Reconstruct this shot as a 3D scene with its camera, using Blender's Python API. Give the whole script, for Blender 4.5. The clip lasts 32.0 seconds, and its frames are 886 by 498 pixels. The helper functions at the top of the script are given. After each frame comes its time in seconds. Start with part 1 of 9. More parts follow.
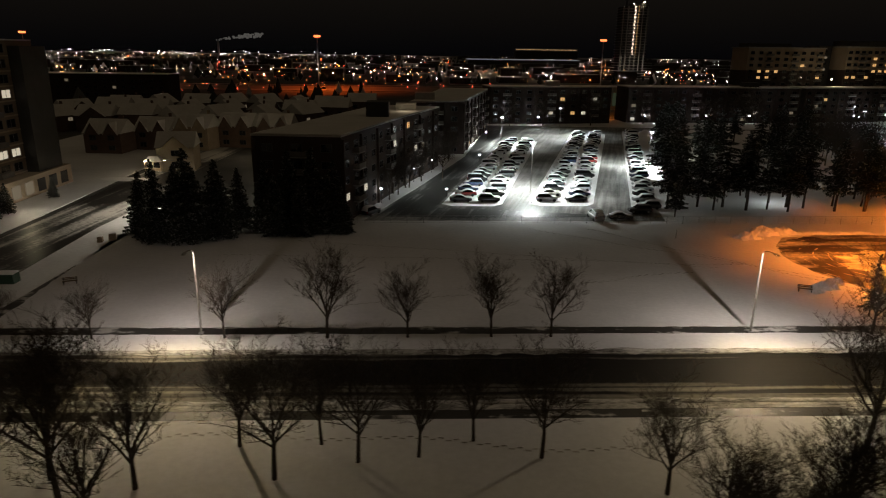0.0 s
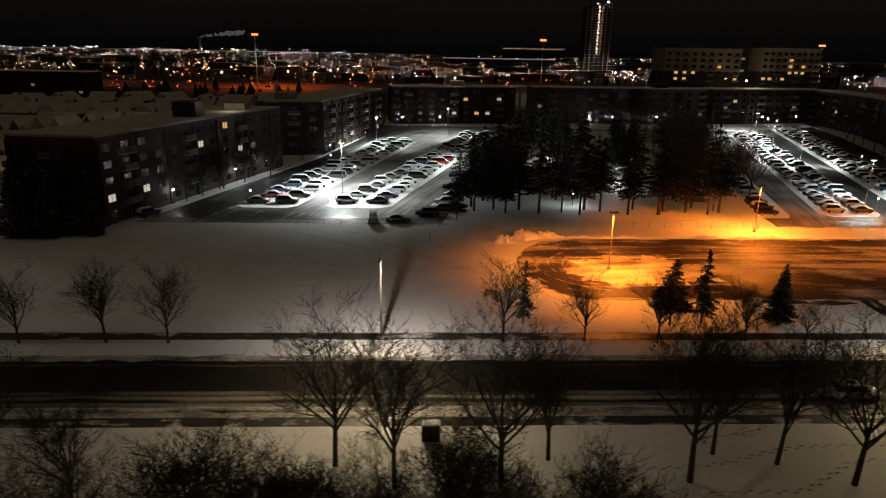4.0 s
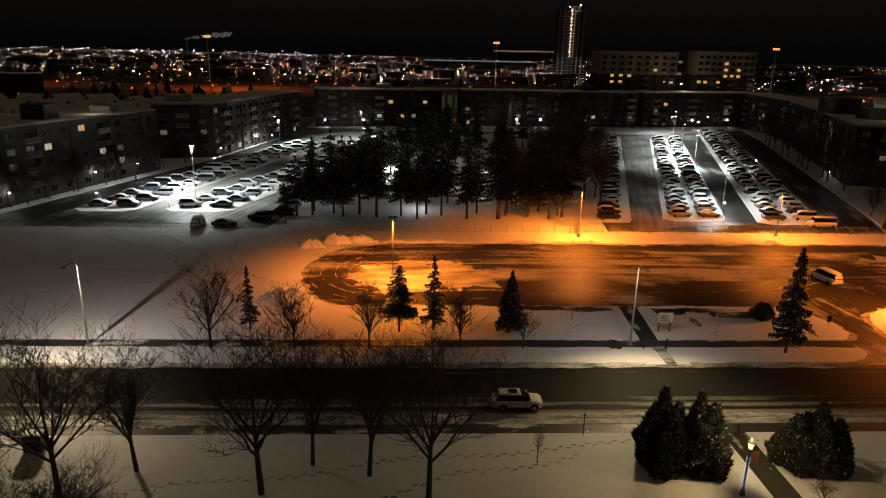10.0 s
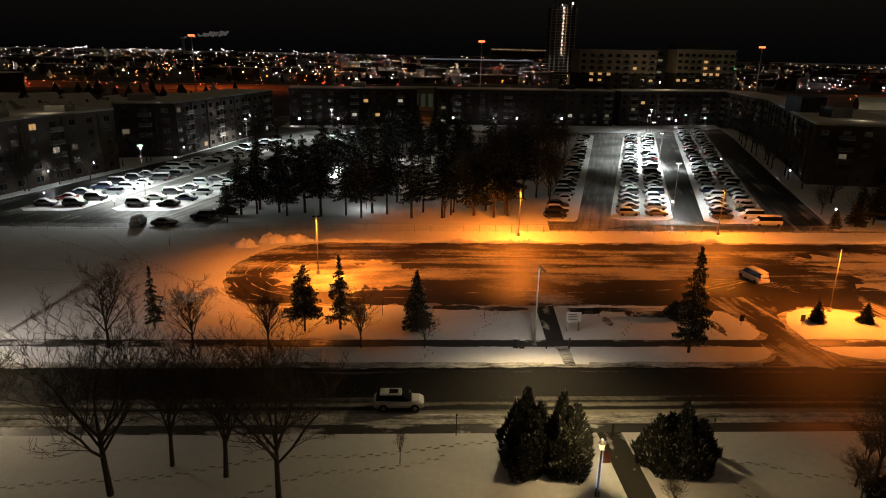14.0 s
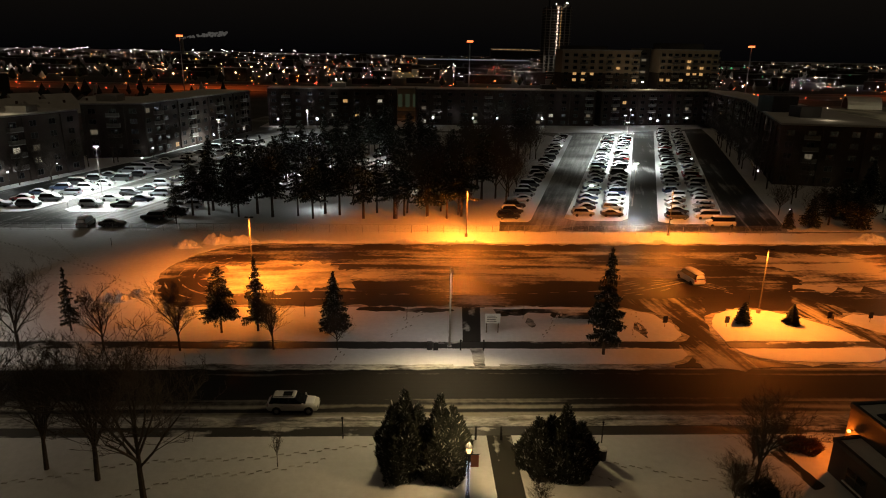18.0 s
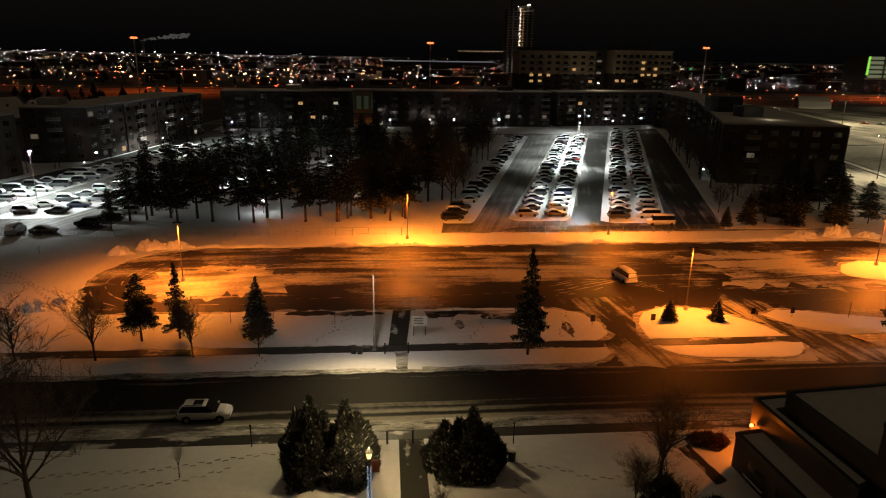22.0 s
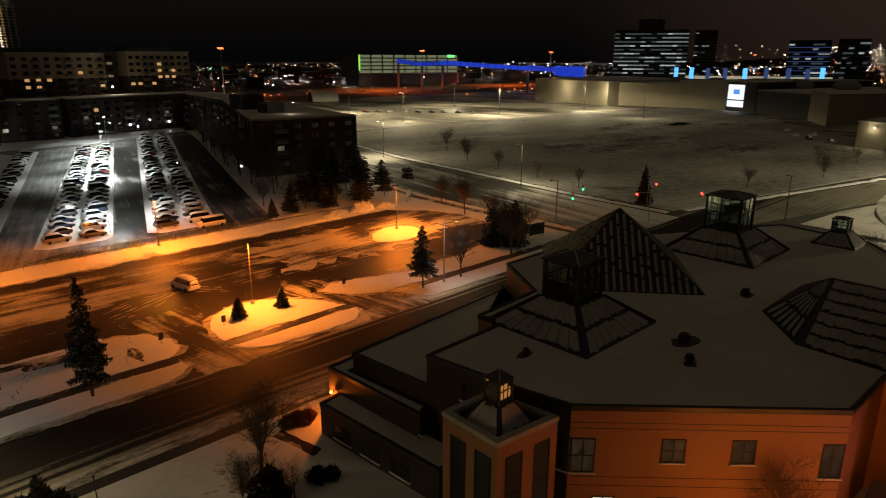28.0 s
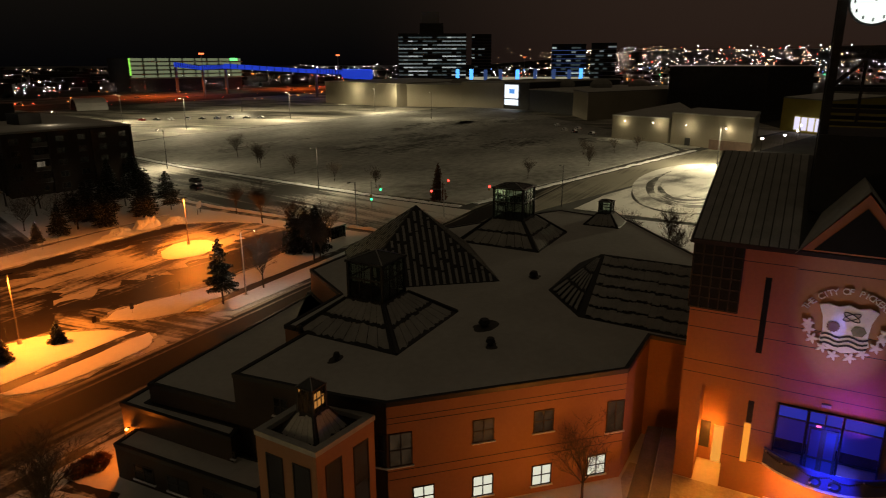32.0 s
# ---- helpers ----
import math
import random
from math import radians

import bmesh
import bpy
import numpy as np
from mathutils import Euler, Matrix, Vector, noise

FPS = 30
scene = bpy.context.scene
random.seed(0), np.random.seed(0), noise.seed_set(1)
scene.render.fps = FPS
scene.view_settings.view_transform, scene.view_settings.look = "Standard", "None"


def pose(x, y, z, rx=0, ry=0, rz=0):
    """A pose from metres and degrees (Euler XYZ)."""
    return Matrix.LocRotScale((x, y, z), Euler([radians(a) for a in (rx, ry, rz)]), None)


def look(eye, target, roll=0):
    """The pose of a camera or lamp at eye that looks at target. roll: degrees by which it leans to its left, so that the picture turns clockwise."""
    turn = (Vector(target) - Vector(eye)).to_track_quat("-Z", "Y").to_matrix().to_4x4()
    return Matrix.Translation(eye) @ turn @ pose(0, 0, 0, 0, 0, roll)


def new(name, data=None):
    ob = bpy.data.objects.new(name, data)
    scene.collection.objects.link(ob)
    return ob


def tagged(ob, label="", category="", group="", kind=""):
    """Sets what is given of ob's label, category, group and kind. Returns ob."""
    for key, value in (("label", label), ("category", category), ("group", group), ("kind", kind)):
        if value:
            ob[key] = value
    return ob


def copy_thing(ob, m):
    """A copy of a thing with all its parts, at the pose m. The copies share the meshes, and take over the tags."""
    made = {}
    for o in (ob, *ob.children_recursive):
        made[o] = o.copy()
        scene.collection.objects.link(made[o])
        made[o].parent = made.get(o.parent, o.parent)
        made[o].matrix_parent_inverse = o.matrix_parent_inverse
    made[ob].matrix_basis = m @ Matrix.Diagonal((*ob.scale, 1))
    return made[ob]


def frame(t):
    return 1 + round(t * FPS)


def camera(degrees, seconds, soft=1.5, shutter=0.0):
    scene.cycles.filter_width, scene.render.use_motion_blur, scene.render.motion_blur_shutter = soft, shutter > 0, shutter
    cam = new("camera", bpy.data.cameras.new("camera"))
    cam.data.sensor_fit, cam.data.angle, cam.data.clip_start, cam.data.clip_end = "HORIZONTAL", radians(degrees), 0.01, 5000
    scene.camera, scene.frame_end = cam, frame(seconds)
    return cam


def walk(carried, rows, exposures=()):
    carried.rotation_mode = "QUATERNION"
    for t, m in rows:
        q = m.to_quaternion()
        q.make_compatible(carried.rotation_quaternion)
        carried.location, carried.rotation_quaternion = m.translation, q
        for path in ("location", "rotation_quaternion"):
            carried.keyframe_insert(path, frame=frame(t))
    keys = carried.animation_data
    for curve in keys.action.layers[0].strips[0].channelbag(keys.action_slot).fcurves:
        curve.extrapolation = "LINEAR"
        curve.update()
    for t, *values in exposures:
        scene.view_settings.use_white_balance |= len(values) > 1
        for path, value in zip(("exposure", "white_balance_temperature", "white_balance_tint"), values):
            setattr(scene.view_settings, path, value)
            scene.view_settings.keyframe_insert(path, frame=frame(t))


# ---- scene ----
cam = camera(68.2, 32.0, soft=1.0, shutter=0.5)
METRES, EYE, TILT, LEAN, TURN = 101.4, 30.0, 0.0, 0.0, -2.3
ROWS = [
    (0.0, 0.0, 0.0, 0.0, 0.23, -16.79, -0.75),
    (0.5, 0.0504, 0.002, 0.0008, 0.2, -16.79, -0.74),
    (1.0, 0.1028, 0.0042, 0.002, 0.16, -16.81, -0.79),
    (1.5, 0.1555, 0.0064, 0.003, 0.15, -16.82, -0.88),
    (2.0, 0.2081, 0.0081, 0.0047, 0.09, -16.85, -0.87),
    (2.5, 0.2609, 0.0088, 0.0066, 0.07, -16.9, -0.97),
    (3.0, 0.3128, 0.0099, 0.0078, 0.05, -16.91, -1.01),
    (3.5, 0.3627, 0.0114, 0.009, 0.04, -16.91, -1.05),
    (4.0, 0.4087, 0.0124, 0.0106, 0.02, -16.91, -1.06),
    (4.5, 0.4512, 0.0137, 0.0116, 0.01, -16.86, -1.07),
    (6.5, 0.5926, 0.0184, 0.0156, -0.06, -16.79, -1.21),
    (7.0, 0.6213, 0.0188, 0.0168, -0.07, -16.78, -1.26),
    (7.5, 0.6455, 0.02, 0.017, -0.08, -16.76, -1.29),
    (8.0, 0.6658, 0.0205, 0.0173, -0.09, -16.75, -1.26),
    (8.5, 0.6833, 0.0206, 0.0177, -0.08, -16.74, -1.21),
    (9.0, 0.6989, 0.0209, 0.0182, -0.09, -16.74, -1.22),
    (9.5, 0.7132, 0.0213, 0.0182, -0.08, -16.73, -1.19),
    (10.0, 0.7262, 0.0213, 0.0185, -0.09, -16.73, -1.19),
    (10.5, 0.7391, 0.0213, 0.0184, -0.08, -16.74, -1.16),
    (11.0, 0.7526, 0.0217, 0.0186, -0.08, -16.76, -1.16),
    (11.5, 0.7669, 0.0223, 0.019, -0.06, -16.77, -1.17),
    (12.0, 0.7817, 0.0227, 0.0193, -0.06, -16.78, -1.17),
    (12.5, 0.7961, 0.0233, 0.0196, -0.06, -16.79, -1.17),
    (13.0, 0.8098, 0.0237, 0.0198, -0.05, -16.81, -1.14),
    (13.5, 0.8236, 0.0242, 0.0201, -0.04, -16.82, -1.12),
    (14.0, 0.8371, 0.0244, 0.0205, -0.02, -16.84, -1.11),
    (14.5, 0.8505, 0.0249, 0.0209, 0.01, -16.84, -1.11),
    (16.5, 0.8994, 0.0288, 0.0211, 0.14, -16.82, -1.05),
    (17.0, 0.9105, 0.0287, 0.0214, 0.15, -16.82, -1.0),
    (17.5, 0.9227, 0.0285, 0.0219, 0.18, -16.85, -1.0),
    (18.0, 0.9361, 0.0289, 0.0224, 0.18, -16.84, -1.02),
    (18.5, 0.9504, 0.0292, 0.0226, 0.19, -16.84, -1.02),
    (19.0, 0.9645, 0.0296, 0.0229, 0.2, -16.83, -1.01),
    (19.5, 0.9772, 0.0299, 0.023, 0.2, -16.81, -1.01),
    (20.0, 0.9867, 0.0301, 0.0233, 0.2, -16.78, -1.04),
    (20.5, 0.9889, 0.0306, 0.0234, 0.24, -16.74, -1.02),
    (21.0, 0.9896, 0.0308, 0.0233, 0.02, -16.72, -0.98),
    (21.5, 0.99, 0.0308, 0.0232, -0.7, -16.69, -0.94),
    (22.0, 0.9892, 0.0316, 0.0231, -2.51, -16.66, -0.91),
    (22.5, 0.9896, 0.031, 0.023, -4.72, -16.62, -0.82),
    (23.0, 0.9897, 0.0306, 0.0228, -7.62, -16.58, -0.75),
    (23.5, 0.9901, 0.0305, 0.0229, -10.74, -16.53, -0.71),
    (24.0, 0.9907, 0.0308, 0.023, -14.4, -16.45, -0.63),
    (24.5, 0.9911, 0.0311, 0.0229, -18.11, -16.39, -0.56),
    (25.0, 0.9914, 0.0308, 0.023, -21.79, -16.37, -0.46),
    (25.5, 0.9917, 0.0309, 0.0229, -25.56, -16.31, -0.37),
    (26.0, 0.9918, 0.0308, 0.0229, -29.35, -16.29, -0.31),
    (26.5, 0.9918, 0.0308, 0.0229, -33.15, -16.26, -0.23),
    (28.5, 0.9911, 0.0306, 0.0233, -43.82, -16.22, -0.15),
    (29.0, 0.9919, 0.0304, 0.0232, -46.02, -16.15, -0.15),
    (29.5, 0.992, 0.03, 0.0233, -48.11, -16.15, -0.08),
    (30.0, 0.9919, 0.0297, 0.0233, -50.21, -16.14, -0.06),
    (30.5, 0.9921, 0.0294, 0.0233, -52.43, -16.12, -0.02),
    (31.0, 0.9923, 0.029, 0.0234, -54.68, -16.09, 0.02),
    (31.5, 0.9928, 0.0288, 0.0234, -56.99, -16.06, 0.06),
    (32.0, 0.9931, 0.0288, 0.0233, -59.31, -16.03, 0.1),
]
walk(cam, [(t, pose(0, 0, EYE, TILT, LEAN, TURN) @ pose(METRES * x, METRES * y, METRES * z, 90 + pitch, roll, yaw)) for t, x, y, z, yaw, pitch, roll in ROWS],
     ((0, 0.3), (4, 0.25), (9, 0.13), (13, 0.08), (20, 0.03), (23, -0.04), (26, 0.06), (32, 0.13)))

# ---------- night sky ----------
world = bpy.data.worlds.new("night_sky")
scene.world = world
world.use_nodes = True
wn, wl = world.node_tree.nodes, world.node_tree.links
wn.clear()
w_out = wn.new("ShaderNodeOutputWorld")
w_bg = wn.new("ShaderNodeBackground")
w_geo = wn.new("ShaderNodeTexCoord")
w_sep = wn.new("ShaderNodeSeparateXYZ")
w_ramp = wn.new("ShaderNodeValToRGB")
w_ramp.color_ramp.elements[0].position = 0.0
w_ramp.color_ramp.elements[0].color = (0.0013, 0.0012, 0.0014, 1)
w_ramp.color_ramp.elements[1].position = 1.0
w_ramp.color_ramp.elements[1].color = (0.041, 0.031, 0.0185, 1)
wl.new(w_geo.outputs["Generated"], w_sep.inputs[0])
wl.new(w_sep.outputs["Z"], w_ramp.inputs[0])
# the eastern town's glow on the low cloud, fading smoothly
w_dot = wn.new("ShaderNodeVectorMath")
w_dot.operation = "DOT_PRODUCT"
w_dot.inputs[1].default_value = (0.995, -0.08, 0.05)
wl.new(w_geo.outputs["Generated"], w_dot.inputs[0])
w_fade = wn.new("ShaderNodeMapRange")
w_fade.inputs[1].default_value, w_fade.inputs[2].default_value, w_fade.inputs[3].default_value, w_fade.inputs[4].default_value = 0.75, 1.0, 0.0, 1.0
w_fade.interpolation_type = "SMOOTHSTEP"
wl.new(w_dot.outputs["Value"], w_fade.inputs[0])
w_mix = wn.new("ShaderNodeMix")
w_mix.data_type, w_mix.blend_type = "RGBA", "ADD"
w_mix.inputs[7].default_value = (0.017, 0.009, 0.006, 1)
wl.new(w_fade.outputs[0], w_mix.inputs[0])
wl.new(w_ramp.outputs[0], w_mix.inputs[6])
wl.new(w_mix.outputs[2], w_bg.inputs[0])
w_bg.inputs[1].default_value = 1.0
wl.new(w_bg.outputs[0], w_out.inputs[0])

# ---------- lamps ----------
WHITE, WARM, SODIUM = (0.93, 1.0, 0.95), (1.0, 0.80, 0.52), (1.0, 0.236, 0.021)


def lamp(x, y, z, power, colour, radius=0.25, cone=None, target=None, blend=0.12):
    d = bpy.data.lights.new("lamp_light", "SPOT" if cone else "POINT")
    d.energy, d.color, d.shadow_soft_size = power, colour, radius
    if cone:
        d.spot_size, d.spot_blend = radians(cone), blend
    ob = new("lamp_light", d)
    ob.matrix_world = look((x, y, z), target or (x, y + 0.001, z - 5))
    return ob


# the lamps of the street, the car parks and the town hall (positions shared with their posts below)
STREET = [(-23.8, 67.2), (37.8, 67.2), (98.8, 67.4), (165.5, 66.3)]
LOT_SODIUM = [(70.7, 92.0), (104.0, 113.6), (142.0, 115.4), (140.0, 77.6), (180.6, 95.4)]
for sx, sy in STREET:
    # The fourth lamp stands unlit; its light is added to brighten verge and roofs.
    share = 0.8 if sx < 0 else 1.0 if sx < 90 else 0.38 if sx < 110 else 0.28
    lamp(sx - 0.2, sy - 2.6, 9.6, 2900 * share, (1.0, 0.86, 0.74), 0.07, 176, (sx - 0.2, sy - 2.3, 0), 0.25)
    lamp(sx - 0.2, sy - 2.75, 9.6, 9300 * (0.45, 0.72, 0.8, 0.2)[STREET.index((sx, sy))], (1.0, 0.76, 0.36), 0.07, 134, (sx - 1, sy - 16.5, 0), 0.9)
for i, (sx, sy) in enumerate(LOT_SODIUM):
    lamp(sx, sy - 0.9, 8.4, (21500, 19500, 13000, 13000, 16500)[i], SODIUM, 0.25, (154, 155, 160, 160, 167)[i], None, (0.3, 0.1, 0.1, 0.2, 0.1)[i])

COURT = [(25.3, 144.1, 11.2), (28.3, 224, 9.0), (53.8, 250, 10.2), (184.5, 276, 10.2), (176.5, 257, 9.5), (168.5, 228.4, 9.5), (159.5, 195.2, 9.5), (63, 176, 10.0), (143, 140, 9.5)]
GLOBES = [(-7.5, 132, 3.0), (-12, 121, 2.2), (-1.0, 155, 3.2), (3.5, 168, 3.2), (16, 198, 3.0), (24, 232, 3.0), (6.2, 139, 1.6), (23.6, 132.6, 1.6), (17.5, 186, 2.0), (178.4, 194.6, 2.2), (188.5, 174, 2.4), (198, 183.6, 2.6), (170, 124.5, 3.0), (138.6, 130.2, 3.0), (36, 283, 3.4), (52, 286, 3.4), (102, 296, 3.6), (120, 297, 3.6), (131, 298, 3.6), (152, 300, 3.6), (203, 303, 4.0), (207, 305, 3.0), (222, 308, 4.0), (66, 170, 2.4), (84, 196, 2.4), (92, 160, 2.2), (74.9, 134, 2.6)]
# The loop lamps at x 326 and 273 are added, unseen, to brighten snow.
AVENUE = [(240, 173, 12, 1), (209, 78, 8.5, 0), (244.5, 45.4, 9.5, 0), (374.8, 25, 9, 1), (530, 300, 15, 1), (262, 262, 13, 1), (330, 268, 15, 1), (400, 262, 15, 1), (470, 250, 15, 1), (340, 330, 15, 1), (430, 330, 15, 1), (326, 21, 12, 1), (440, 190, 15, 1), (234, 108, 11, 1), (273, -5, 18, 1)]
MALL_WALL = [(386, 66, 8), (381, 50, 8), (376, 38, 8), (369, 23, 8), (488, 112, 9), (520, 306, 12), (512, 262, 11)]
for sx, sy, sh in MALL_WALL:
    lamp(sx - 1.6, sy, sh - 0.4, 520 if sh < 9 else 3000, (1.0, 0.86, 0.52), 0.3)
lamp(59, 299, 19.2, 500, WARM, 0.4)
for wz in (34, 55, 76):
    lamp(266, 836, wz, 200, (1.0, 0.84, 0.66), 0.4)
lamp(207, 327, 20, 800, WARM, 0.4)
lamp(96.5, 334.1, 8.4, 1800, SODIUM, 0.25, 165)
lamp(-47.5, 126, 9.3, 6500, (1.0, 0.9, 0.72), 0.3, 172)
lamp(-67.2, 163.0, 3.0, 330, WARM, 0.2)
lamp(-73.2, 122.0, 3.4, 220, WARM, 0.2)
lamp(-45, 190, 8, 800, WARM, 0.2)
lamp(-3, 161, 18.2, 120, WARM, 0.2)
lamp(207, 176, 17.6, 120, WARM, 0.2)
PARK_LANTERN = (98.9, 40.6)
for i, (sx, sy, sh) in enumerate(COURT):
    lamp(sx - (3 if 155 < sx < 180 else 0), sy, sh - 0.3, (25000, 20000, 18000, 7000, 11000, 16000, 20000, 26000, 9000)[i], WHITE, 0.4, (160, 150, 150, 150, 150, 150, 150, 162, 161)[i], None, 0.4)
for sx, sy, sh in GLOBES[:6] + GLOBES[14:23]:
    lamp(sx, sy - 0.5, sh + 0.2, 45, WHITE, 0.3)
for sx, sy, sh in GLOBES[23:]:
    lamp(sx, sy - 0.5, sh + 0.4, 300 if sy < 140 else 1100, WHITE, 0.3)
# Lamp 0 is likewise an added source, lighting the avenue.
for i, (sx, sy, sh, lit) in enumerate(AVENUE):
    if lit:
        lamp(sx - 2.1, sy, sh - 0.2, (8500, 0, 0, 14000, 36000, 13000, 32000, 36000, 36000, 26000, 28000, 28000, 5000, 5500, 52000)[i], (1.0, 0.84, 0.50), 0.3, 176)
lamp(PARK_LANTERN[0], PARK_LANTERN[1], 5.25, 1200, (1.0, 0.70, 0.32), 0.25)
lamp(130.2, 45.0, 2.85, 430, (1.0, 0.20, 0.012), 0.08)
# town hall: sodium floods before the front, blue and violet washes on the arms, lamp under the balcony
FLOOD = (1.0, 0.30, 0.03)
lamp(137.5, 7.0, 4.0, 800, FLOOD, 0.3)
lamp(141.5, 1.5, 4.5, 800, FLOOD, 0.3)
lamp(152.4, 2.2, 3.0, 330, FLOOD, 0.15)
lamp(148.6, -4.5, 1.9, 600, FLOOD, 0.15)
lamp(149.0, -6.0, 5.6, 330, (0.02, 0.04, 1.0), 0.05)
lamp(145.6, -6.0, 7.0, 4800, (0.03, 0.05, 1.0), 0.1, 50, (148.6, -6.0, 3.6), 0.7)
lamp(148.3, -8.6, 5.4, 1800, (0.42, 0.05, 1.0), 0.05, 74, (150.3, -5.9, 10.0), 1.0)
lamp(143.5, -6.0, 2.5, 2900, (1.0, 0.93, 0.9), 0.05, 31, (150.4, -5.6, 15.0), 1.0)
lamp(143.5, -5.8, 2.5, 9000, (0.16, 0.16, 1.0), 0.03, 4.5, (150.4, -5.15, 14.7), 0.6)
# high masts over the highway
MASTS = [-273, -71, 132, 336, 540, 742, 943, 1145, 1330]
for mx in (-273, -71, 132, 336, 540, 742):
    lamp(mx, 545, 38, 120000, (1.0, 0.13, 0.01), 1.0, 148, None, 0.5)

# ---------- materials ----------


def nodes(name):
    m = bpy.data.materials.new(name)
    m.use_nodes = True
    n = m.node_tree.nodes
    return m, n, m.node_tree.links, n["Principled BSDF"]


def surface(name, c0, c1, scale=1.0, rough=0.7, metal=0.0, bump=0.2, fine=8.0, spread=0.5, stretch=None, grain=None):
    """Two colours mixed by noise at two scales, in metres, with fine relief."""
    m, n, l, b = nodes(name)
    tc = n.new("ShaderNodeTexCoord")
    src = tc.outputs["Object"]
    if stretch:
        mp = n.new("ShaderNodeMapping")
        mp.inputs["Scale"].default_value = stretch
        l.new(src, mp.inputs[0])
        src = mp.outputs[0]
    a = n.new("ShaderNodeTexNoise")
    a.inputs["Scale"].default_value, a.inputs["Detail"].default_value = scale, 4
    l.new(src, a.inputs["Vector"])
    f = n.new("ShaderNodeTexNoise")
    f.inputs["Scale"].default_value, f.inputs["Detail"].default_value, f.inputs["Roughness"].default_value = scale * fine, 7, 0.62
    l.new(src, f.inputs["Vector"])
    mx = n.new("ShaderNodeMath")
    mx.operation = "MULTIPLY_ADD"
    mx.inputs[1].default_value = 0.45
    l.new(f.outputs[0], mx.inputs[0])
    sc = n.new("ShaderNodeMath")
    sc.operation = "MULTIPLY"
    sc.inputs[1].default_value = 0.55
    l.new(a.outputs[0], sc.inputs[0])
    l.new(sc.outputs[0], mx.inputs[2])
    r = n.new("ShaderNodeValToRGB")
    r.color_ramp.elements[0].position, r.color_ramp.elements[1].position = 0.5 - spread * 0.4, 0.5 + spread * 0.4
    r.color_ramp.elements[0].color, r.color_ramp.elements[1].color = (*c0, 1), (*c1, 1)
    l.new(mx.outputs[0], r.inputs[0])
    l.new(r.outputs[0], b.inputs["Base Color"])
    b.inputs["Roughness"].default_value, b.inputs["Metallic"].default_value = rough, metal
    if bump:
        bp = n.new("ShaderNodeBump")
        bp.inputs["Strength"].default_value, bp.inputs["Distance"].default_value = bump, 0.05
        l.new(f.outputs[0], bp.inputs["Height"])
        l.new(bp.outputs[0], b.inputs["Normal"])
    return m


def tracked(name, dark, snow, turn=0.0, cover=0.5, long=0.02, across=0.5, patch=0.03, rough=0.45, hard=0.12, tracks=0.6, bands=(), keep=0.8, gloss=0.22):
    """Asphalt under driven snow: long streaks, wide patches, wet where bare. turn: the lane's heading from x, degrees."""
    m, n, l, b = nodes(name)
    tc = n.new("ShaderNodeTexCoord")
    rot = n.new("ShaderNodeMapping")
    rot.inputs["Rotation"].default_value = (0, 0, radians(-turn))
    l.new(tc.outputs["Object"], rot.inputs[0])
    mp = n.new("ShaderNodeMapping")
    mp.inputs["Scale"].default_value = (long, across, 1)
    l.new(rot.outputs[0], mp.inputs[0])
    st = n.new("ShaderNodeTexNoise")
    st.inputs["Scale"].default_value, st.inputs["Detail"].default_value, st.inputs["Distortion"].default_value = 1.0, 6, 0.6
    l.new(mp.outputs[0], st.inputs["Vector"])
    pa = n.new("ShaderNodeTexNoise")
    pa.inputs["Scale"].default_value, pa.inputs["Detail"].default_value = patch, 3
    l.new(rot.outputs[0], pa.inputs["Vector"])
    fi = n.new("ShaderNodeTexNoise")
    fi.inputs["Scale"].default_value, fi.inputs["Detail"].default_value = 1.7, 5
    l.new(rot.outputs[0], fi.inputs["Vector"])

    def mad(a, k, c):
        q = n.new("ShaderNodeMath")
        q.operation = "MULTIPLY_ADD"
        l.new(a, q.inputs[0])
        q.inputs[1].default_value = k
        if hasattr(c, "links"):
            l.new(c, q.inputs[2])
        else:
            q.inputs[2].default_value = c
        return q.outputs[0]
    k1, k2, k3 = 2.6 * tracks, 2.0, 0.55
    v = mad(st.outputs[0], k1, mad(pa.outputs[0], k2, mad(fi.outputs[0], k3, 0.5 - 0.5 * (k1 + k2 + k3))))
    if bands:
        # ploughed and driven bands across the way: (metres across, more or less snow)
        sp = n.new("ShaderNodeSeparateXYZ")
        l.new(rot.outputs[0], sp.inputs[0])
        lo, hi = bands[0][0], bands[-1][0]
        wob = mad(pa.outputs[0], (hi - lo) * 0.14, mad(sp.outputs["Y"], 1.0, -(hi - lo) * 0.07))
        mr_ = n.new("ShaderNodeMapRange")
        mr_.inputs[1].default_value, mr_.inputs[2].default_value = lo, hi
        l.new(wob, mr_.inputs[0])
        br_ = n.new("ShaderNodeValToRGB")
        br_.color_ramp.interpolation = "EASE"
        l.new(mr_.outputs[0], br_.inputs[0])
        els = br_.color_ramp.elements
        els[0].color, els[1].color = [(0.5 + k, 0.5 + k, 0.5 + k, 1) for k in (bands[0][1], bands[-1][1])]
        for yy, k in bands[1:-1]:
            els.new((yy - lo) / (hi - lo)).color = (0.5 + k, 0.5 + k, 0.5 + k, 1)
        v = mad(br_.outputs[0], 1.0, mad(v, keep, -0.5 * keep))
    r = n.new("ShaderNodeValToRGB")
    mid = 1.0 - cover
    r.color_ramp.elements[0].position, r.color_ramp.elements[1].position = max(0, mid - hard), min(1, mid + hard)
    r.color_ramp.elements[0].color, r.color_ramp.elements[1].color = (*dark, 1), (*snow, 1)
    l.new(v, r.inputs[0])
    l.new(r.outputs[0], b.inputs["Base Color"])
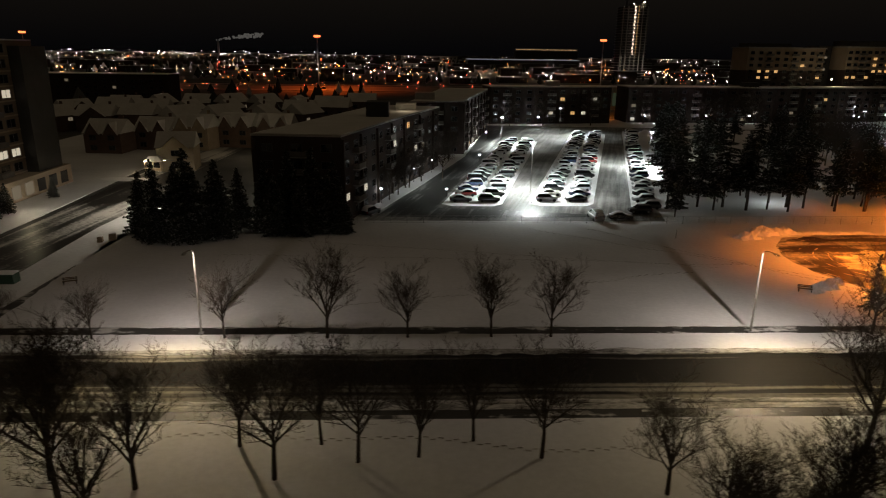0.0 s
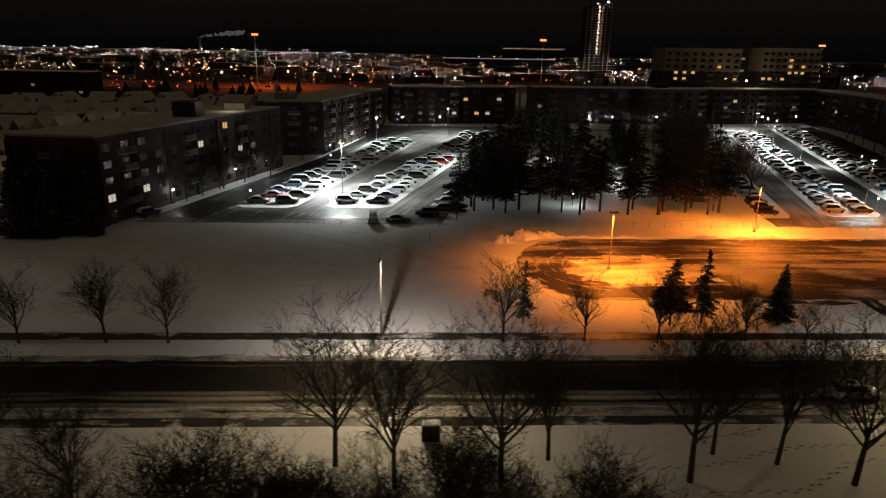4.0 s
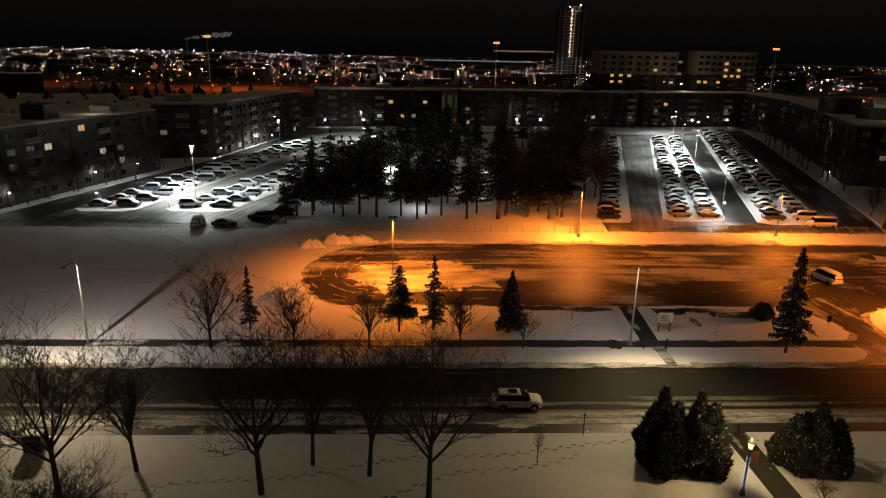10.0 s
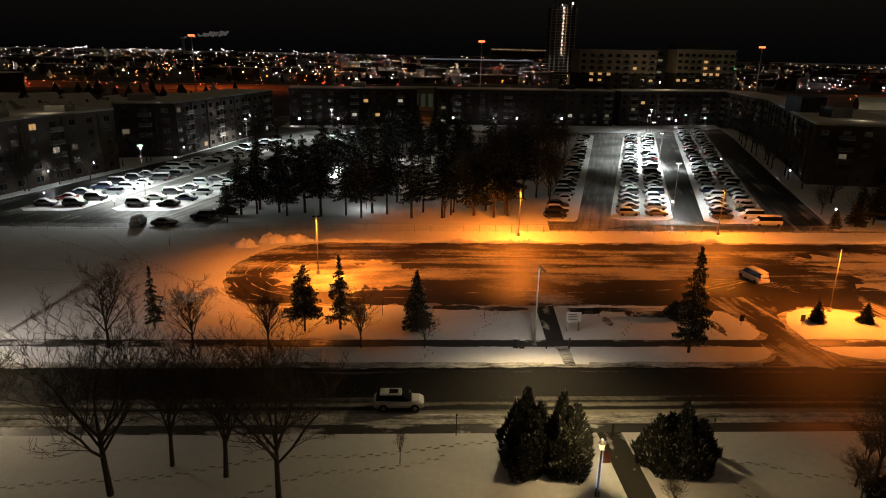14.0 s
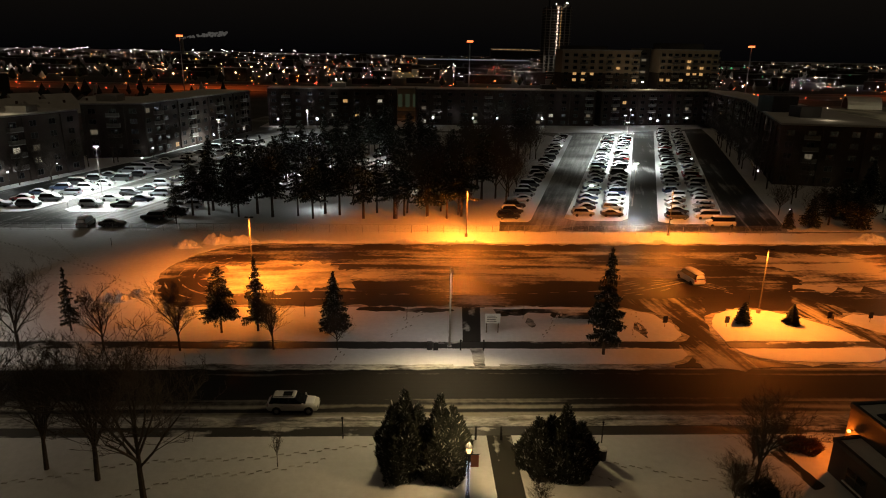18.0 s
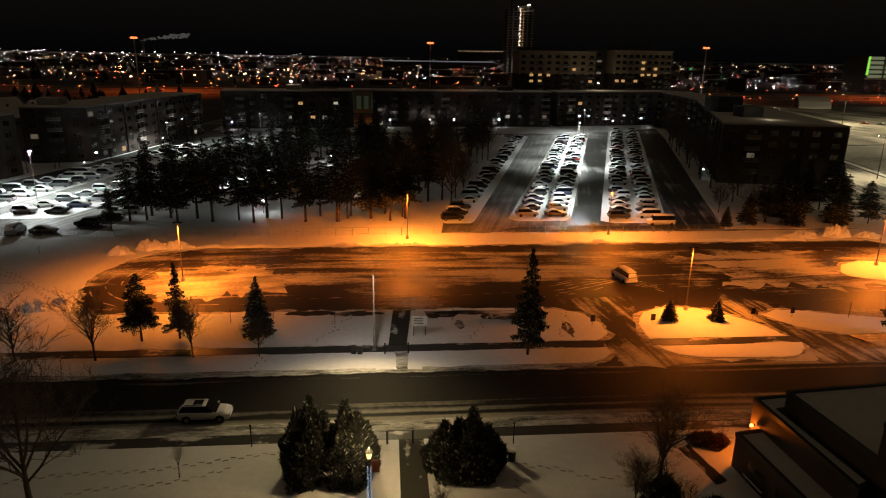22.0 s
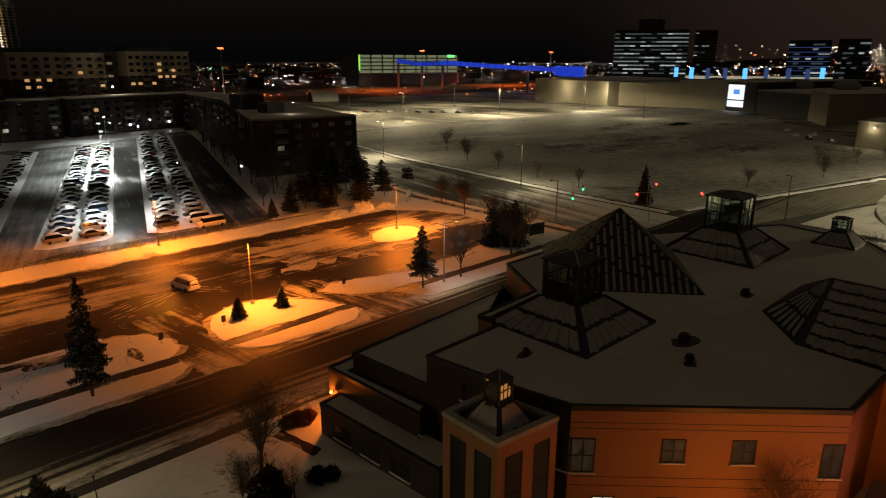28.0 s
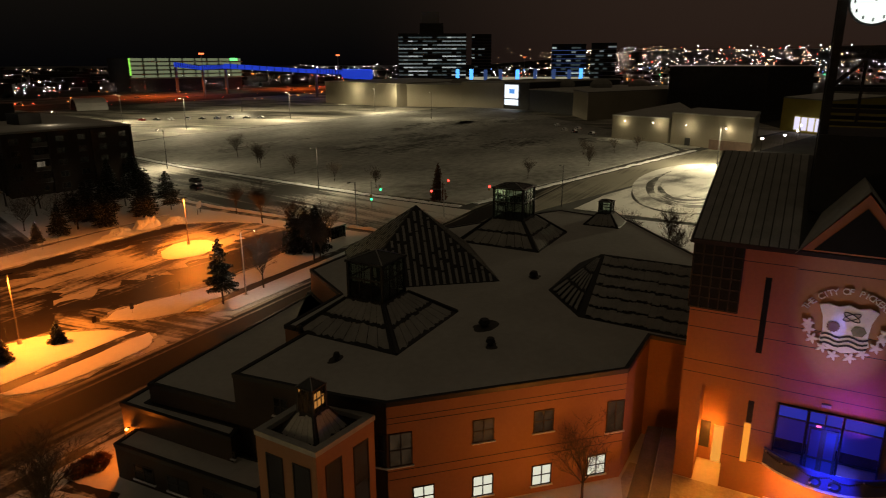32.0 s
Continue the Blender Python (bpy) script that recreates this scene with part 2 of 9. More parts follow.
    b.inputs["Specular IOR Level"].default_value = gloss
    rr = n.new("ShaderNodeMapRange")
    rr.inputs[1].default_value, rr.inputs[2].default_value = mid - hard, mid + hard
    rr.inputs[3].default_value, rr.inputs[4].default_value = rough, 0.85
    l.new(v, rr.inputs[0])
    l.new(rr.outputs[0], b.inputs["Roughness"])
    bp = n.new("ShaderNodeBump")
    bp.inputs["Strength"].default_value, bp.inputs["Distance"].default_value = 0.35, 0.06
    l.new(v, bp.inputs["Height"])
    l.new(bp.outputs[0], b.inputs["Normal"])
    return m


def glow(name, colour, strength, sampled=False):
    m, n, l, b = nodes(name)
    b.inputs["Base Color"].default_value = (0.02, 0.02, 0.02, 1)
    b.inputs["Emission Color"].default_value = (*colour, 1)
    b.inputs["Emission Strength"].default_value = strength
    if not sampled:
        m.cycles.emission_sampling = "NONE"
    return m


def plain(name, c, rough=0.5, metal=0.0, var=0.15, coat=0.0):
    m = surface(name, tuple(v * (1 - var) for v in c), tuple(min(1, v * (1 + var)) for v in c), 1.3, rough, metal, 0.05, 6)
    m.node_tree.nodes["Principled BSDF"].inputs["Coat Weight"].default_value = coat
    return m


SNOW = surface("snow", (0.60, 0.60, 0.61), (0.80, 0.80, 0.81), 0.11, 0.75, 0, 0.5, 14, 0.5)
SNOW_CLEAN = surface("fresh_snow", (0.74, 0.74, 0.76), (0.84, 0.84, 0.85), 0.6, 0.7, 0, 0.35, 8)
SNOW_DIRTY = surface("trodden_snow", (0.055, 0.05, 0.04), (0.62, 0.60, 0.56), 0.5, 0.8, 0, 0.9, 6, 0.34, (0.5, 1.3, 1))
SNOW_FIELD = surface("thin_snow_on_stubble", (0.16, 0.155, 0.14), (0.60, 0.59, 0.56), 0.035, 0.8, 0, 0.7, 11, 0.42, (0.8, 1.2, 1))
STUBBLE = surface("dark_stubble", (0.035, 0.032, 0.026), (0.58, 0.57, 0.54), 0.05, 0.85, 0, 0.6, 7, 0.22, (0.6, 1.4, 1))
SNOW_ROOF = surface("roof_snow", (0.54, 0.53, 0.51), (0.72, 0.71, 0.69), 0.15, 0.8, 0, 0.3, 10, 0.5)
ROAD = tracked("wet_road", (0.018, 0.016, 0.014), (0.30, 0.28, 0.235), 0, 0.27, 0.010, 1.3, 0.06, 0.7, 0.2, 0.75, ((52.4, 0.45), (53.1, 0.28), (53.6, 0.0), (54.3, 0.32), (54.9, 0.02), (55.5, 0.16), (56.4, -0.3), (60.2, -0.28), (60.8, 0.16), (61.3, -0.1), (62.2, 0.4)), 0.42, 0.08)
WALK = tracked("wet_pavement", (0.045, 0.042, 0.038), (0.55, 0.54, 0.52), 0, 0.22, 0.06, 0.7, 0.25, 0.5, 0.12)
WALK_BARE = tracked("bare_wet_path", (0.045, 0.042, 0.036), (0.50, 0.49, 0.46), 90, 0.06, 0.08, 0.9, 0.3, 0.85, 0.2, 0.5, gloss=0.05)
LOT = tracked("driven_snow_lot", (0.030, 0.025, 0.020), (0.50, 0.48, 0.45), 0, 0.42, 0.045, 0.42, 0.09, 0.55, 0.2, 0.75, ((62, 0.0), (76, -0.12), (79.5, -0.32), (87, -0.34), (90.5, 0.04), (96, 0.06), (100, -0.1), (104, 0.04), (106.5, -0.36), (109, -0.3), (112, 0.3)), 0.85)
LANE = tracked("car_park_lane", (0.050, 0.048, 0.044), (0.40, 0.395, 0.38), 73, 0.40, 0.05, 1.1, 0.06, 0.5, 0.42, 0.5)
EAST_ROAD = tracked("east_road", (0.035, 0.033, 0.030), (0.58, 0.56, 0.52), 80, 0.46, 0.010, 0.35, 0.03, 0.7, 0.2)
SIDE_ROAD = tracked("side_road", (0.028, 0.026, 0.024), (0.50, 0.49, 0.46), 86, 0.42, 0.012, 0.35, 0.03, 0.4, 0.15)
HIGHWAY = surface("highway", (0.05, 0.045, 0.04), (0.22, 0.20, 0.18), 0.01, 0.6, 0, 0.1, 6, 0.5, (0.1, 1, 1))
BRICK = surface("dark_brick", (0.030, 0.020, 0.015), (0.060, 0.041, 0.031), 0.4, 0.85, 0, 0.4, 20)
BRICK_PALE = surface("buff_brick", (0.30, 0.24, 0.17), (0.42, 0.34, 0.25), 0.3, 0.85, 0, 0.3, 20)
TERRACOTTA = surface("terracotta_panel", (0.30, 0.145, 0.07), (0.38, 0.195, 0.095), 0.25, 0.7, 0, 0.2, 14)
CONCRETE = surface("concrete", (0.26, 0.25, 0.23), (0.38, 0.37, 0.35), 0.5, 0.8, 0, 0.3, 10)
BEIGE = surface("beige_panel", (0.40, 0.36, 0.27), (0.52, 0.47, 0.37), 0.06, 0.8, 0, 0.1, 20)
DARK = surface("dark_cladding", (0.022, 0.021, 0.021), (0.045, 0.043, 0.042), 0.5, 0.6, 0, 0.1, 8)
METAL = surface("galvanised_steel", (0.30, 0.30, 0.30), (0.44, 0.44, 0.43), 2.0, 0.45, 0.7, 0.05, 6)
METAL_DARK = surface("dark_painted_metal", (0.018, 0.018, 0.019), (0.035, 0.034, 0.034), 2.0, 0.45, 0.2, 0.05, 6)
BARK = surface("bark", (0.030, 0.023, 0.018), (0.085, 0.066, 0.050), 3.0, 0.9, 0, 0.6, 6)
TWIG = surface("twig", (0.045, 0.034, 0.026), (0.095, 0.072, 0.055), 3.0, 0.9, 0, 0.0, 6)
TYRE = surface("tyre_rubber", (0.015, 0.015, 0.015), (0.03, 0.03, 0.03), 4, 0.85, 0, 0.1)
WOOD = surface("weathered_wood", (0.10, 0.075, 0.05), (0.20, 0.15, 0.10), 2, 0.8, 0, 0.3, 8)
GLASS = plain("dark_window_glass", (0.012, 0.013, 0.015), 0.08, 0.0, 0.2)
GLASS.node_tree.nodes["Principled BSDF"].inputs["Specular IOR Level"].default_value = 0.6
LIT_WARM = glow("lit_window_warm", (1.0, 0.55, 0.2), 0.5)
LIT_WHITE = glow("lit_window_white", (1.0, 0.88, 0.66), 0.42)
LIT_DIM = glow("lit_window_dim", (0.9, 0.72, 0.48), 0.12)
BULB_WHITE = glow("white_lamp_glow", (0.92, 0.97, 1.0), 60)
BULB_WARM = glow("warm_lamp_glow", (1.0, 0.85, 0.55), 30)
BULB_SODIUM = glow("sodium_lamp_glow", (1.0, 0.42, 0.06), 40)


def foliage(name, c0, c1, snow=0.25):
    m, n, l, b = nodes(name)
    tc = n.new("ShaderNodeTexCoord")
    nz = n.new("ShaderNodeTexNoise")
    nz.inputs["Scale"].default_value, nz.inputs["Detail"].default_value = 1.6, 4
    l.new(tc.outputs["Object"], nz.inputs["Vector"])
    r = n.new("ShaderNodeValToRGB")
    r.color_ramp.elements[0].color, r.color_ramp.elements[1].color = (*c0, 1), (*c1, 1)
    r.color_ramp.elements[0].position, r.color_ramp.elements[1].position = 0.3, 0.7
    l.new(nz.outputs[0], r.inputs[0])
    ge = n.new("ShaderNodeNewGeometry")
    mr = n.new("ShaderNodeMapRange")
    mr.inputs[1].default_value, mr.inputs[2].default_value = 1 - snow * 0.55, 1.0
    l.new(ge.outputs["Random Per Island"], mr.inputs[0])
    mx = n.new("ShaderNodeMix")
    mx.data_type = "RGBA"
    l.new(mr.outputs[0], mx.inputs[0])
    l.new(r.outputs[0], mx.inputs[6])
    mx.inputs[7].default_value = (0.62, 0.62, 0.63, 1)
    l.new(mx.outputs[2], b.inputs["Base Color"])
    b.inputs["Roughness"].default_value = 0.8
    return m


NEEDLE = foliage("spruce_needles", (0.014, 0.019, 0.013), (0.030, 0.036, 0.022), 0.30)
CEDAR = foliage("cedar_foliage", (0.007, 0.009, 0.006), (0.020, 0.022, 0.014), 0.16)
RUSSET = foliage("russet_needles", (0.09, 0.036, 0.02), (0.18, 0.075, 0.038), 0.05)


# ---------- mesh helpers ----------
class Mesh:
    """Collects faces for one mesh."""

    def __init__(self):
        self.v, self.f, self.m = [], [], []

    def add(self, vs, fs, mi=0):
        o = len(self.v)
        self.v += [tuple(p) for p in vs]
        self.f += [tuple(i + o for i in f) for f in fs]
        self.m += [mi] * len(fs)
        return self

    def box(self, x0, x1, y0, y1, z0, z1, mi=0, taper=0.0):
        t = taper
        return self.add([(x0, y0, z0), (x1, y0, z0), (x1, y1, z0), (x0, y1, z0), (x0 + t, y0 + t, z1), (x1 - t, y0 + t, z1), (x1 - t, y1 - t, z1), (x0 + t, y1 - t, z1)],
                        [(3, 2, 1, 0), (4, 5, 6, 7), (0, 1, 5, 4), (1, 2, 6, 5), (2, 3, 7, 6), (3, 0, 4, 7)], mi)

    def prism(self, pts, z0, z1, mi=0, shrink=None):
        n = len(pts)
        top = shrink or pts
        fs = [tuple(range(n - 1, -1, -1)), tuple(range(n, 2 * n))] + [(i, (i + 1) % n, n + (i + 1) % n, n + i) for i in range(n)]
        return self.add([(x, y, z0) for x, y in pts] + [(x, y, z1) for x, y in top], fs, mi)

    def tube(self, a, b, r0, r1=None, n=6, mi=0, cap=True):
        a, b = Vector(a), Vector(b)
        r1 = r0 if r1 is None else r1
        d = (b - a).normalized()
        u = d.orthogonal().normalized()
        w = d.cross(u)
        ring = [(math.cos(2 * math.pi * i / n), math.sin(2 * math.pi * i / n)) for i in range(n)]
        vs = [a + (u * c + w * s) * r0 for c, s in ring] + [b + (u * c + w * s) * r1 for c, s in ring]
        fs = [(i, (i + 1) % n, n + (i + 1) % n, n + i) for i in range(n)]
        if cap:
            fs += [tuple(range(n - 1, -1, -1)), tuple(range(n, 2 * n))]
        return self.add(vs, fs, mi)

    def loft(self, rings, mi=0, cap=True):
        n = len(rings[0])
        vs = [p for r in rings for p in r]
        fs = []
        for k in range(len(rings) - 1):
            fs += [(k * n + i, k * n + (i + 1) % n, (k + 1) * n + (i + 1) % n, (k + 1) * n + i) for i in range(n)]
        if cap:
            fs += [tuple(range(n - 1, -1, -1)), tuple((len(rings) - 1) * n + i for i in range(n))]
        return self.add(vs, fs, mi)

    def ball(self, c, r, n=8, k=5, mi=0, squash=1.0):
        rings = []
        for j in range(1, k):
            a = math.pi * j / k
            rings.append([(c[0] + r * math.sin(a) * math.cos(2 * math.pi * i / n), c[1] + r * math.sin(a) * math.sin(2 * math.pi * i / n), c[2] - r * squash * math.cos(a)) for i in range(n)])
        return self.loft(rings, mi)

    def data(self, name, mats, smooth=False):
        me = bpy.data.meshes.new(name)
        me.from_pydata(self.v, [], self.f)
        for m in mats if isinstance(mats, (list, tuple)) else [mats]:
            me.materials.append(m)
        me.polygons.foreach_set("material_index", self.m)
        if smooth:
            me.polygons.foreach_set("use_smooth", [True] * len(self.f))
        me.update()
        return me


def part(name, mesh, mats, parent, label="", smooth=False):
    data = mesh.data(name, mats, smooth) if isinstance(mesh, Mesh) else mesh
    ob = new(name, data)
    ob.parent = parent
    if label:
        ob["label"] = label
    return ob


def thing(name, m, label, category, group="", kind=""):
    ob = new(name)
    ob.matrix_world = m if isinstance(m, Matrix) else pose(*m)
    ob.empty_display_size = 0.3
    return tagged(ob, label, category, group, kind)


def setting(name, mesh, mats, label, category):
    return tagged(new(name, mesh.data(name, mats)), label, category, "", "structure")


def sheet(pts, z, h=0.03):
    return Mesh().prism(pts, z - h, z)

# ---------- ground, roads, pavements ----------
TOWN = surface("town_ground", (0.015, 0.015, 0.014), (0.10, 0.098, 0.09), 0.012, 0.9, 0, 0, 6, 0.5)
setting("ground", sheet([(-3500, -400), (4800, -400), (4800, 4900), (-3500, 4900)], -0.14, 0.5), TOWN, "dark frozen town ground with thin snow", "ground")
setting("road", sheet([(-400, 52.4), (214, 52.4), (232, 50), (345, 19), (460, -12), (460, 2), (345, 36), (236, 63), (206, 62.2), (-400, 62.2)], -0.11), ROAD, "dark wet street with slushy tyre tracks", "road")
setting("side_road", sheet([(-68.5, 62.2), (-56, 62.2), (-54.5, 120), (-57, 170), (-52, 260), (-64, 260), (-69, 170), (-68, 120)], -0.115), SIDE_ROAD, "side street with wet wheel tracks in snow", "road")
setting("crossing_road", sheet([(206, 62), (231, 62), (233, 92), (243, 172), (262, 260), (330, 480), (305, 480), (238, 260), (214, 172), (206, 118)], -0.105), EAST_ROAD, "wide snowy avenue with wet wheel tracks", "road")


def rounded(pts, times=2):
    """Corners cut round."""
    for _ in range(times):
        out = []
        for i in range(len(pts)):
            (ax, ay), (bx, by) = pts[i], pts[(i + 1) % len(pts)]
            out += [(ax * 0.75 + bx * 0.25, ay * 0.75 + by * 0.25), (ax * 0.25 + bx * 0.75, ay * 0.25 + by * 0.75)]
        pts = out
    return pts


def frayed(pts, amp=0.35, out=0.0, seed=1.0, step=0.7):
    """The outline in short steps, pushed out by `out` and worn uneven."""
    n = len(pts)
    sgn = 1 if sum(pts[i][0] * pts[(i + 1) % n][1] - pts[(i + 1) % n][0] * pts[i][1] for i in range(n)) > 0 else -1
    res = []
    for i in range(n):
        a, b = Vector(pts[i]), Vector(pts[(i + 1) % n])
        L = (b - a).length
        nr = Vector((b.y - a.y, a.x - b.x)) / max(L, 0.01) * sgn
        k = min(260, max(1, int(L / step)))
        for j in range(k):
            p = a.lerp(b, j / k)
            o = out + amp * (noise.noise(Vector((p.x * 0.35, p.y * 0.35, seed))) + 0.6 * noise.noise(Vector((p.x * 1.3, p.y * 1.3, seed + 4))))
            res.append((p.x + nr.x * o, p.y + nr.y * o))
    return res


def lawn(name, pts, mats=SNOW, label="smooth snow-covered grass", z=0.0, fray=0.0):
    if fray:
        # a low, dirty fringe ploughed up round the clean snow
        setting(name + "_fringe", sheet(frayed(pts, fray * 2.6, 0.45, 7.0), z - 0.055, 0.06), SNOW_DIRTY, "dirty fringe of ploughed snow", "snow")
        pts = frayed(pts, fray, -0.15)
    return setting(name, sheet(pts, z, 0.16), mats, label, "snow")


lawn("verge_north", [(-46, 62.3), (119, 62.3), (122, 62.7), (124.6, 63.8), (125.8, 65.2), (125.6, 66.9), (-46, 66.9)], label="snowy verge between street and pavement", fray=0.2)
setting("pavement_north", sheet([(-48, 66.9), (125.3, 66.9), (126, 68.6), (-48, 68.6)], -0.02, 0.1), WALK, "dark wet pavement cleared of snow", "pavement")
lawn("field", [(-48, 68.6), (125, 68.6), (127, 70.4), (127.3, 73.5), (126, 77), (122.5, 79), (120, 79.2), (114, 78.4), (110, 79.3), (63.5, 79.3), (59.5, 83.5), (57.6, 89), (57.3, 95), (58.8, 101), (63, 106.5), (70, 108.6),
               (190, 110.5), (196, 104), (199, 96), (198, 86), (190, 78), (178, 74.5), (165, 74), (152.5, 77.5), (149.3, 75.5), (152, 71.5), (156, 68.8), (203, 69), (203, 119), (165, 117.5), (-12, 117.5), (-15, 108), (-50, 108)], fray=0.4)
lawn("verge_east", [(157.5, 67.0), (160, 63.2), (202, 63), (203, 67.2)], label="snowy verge between street and pavement")
setting("pavement_east", sheet([(156.5, 68.8), (157.5, 67.0), (203, 67.2), (203, 69)], -0.02, 0.1), WALK, "dark wet pavement cleared of snow", "pavement")
lawn("drive_island", [(131.4, 68.7), (131.6, 72), (132.4, 75), (134, 77.3), (136.5, 78.7), (139.5, 79), (142, 78.2), (144.5, 76.4), (146.6, 73.9), (148.2, 71.2), (149.2, 68.7)], SNOW_CLEAN, "snow-covered island between two drives", fray=0.35)
lawn("drive_verge", [(131.6, 67), (132.0, 65.6), (133.3, 64.3), (135.5, 63.6), (140, 63.2), (145, 63.0), (147.5, 63.6), (149, 65.2), (149.6, 67)], SNOW_CLEAN, "snow-covered verge of the drive island", fray=0.3)
setting("pavement_island", sheet([(131.4, 67), (149.6, 67), (149.2, 68.7), (131.4, 68.7)], -0.02, 0.1), WALK, "wet pavement across the drive island", "pavement")
lawn("lamp_island", rounded([(171.5, 92), (173, 89.2), (177, 87.8), (181, 88.6), (184, 92), (184.5, 96), (181, 98.6), (175.5, 96.6)]), SNOW_CLEAN, "oval snow-covered lamp island", fray=0.4)
setting("car_park", sheet([(50, 62.25), (205, 62.25), (205, 112), (50, 112)], -0.09), LOT, "wide empty car park with ploughed icy tracks", "car park")
PACKED = tracked("packed_snow_streaks", (0.035, 0.029, 0.023), (0.52, 0.50, 0.47), 6, 0.60, 0.05, 0.42, 0.10, 0.5, 0.22, 0.7)
setting("packed_snow", sheet(frayed([(150, 88), (163, 85.5), (182, 86.5), (191, 92), (190, 100), (178, 104.5), (160, 103.5), (147, 101), (156, 95)], 3.2, 0, 8.0, 1.0), -0.082, 0.03), PACKED, "packed snow streaked by wheels", "snow")
lawn("verge_south", [(-400, 50.7), (190, 50.7), (190, 52.3), (-400, 52.3)], SNOW_DIRTY, "dirty trodden snow bank along the kerb")
setting("pavement_south", sheet([(-400, 49.2), (200, 49.2), (200, 50.7), (-400, 50.7)], -0.02, 0.1), WALK, "dark wet pavement cleared of snow", "pavement")
lawn("lawn_south", [(-400, -60), (239, -60), (239, 43), (206, 49.2), (-400, 49.2)], label="snow-covered park lawn with footprints")
setting("footpath", sheet([(101.2, 20), (103.4, 20), (103.4, 49.2), (101.2, 49.2)], 0.012, 0.05), WALK_BARE, "wet park footpath cleared of snow", "path")
setting("crossing_path", sheet([(100.4, 68.6), (102.5, 68.6), (103.4, 79.2), (101.0, 79.2)], 0.012, 0.05), WALK_BARE, "wet footpath from the car park to the street", "path")
setting("trodden_crossing", sheet(frayed([(101.3, 62.2), (102.5, 62.2), (102.6, 66.9), (101.0, 66.9)], 0.3, 0, 3.0, 0.4), 0.012, 0.05), SNOW_DIRTY, "trodden slushy crossing of the verge", "path")
DRIVE = tracked("drive_tracks", (0.030, 0.025, 0.020), (0.44, 0.42, 0.39), 97, 0.29, 0.05, 0.9, 0.12, 0.65, 0.24, 0.8)
for pts in ([(126.2, 62.0), (125.8, 70), (127.6, 76), (124, 82), (135, 83.5), (132.5, 77), (131.2, 70), (131.6, 64.5), (133.5, 62.0)], [(148.6, 62.0), (149.8, 66), (148.6, 72), (145.5, 78), (148, 84), (154, 79), (152, 75), (155.5, 69), (158.5, 62.0)]):
    setting("drive", sheet(frayed(pts, 0.7, 0.1, 6.0, 0.5), -0.082, 0.05), DRIVE, "driven car-park drive with wheel tracks", "road")
MELT = tracked("bare_wet_patch", (0.03, 0.027, 0.022), (0.5, 0.49, 0.47), 0, 0.30, 0.2, 0.5, 0.3, 0.6, 0.2, 0.5)
for i, (px, py, pa_, pb) in enumerate(((115.5, 76.5, 3.2, 1.2), (108.2, 77.6, 1.6, 1.0), (122.5, 72.2, 0.6, 2.6), (106.2, 77.9, 1.2, 1.8), (111.8, 78.2, 3.4, 0.9), (96.4, 78.2, 3.6, 0.8), (90.5, 78.6, 3.0, 0.7), (109.2, 74.2, 0.5, 1.5))):
    setting("bare_patch", sheet(frayed([(px + pa_ * math.cos(a), py + pb * math.sin(a)) for a in [k * math.pi / 8 for k in range(16)]], 0.5, 0, i + 2.0, 0.4), 0.004, 0.05), MELT, "bare wet patch melted in the snow", "patch")
LAMP_SNOW = tracked("driven_snow", (0.10, 0.09, 0.075), (0.56, 0.54, 0.51), 10, 0.52, 0.05, 0.5, 0.12, 0.7, 0.42, 0.6)
setting("lamp_snow", sheet(frayed([(73.5 + 7.5 * math.cos(a), 91 + 5.5 * math.sin(a)) for a in [k * math.pi / 10 for k in range(20)]], 2.6, 0, 5.0, 0.3), -0.06, 0.05), LAMP_SNOW, "unploughed snow round the lamp post", "snow")
setting("lamp_snow_fringe", sheet(frayed([(76 + 11 * math.cos(a), 91.5 + 6.5 * math.sin(a)) for a in [k * math.pi / 10 for k in range(20)]], 3.0, 0, 8.0, 0.4), -0.075, 0.05), LAMP_SNOW, "driven dirty snow round the lamp post", "snow")
lawn("west_lawn", [(-120, 62.3), (-70, 62.3), (-69.5, 120), (-71, 170), (-66, 260), (-120, 260)])
lawn("turning_island", rounded([(-76, 154.5), (-64, 154), (-63, 158), (-75, 159)]), SNOW_CLEAN, "small snow-covered turning island", 0.03)
lawn("corner_verge", [(-54.5, 62.3), (-50, 62.3), (-48.5, 108), (-46, 130), (-54, 130), (-55.5, 112)])
setting("pavement_west", sheet([(-50, 62.3), (-48, 62.3), (-46.5, 108), (-48.5, 108)], -0.01, 0.1), WALK, "dark wet pavement cleared of snow", "pavement")

# apartment court: lanes, snow strips under the parked cars, the park between
setting("court_lane", sheet([(-14, 117.5), (205, 117.5), (258, 330), (20, 330), (-4, 190)], -0.09), LANE, "wet car-park lanes with snow tracks", "car park")
LANE_WET = tracked("wet_outer_lane", (0.022, 0.022, 0.020), (0.45, 0.45, 0.44), 74, 0.2, 0.03, 0.7, 0.05, 0.45, 0.22, 0.6)
setting("court_lane_west", sheet(frayed([(-8, 121.2), (3, 120.4), (26, 120.6), (40, 121.5), (22, 125.6), (3.5, 128.5), (13, 168), (29, 232), (36, 262), (25.5, 262), (15, 196), (2, 152)], 0.4, 0, 4.0, 1.2), -0.078, 0.04), LANE_WET, "dark wet lane along the flats", "car park")
setting("court_lane_east", sheet(frayed([(122, 119.4), (166, 119.4), (183.5, 168), (215, 262), (222, 282), (212, 282), (195, 240), (160, 128), (158, 122.6), (128, 122.4)], 0.4, 0, 5.0, 1.2), -0.078, 0.04), LANE_WET, "dark wet lane along the flats", "car park")
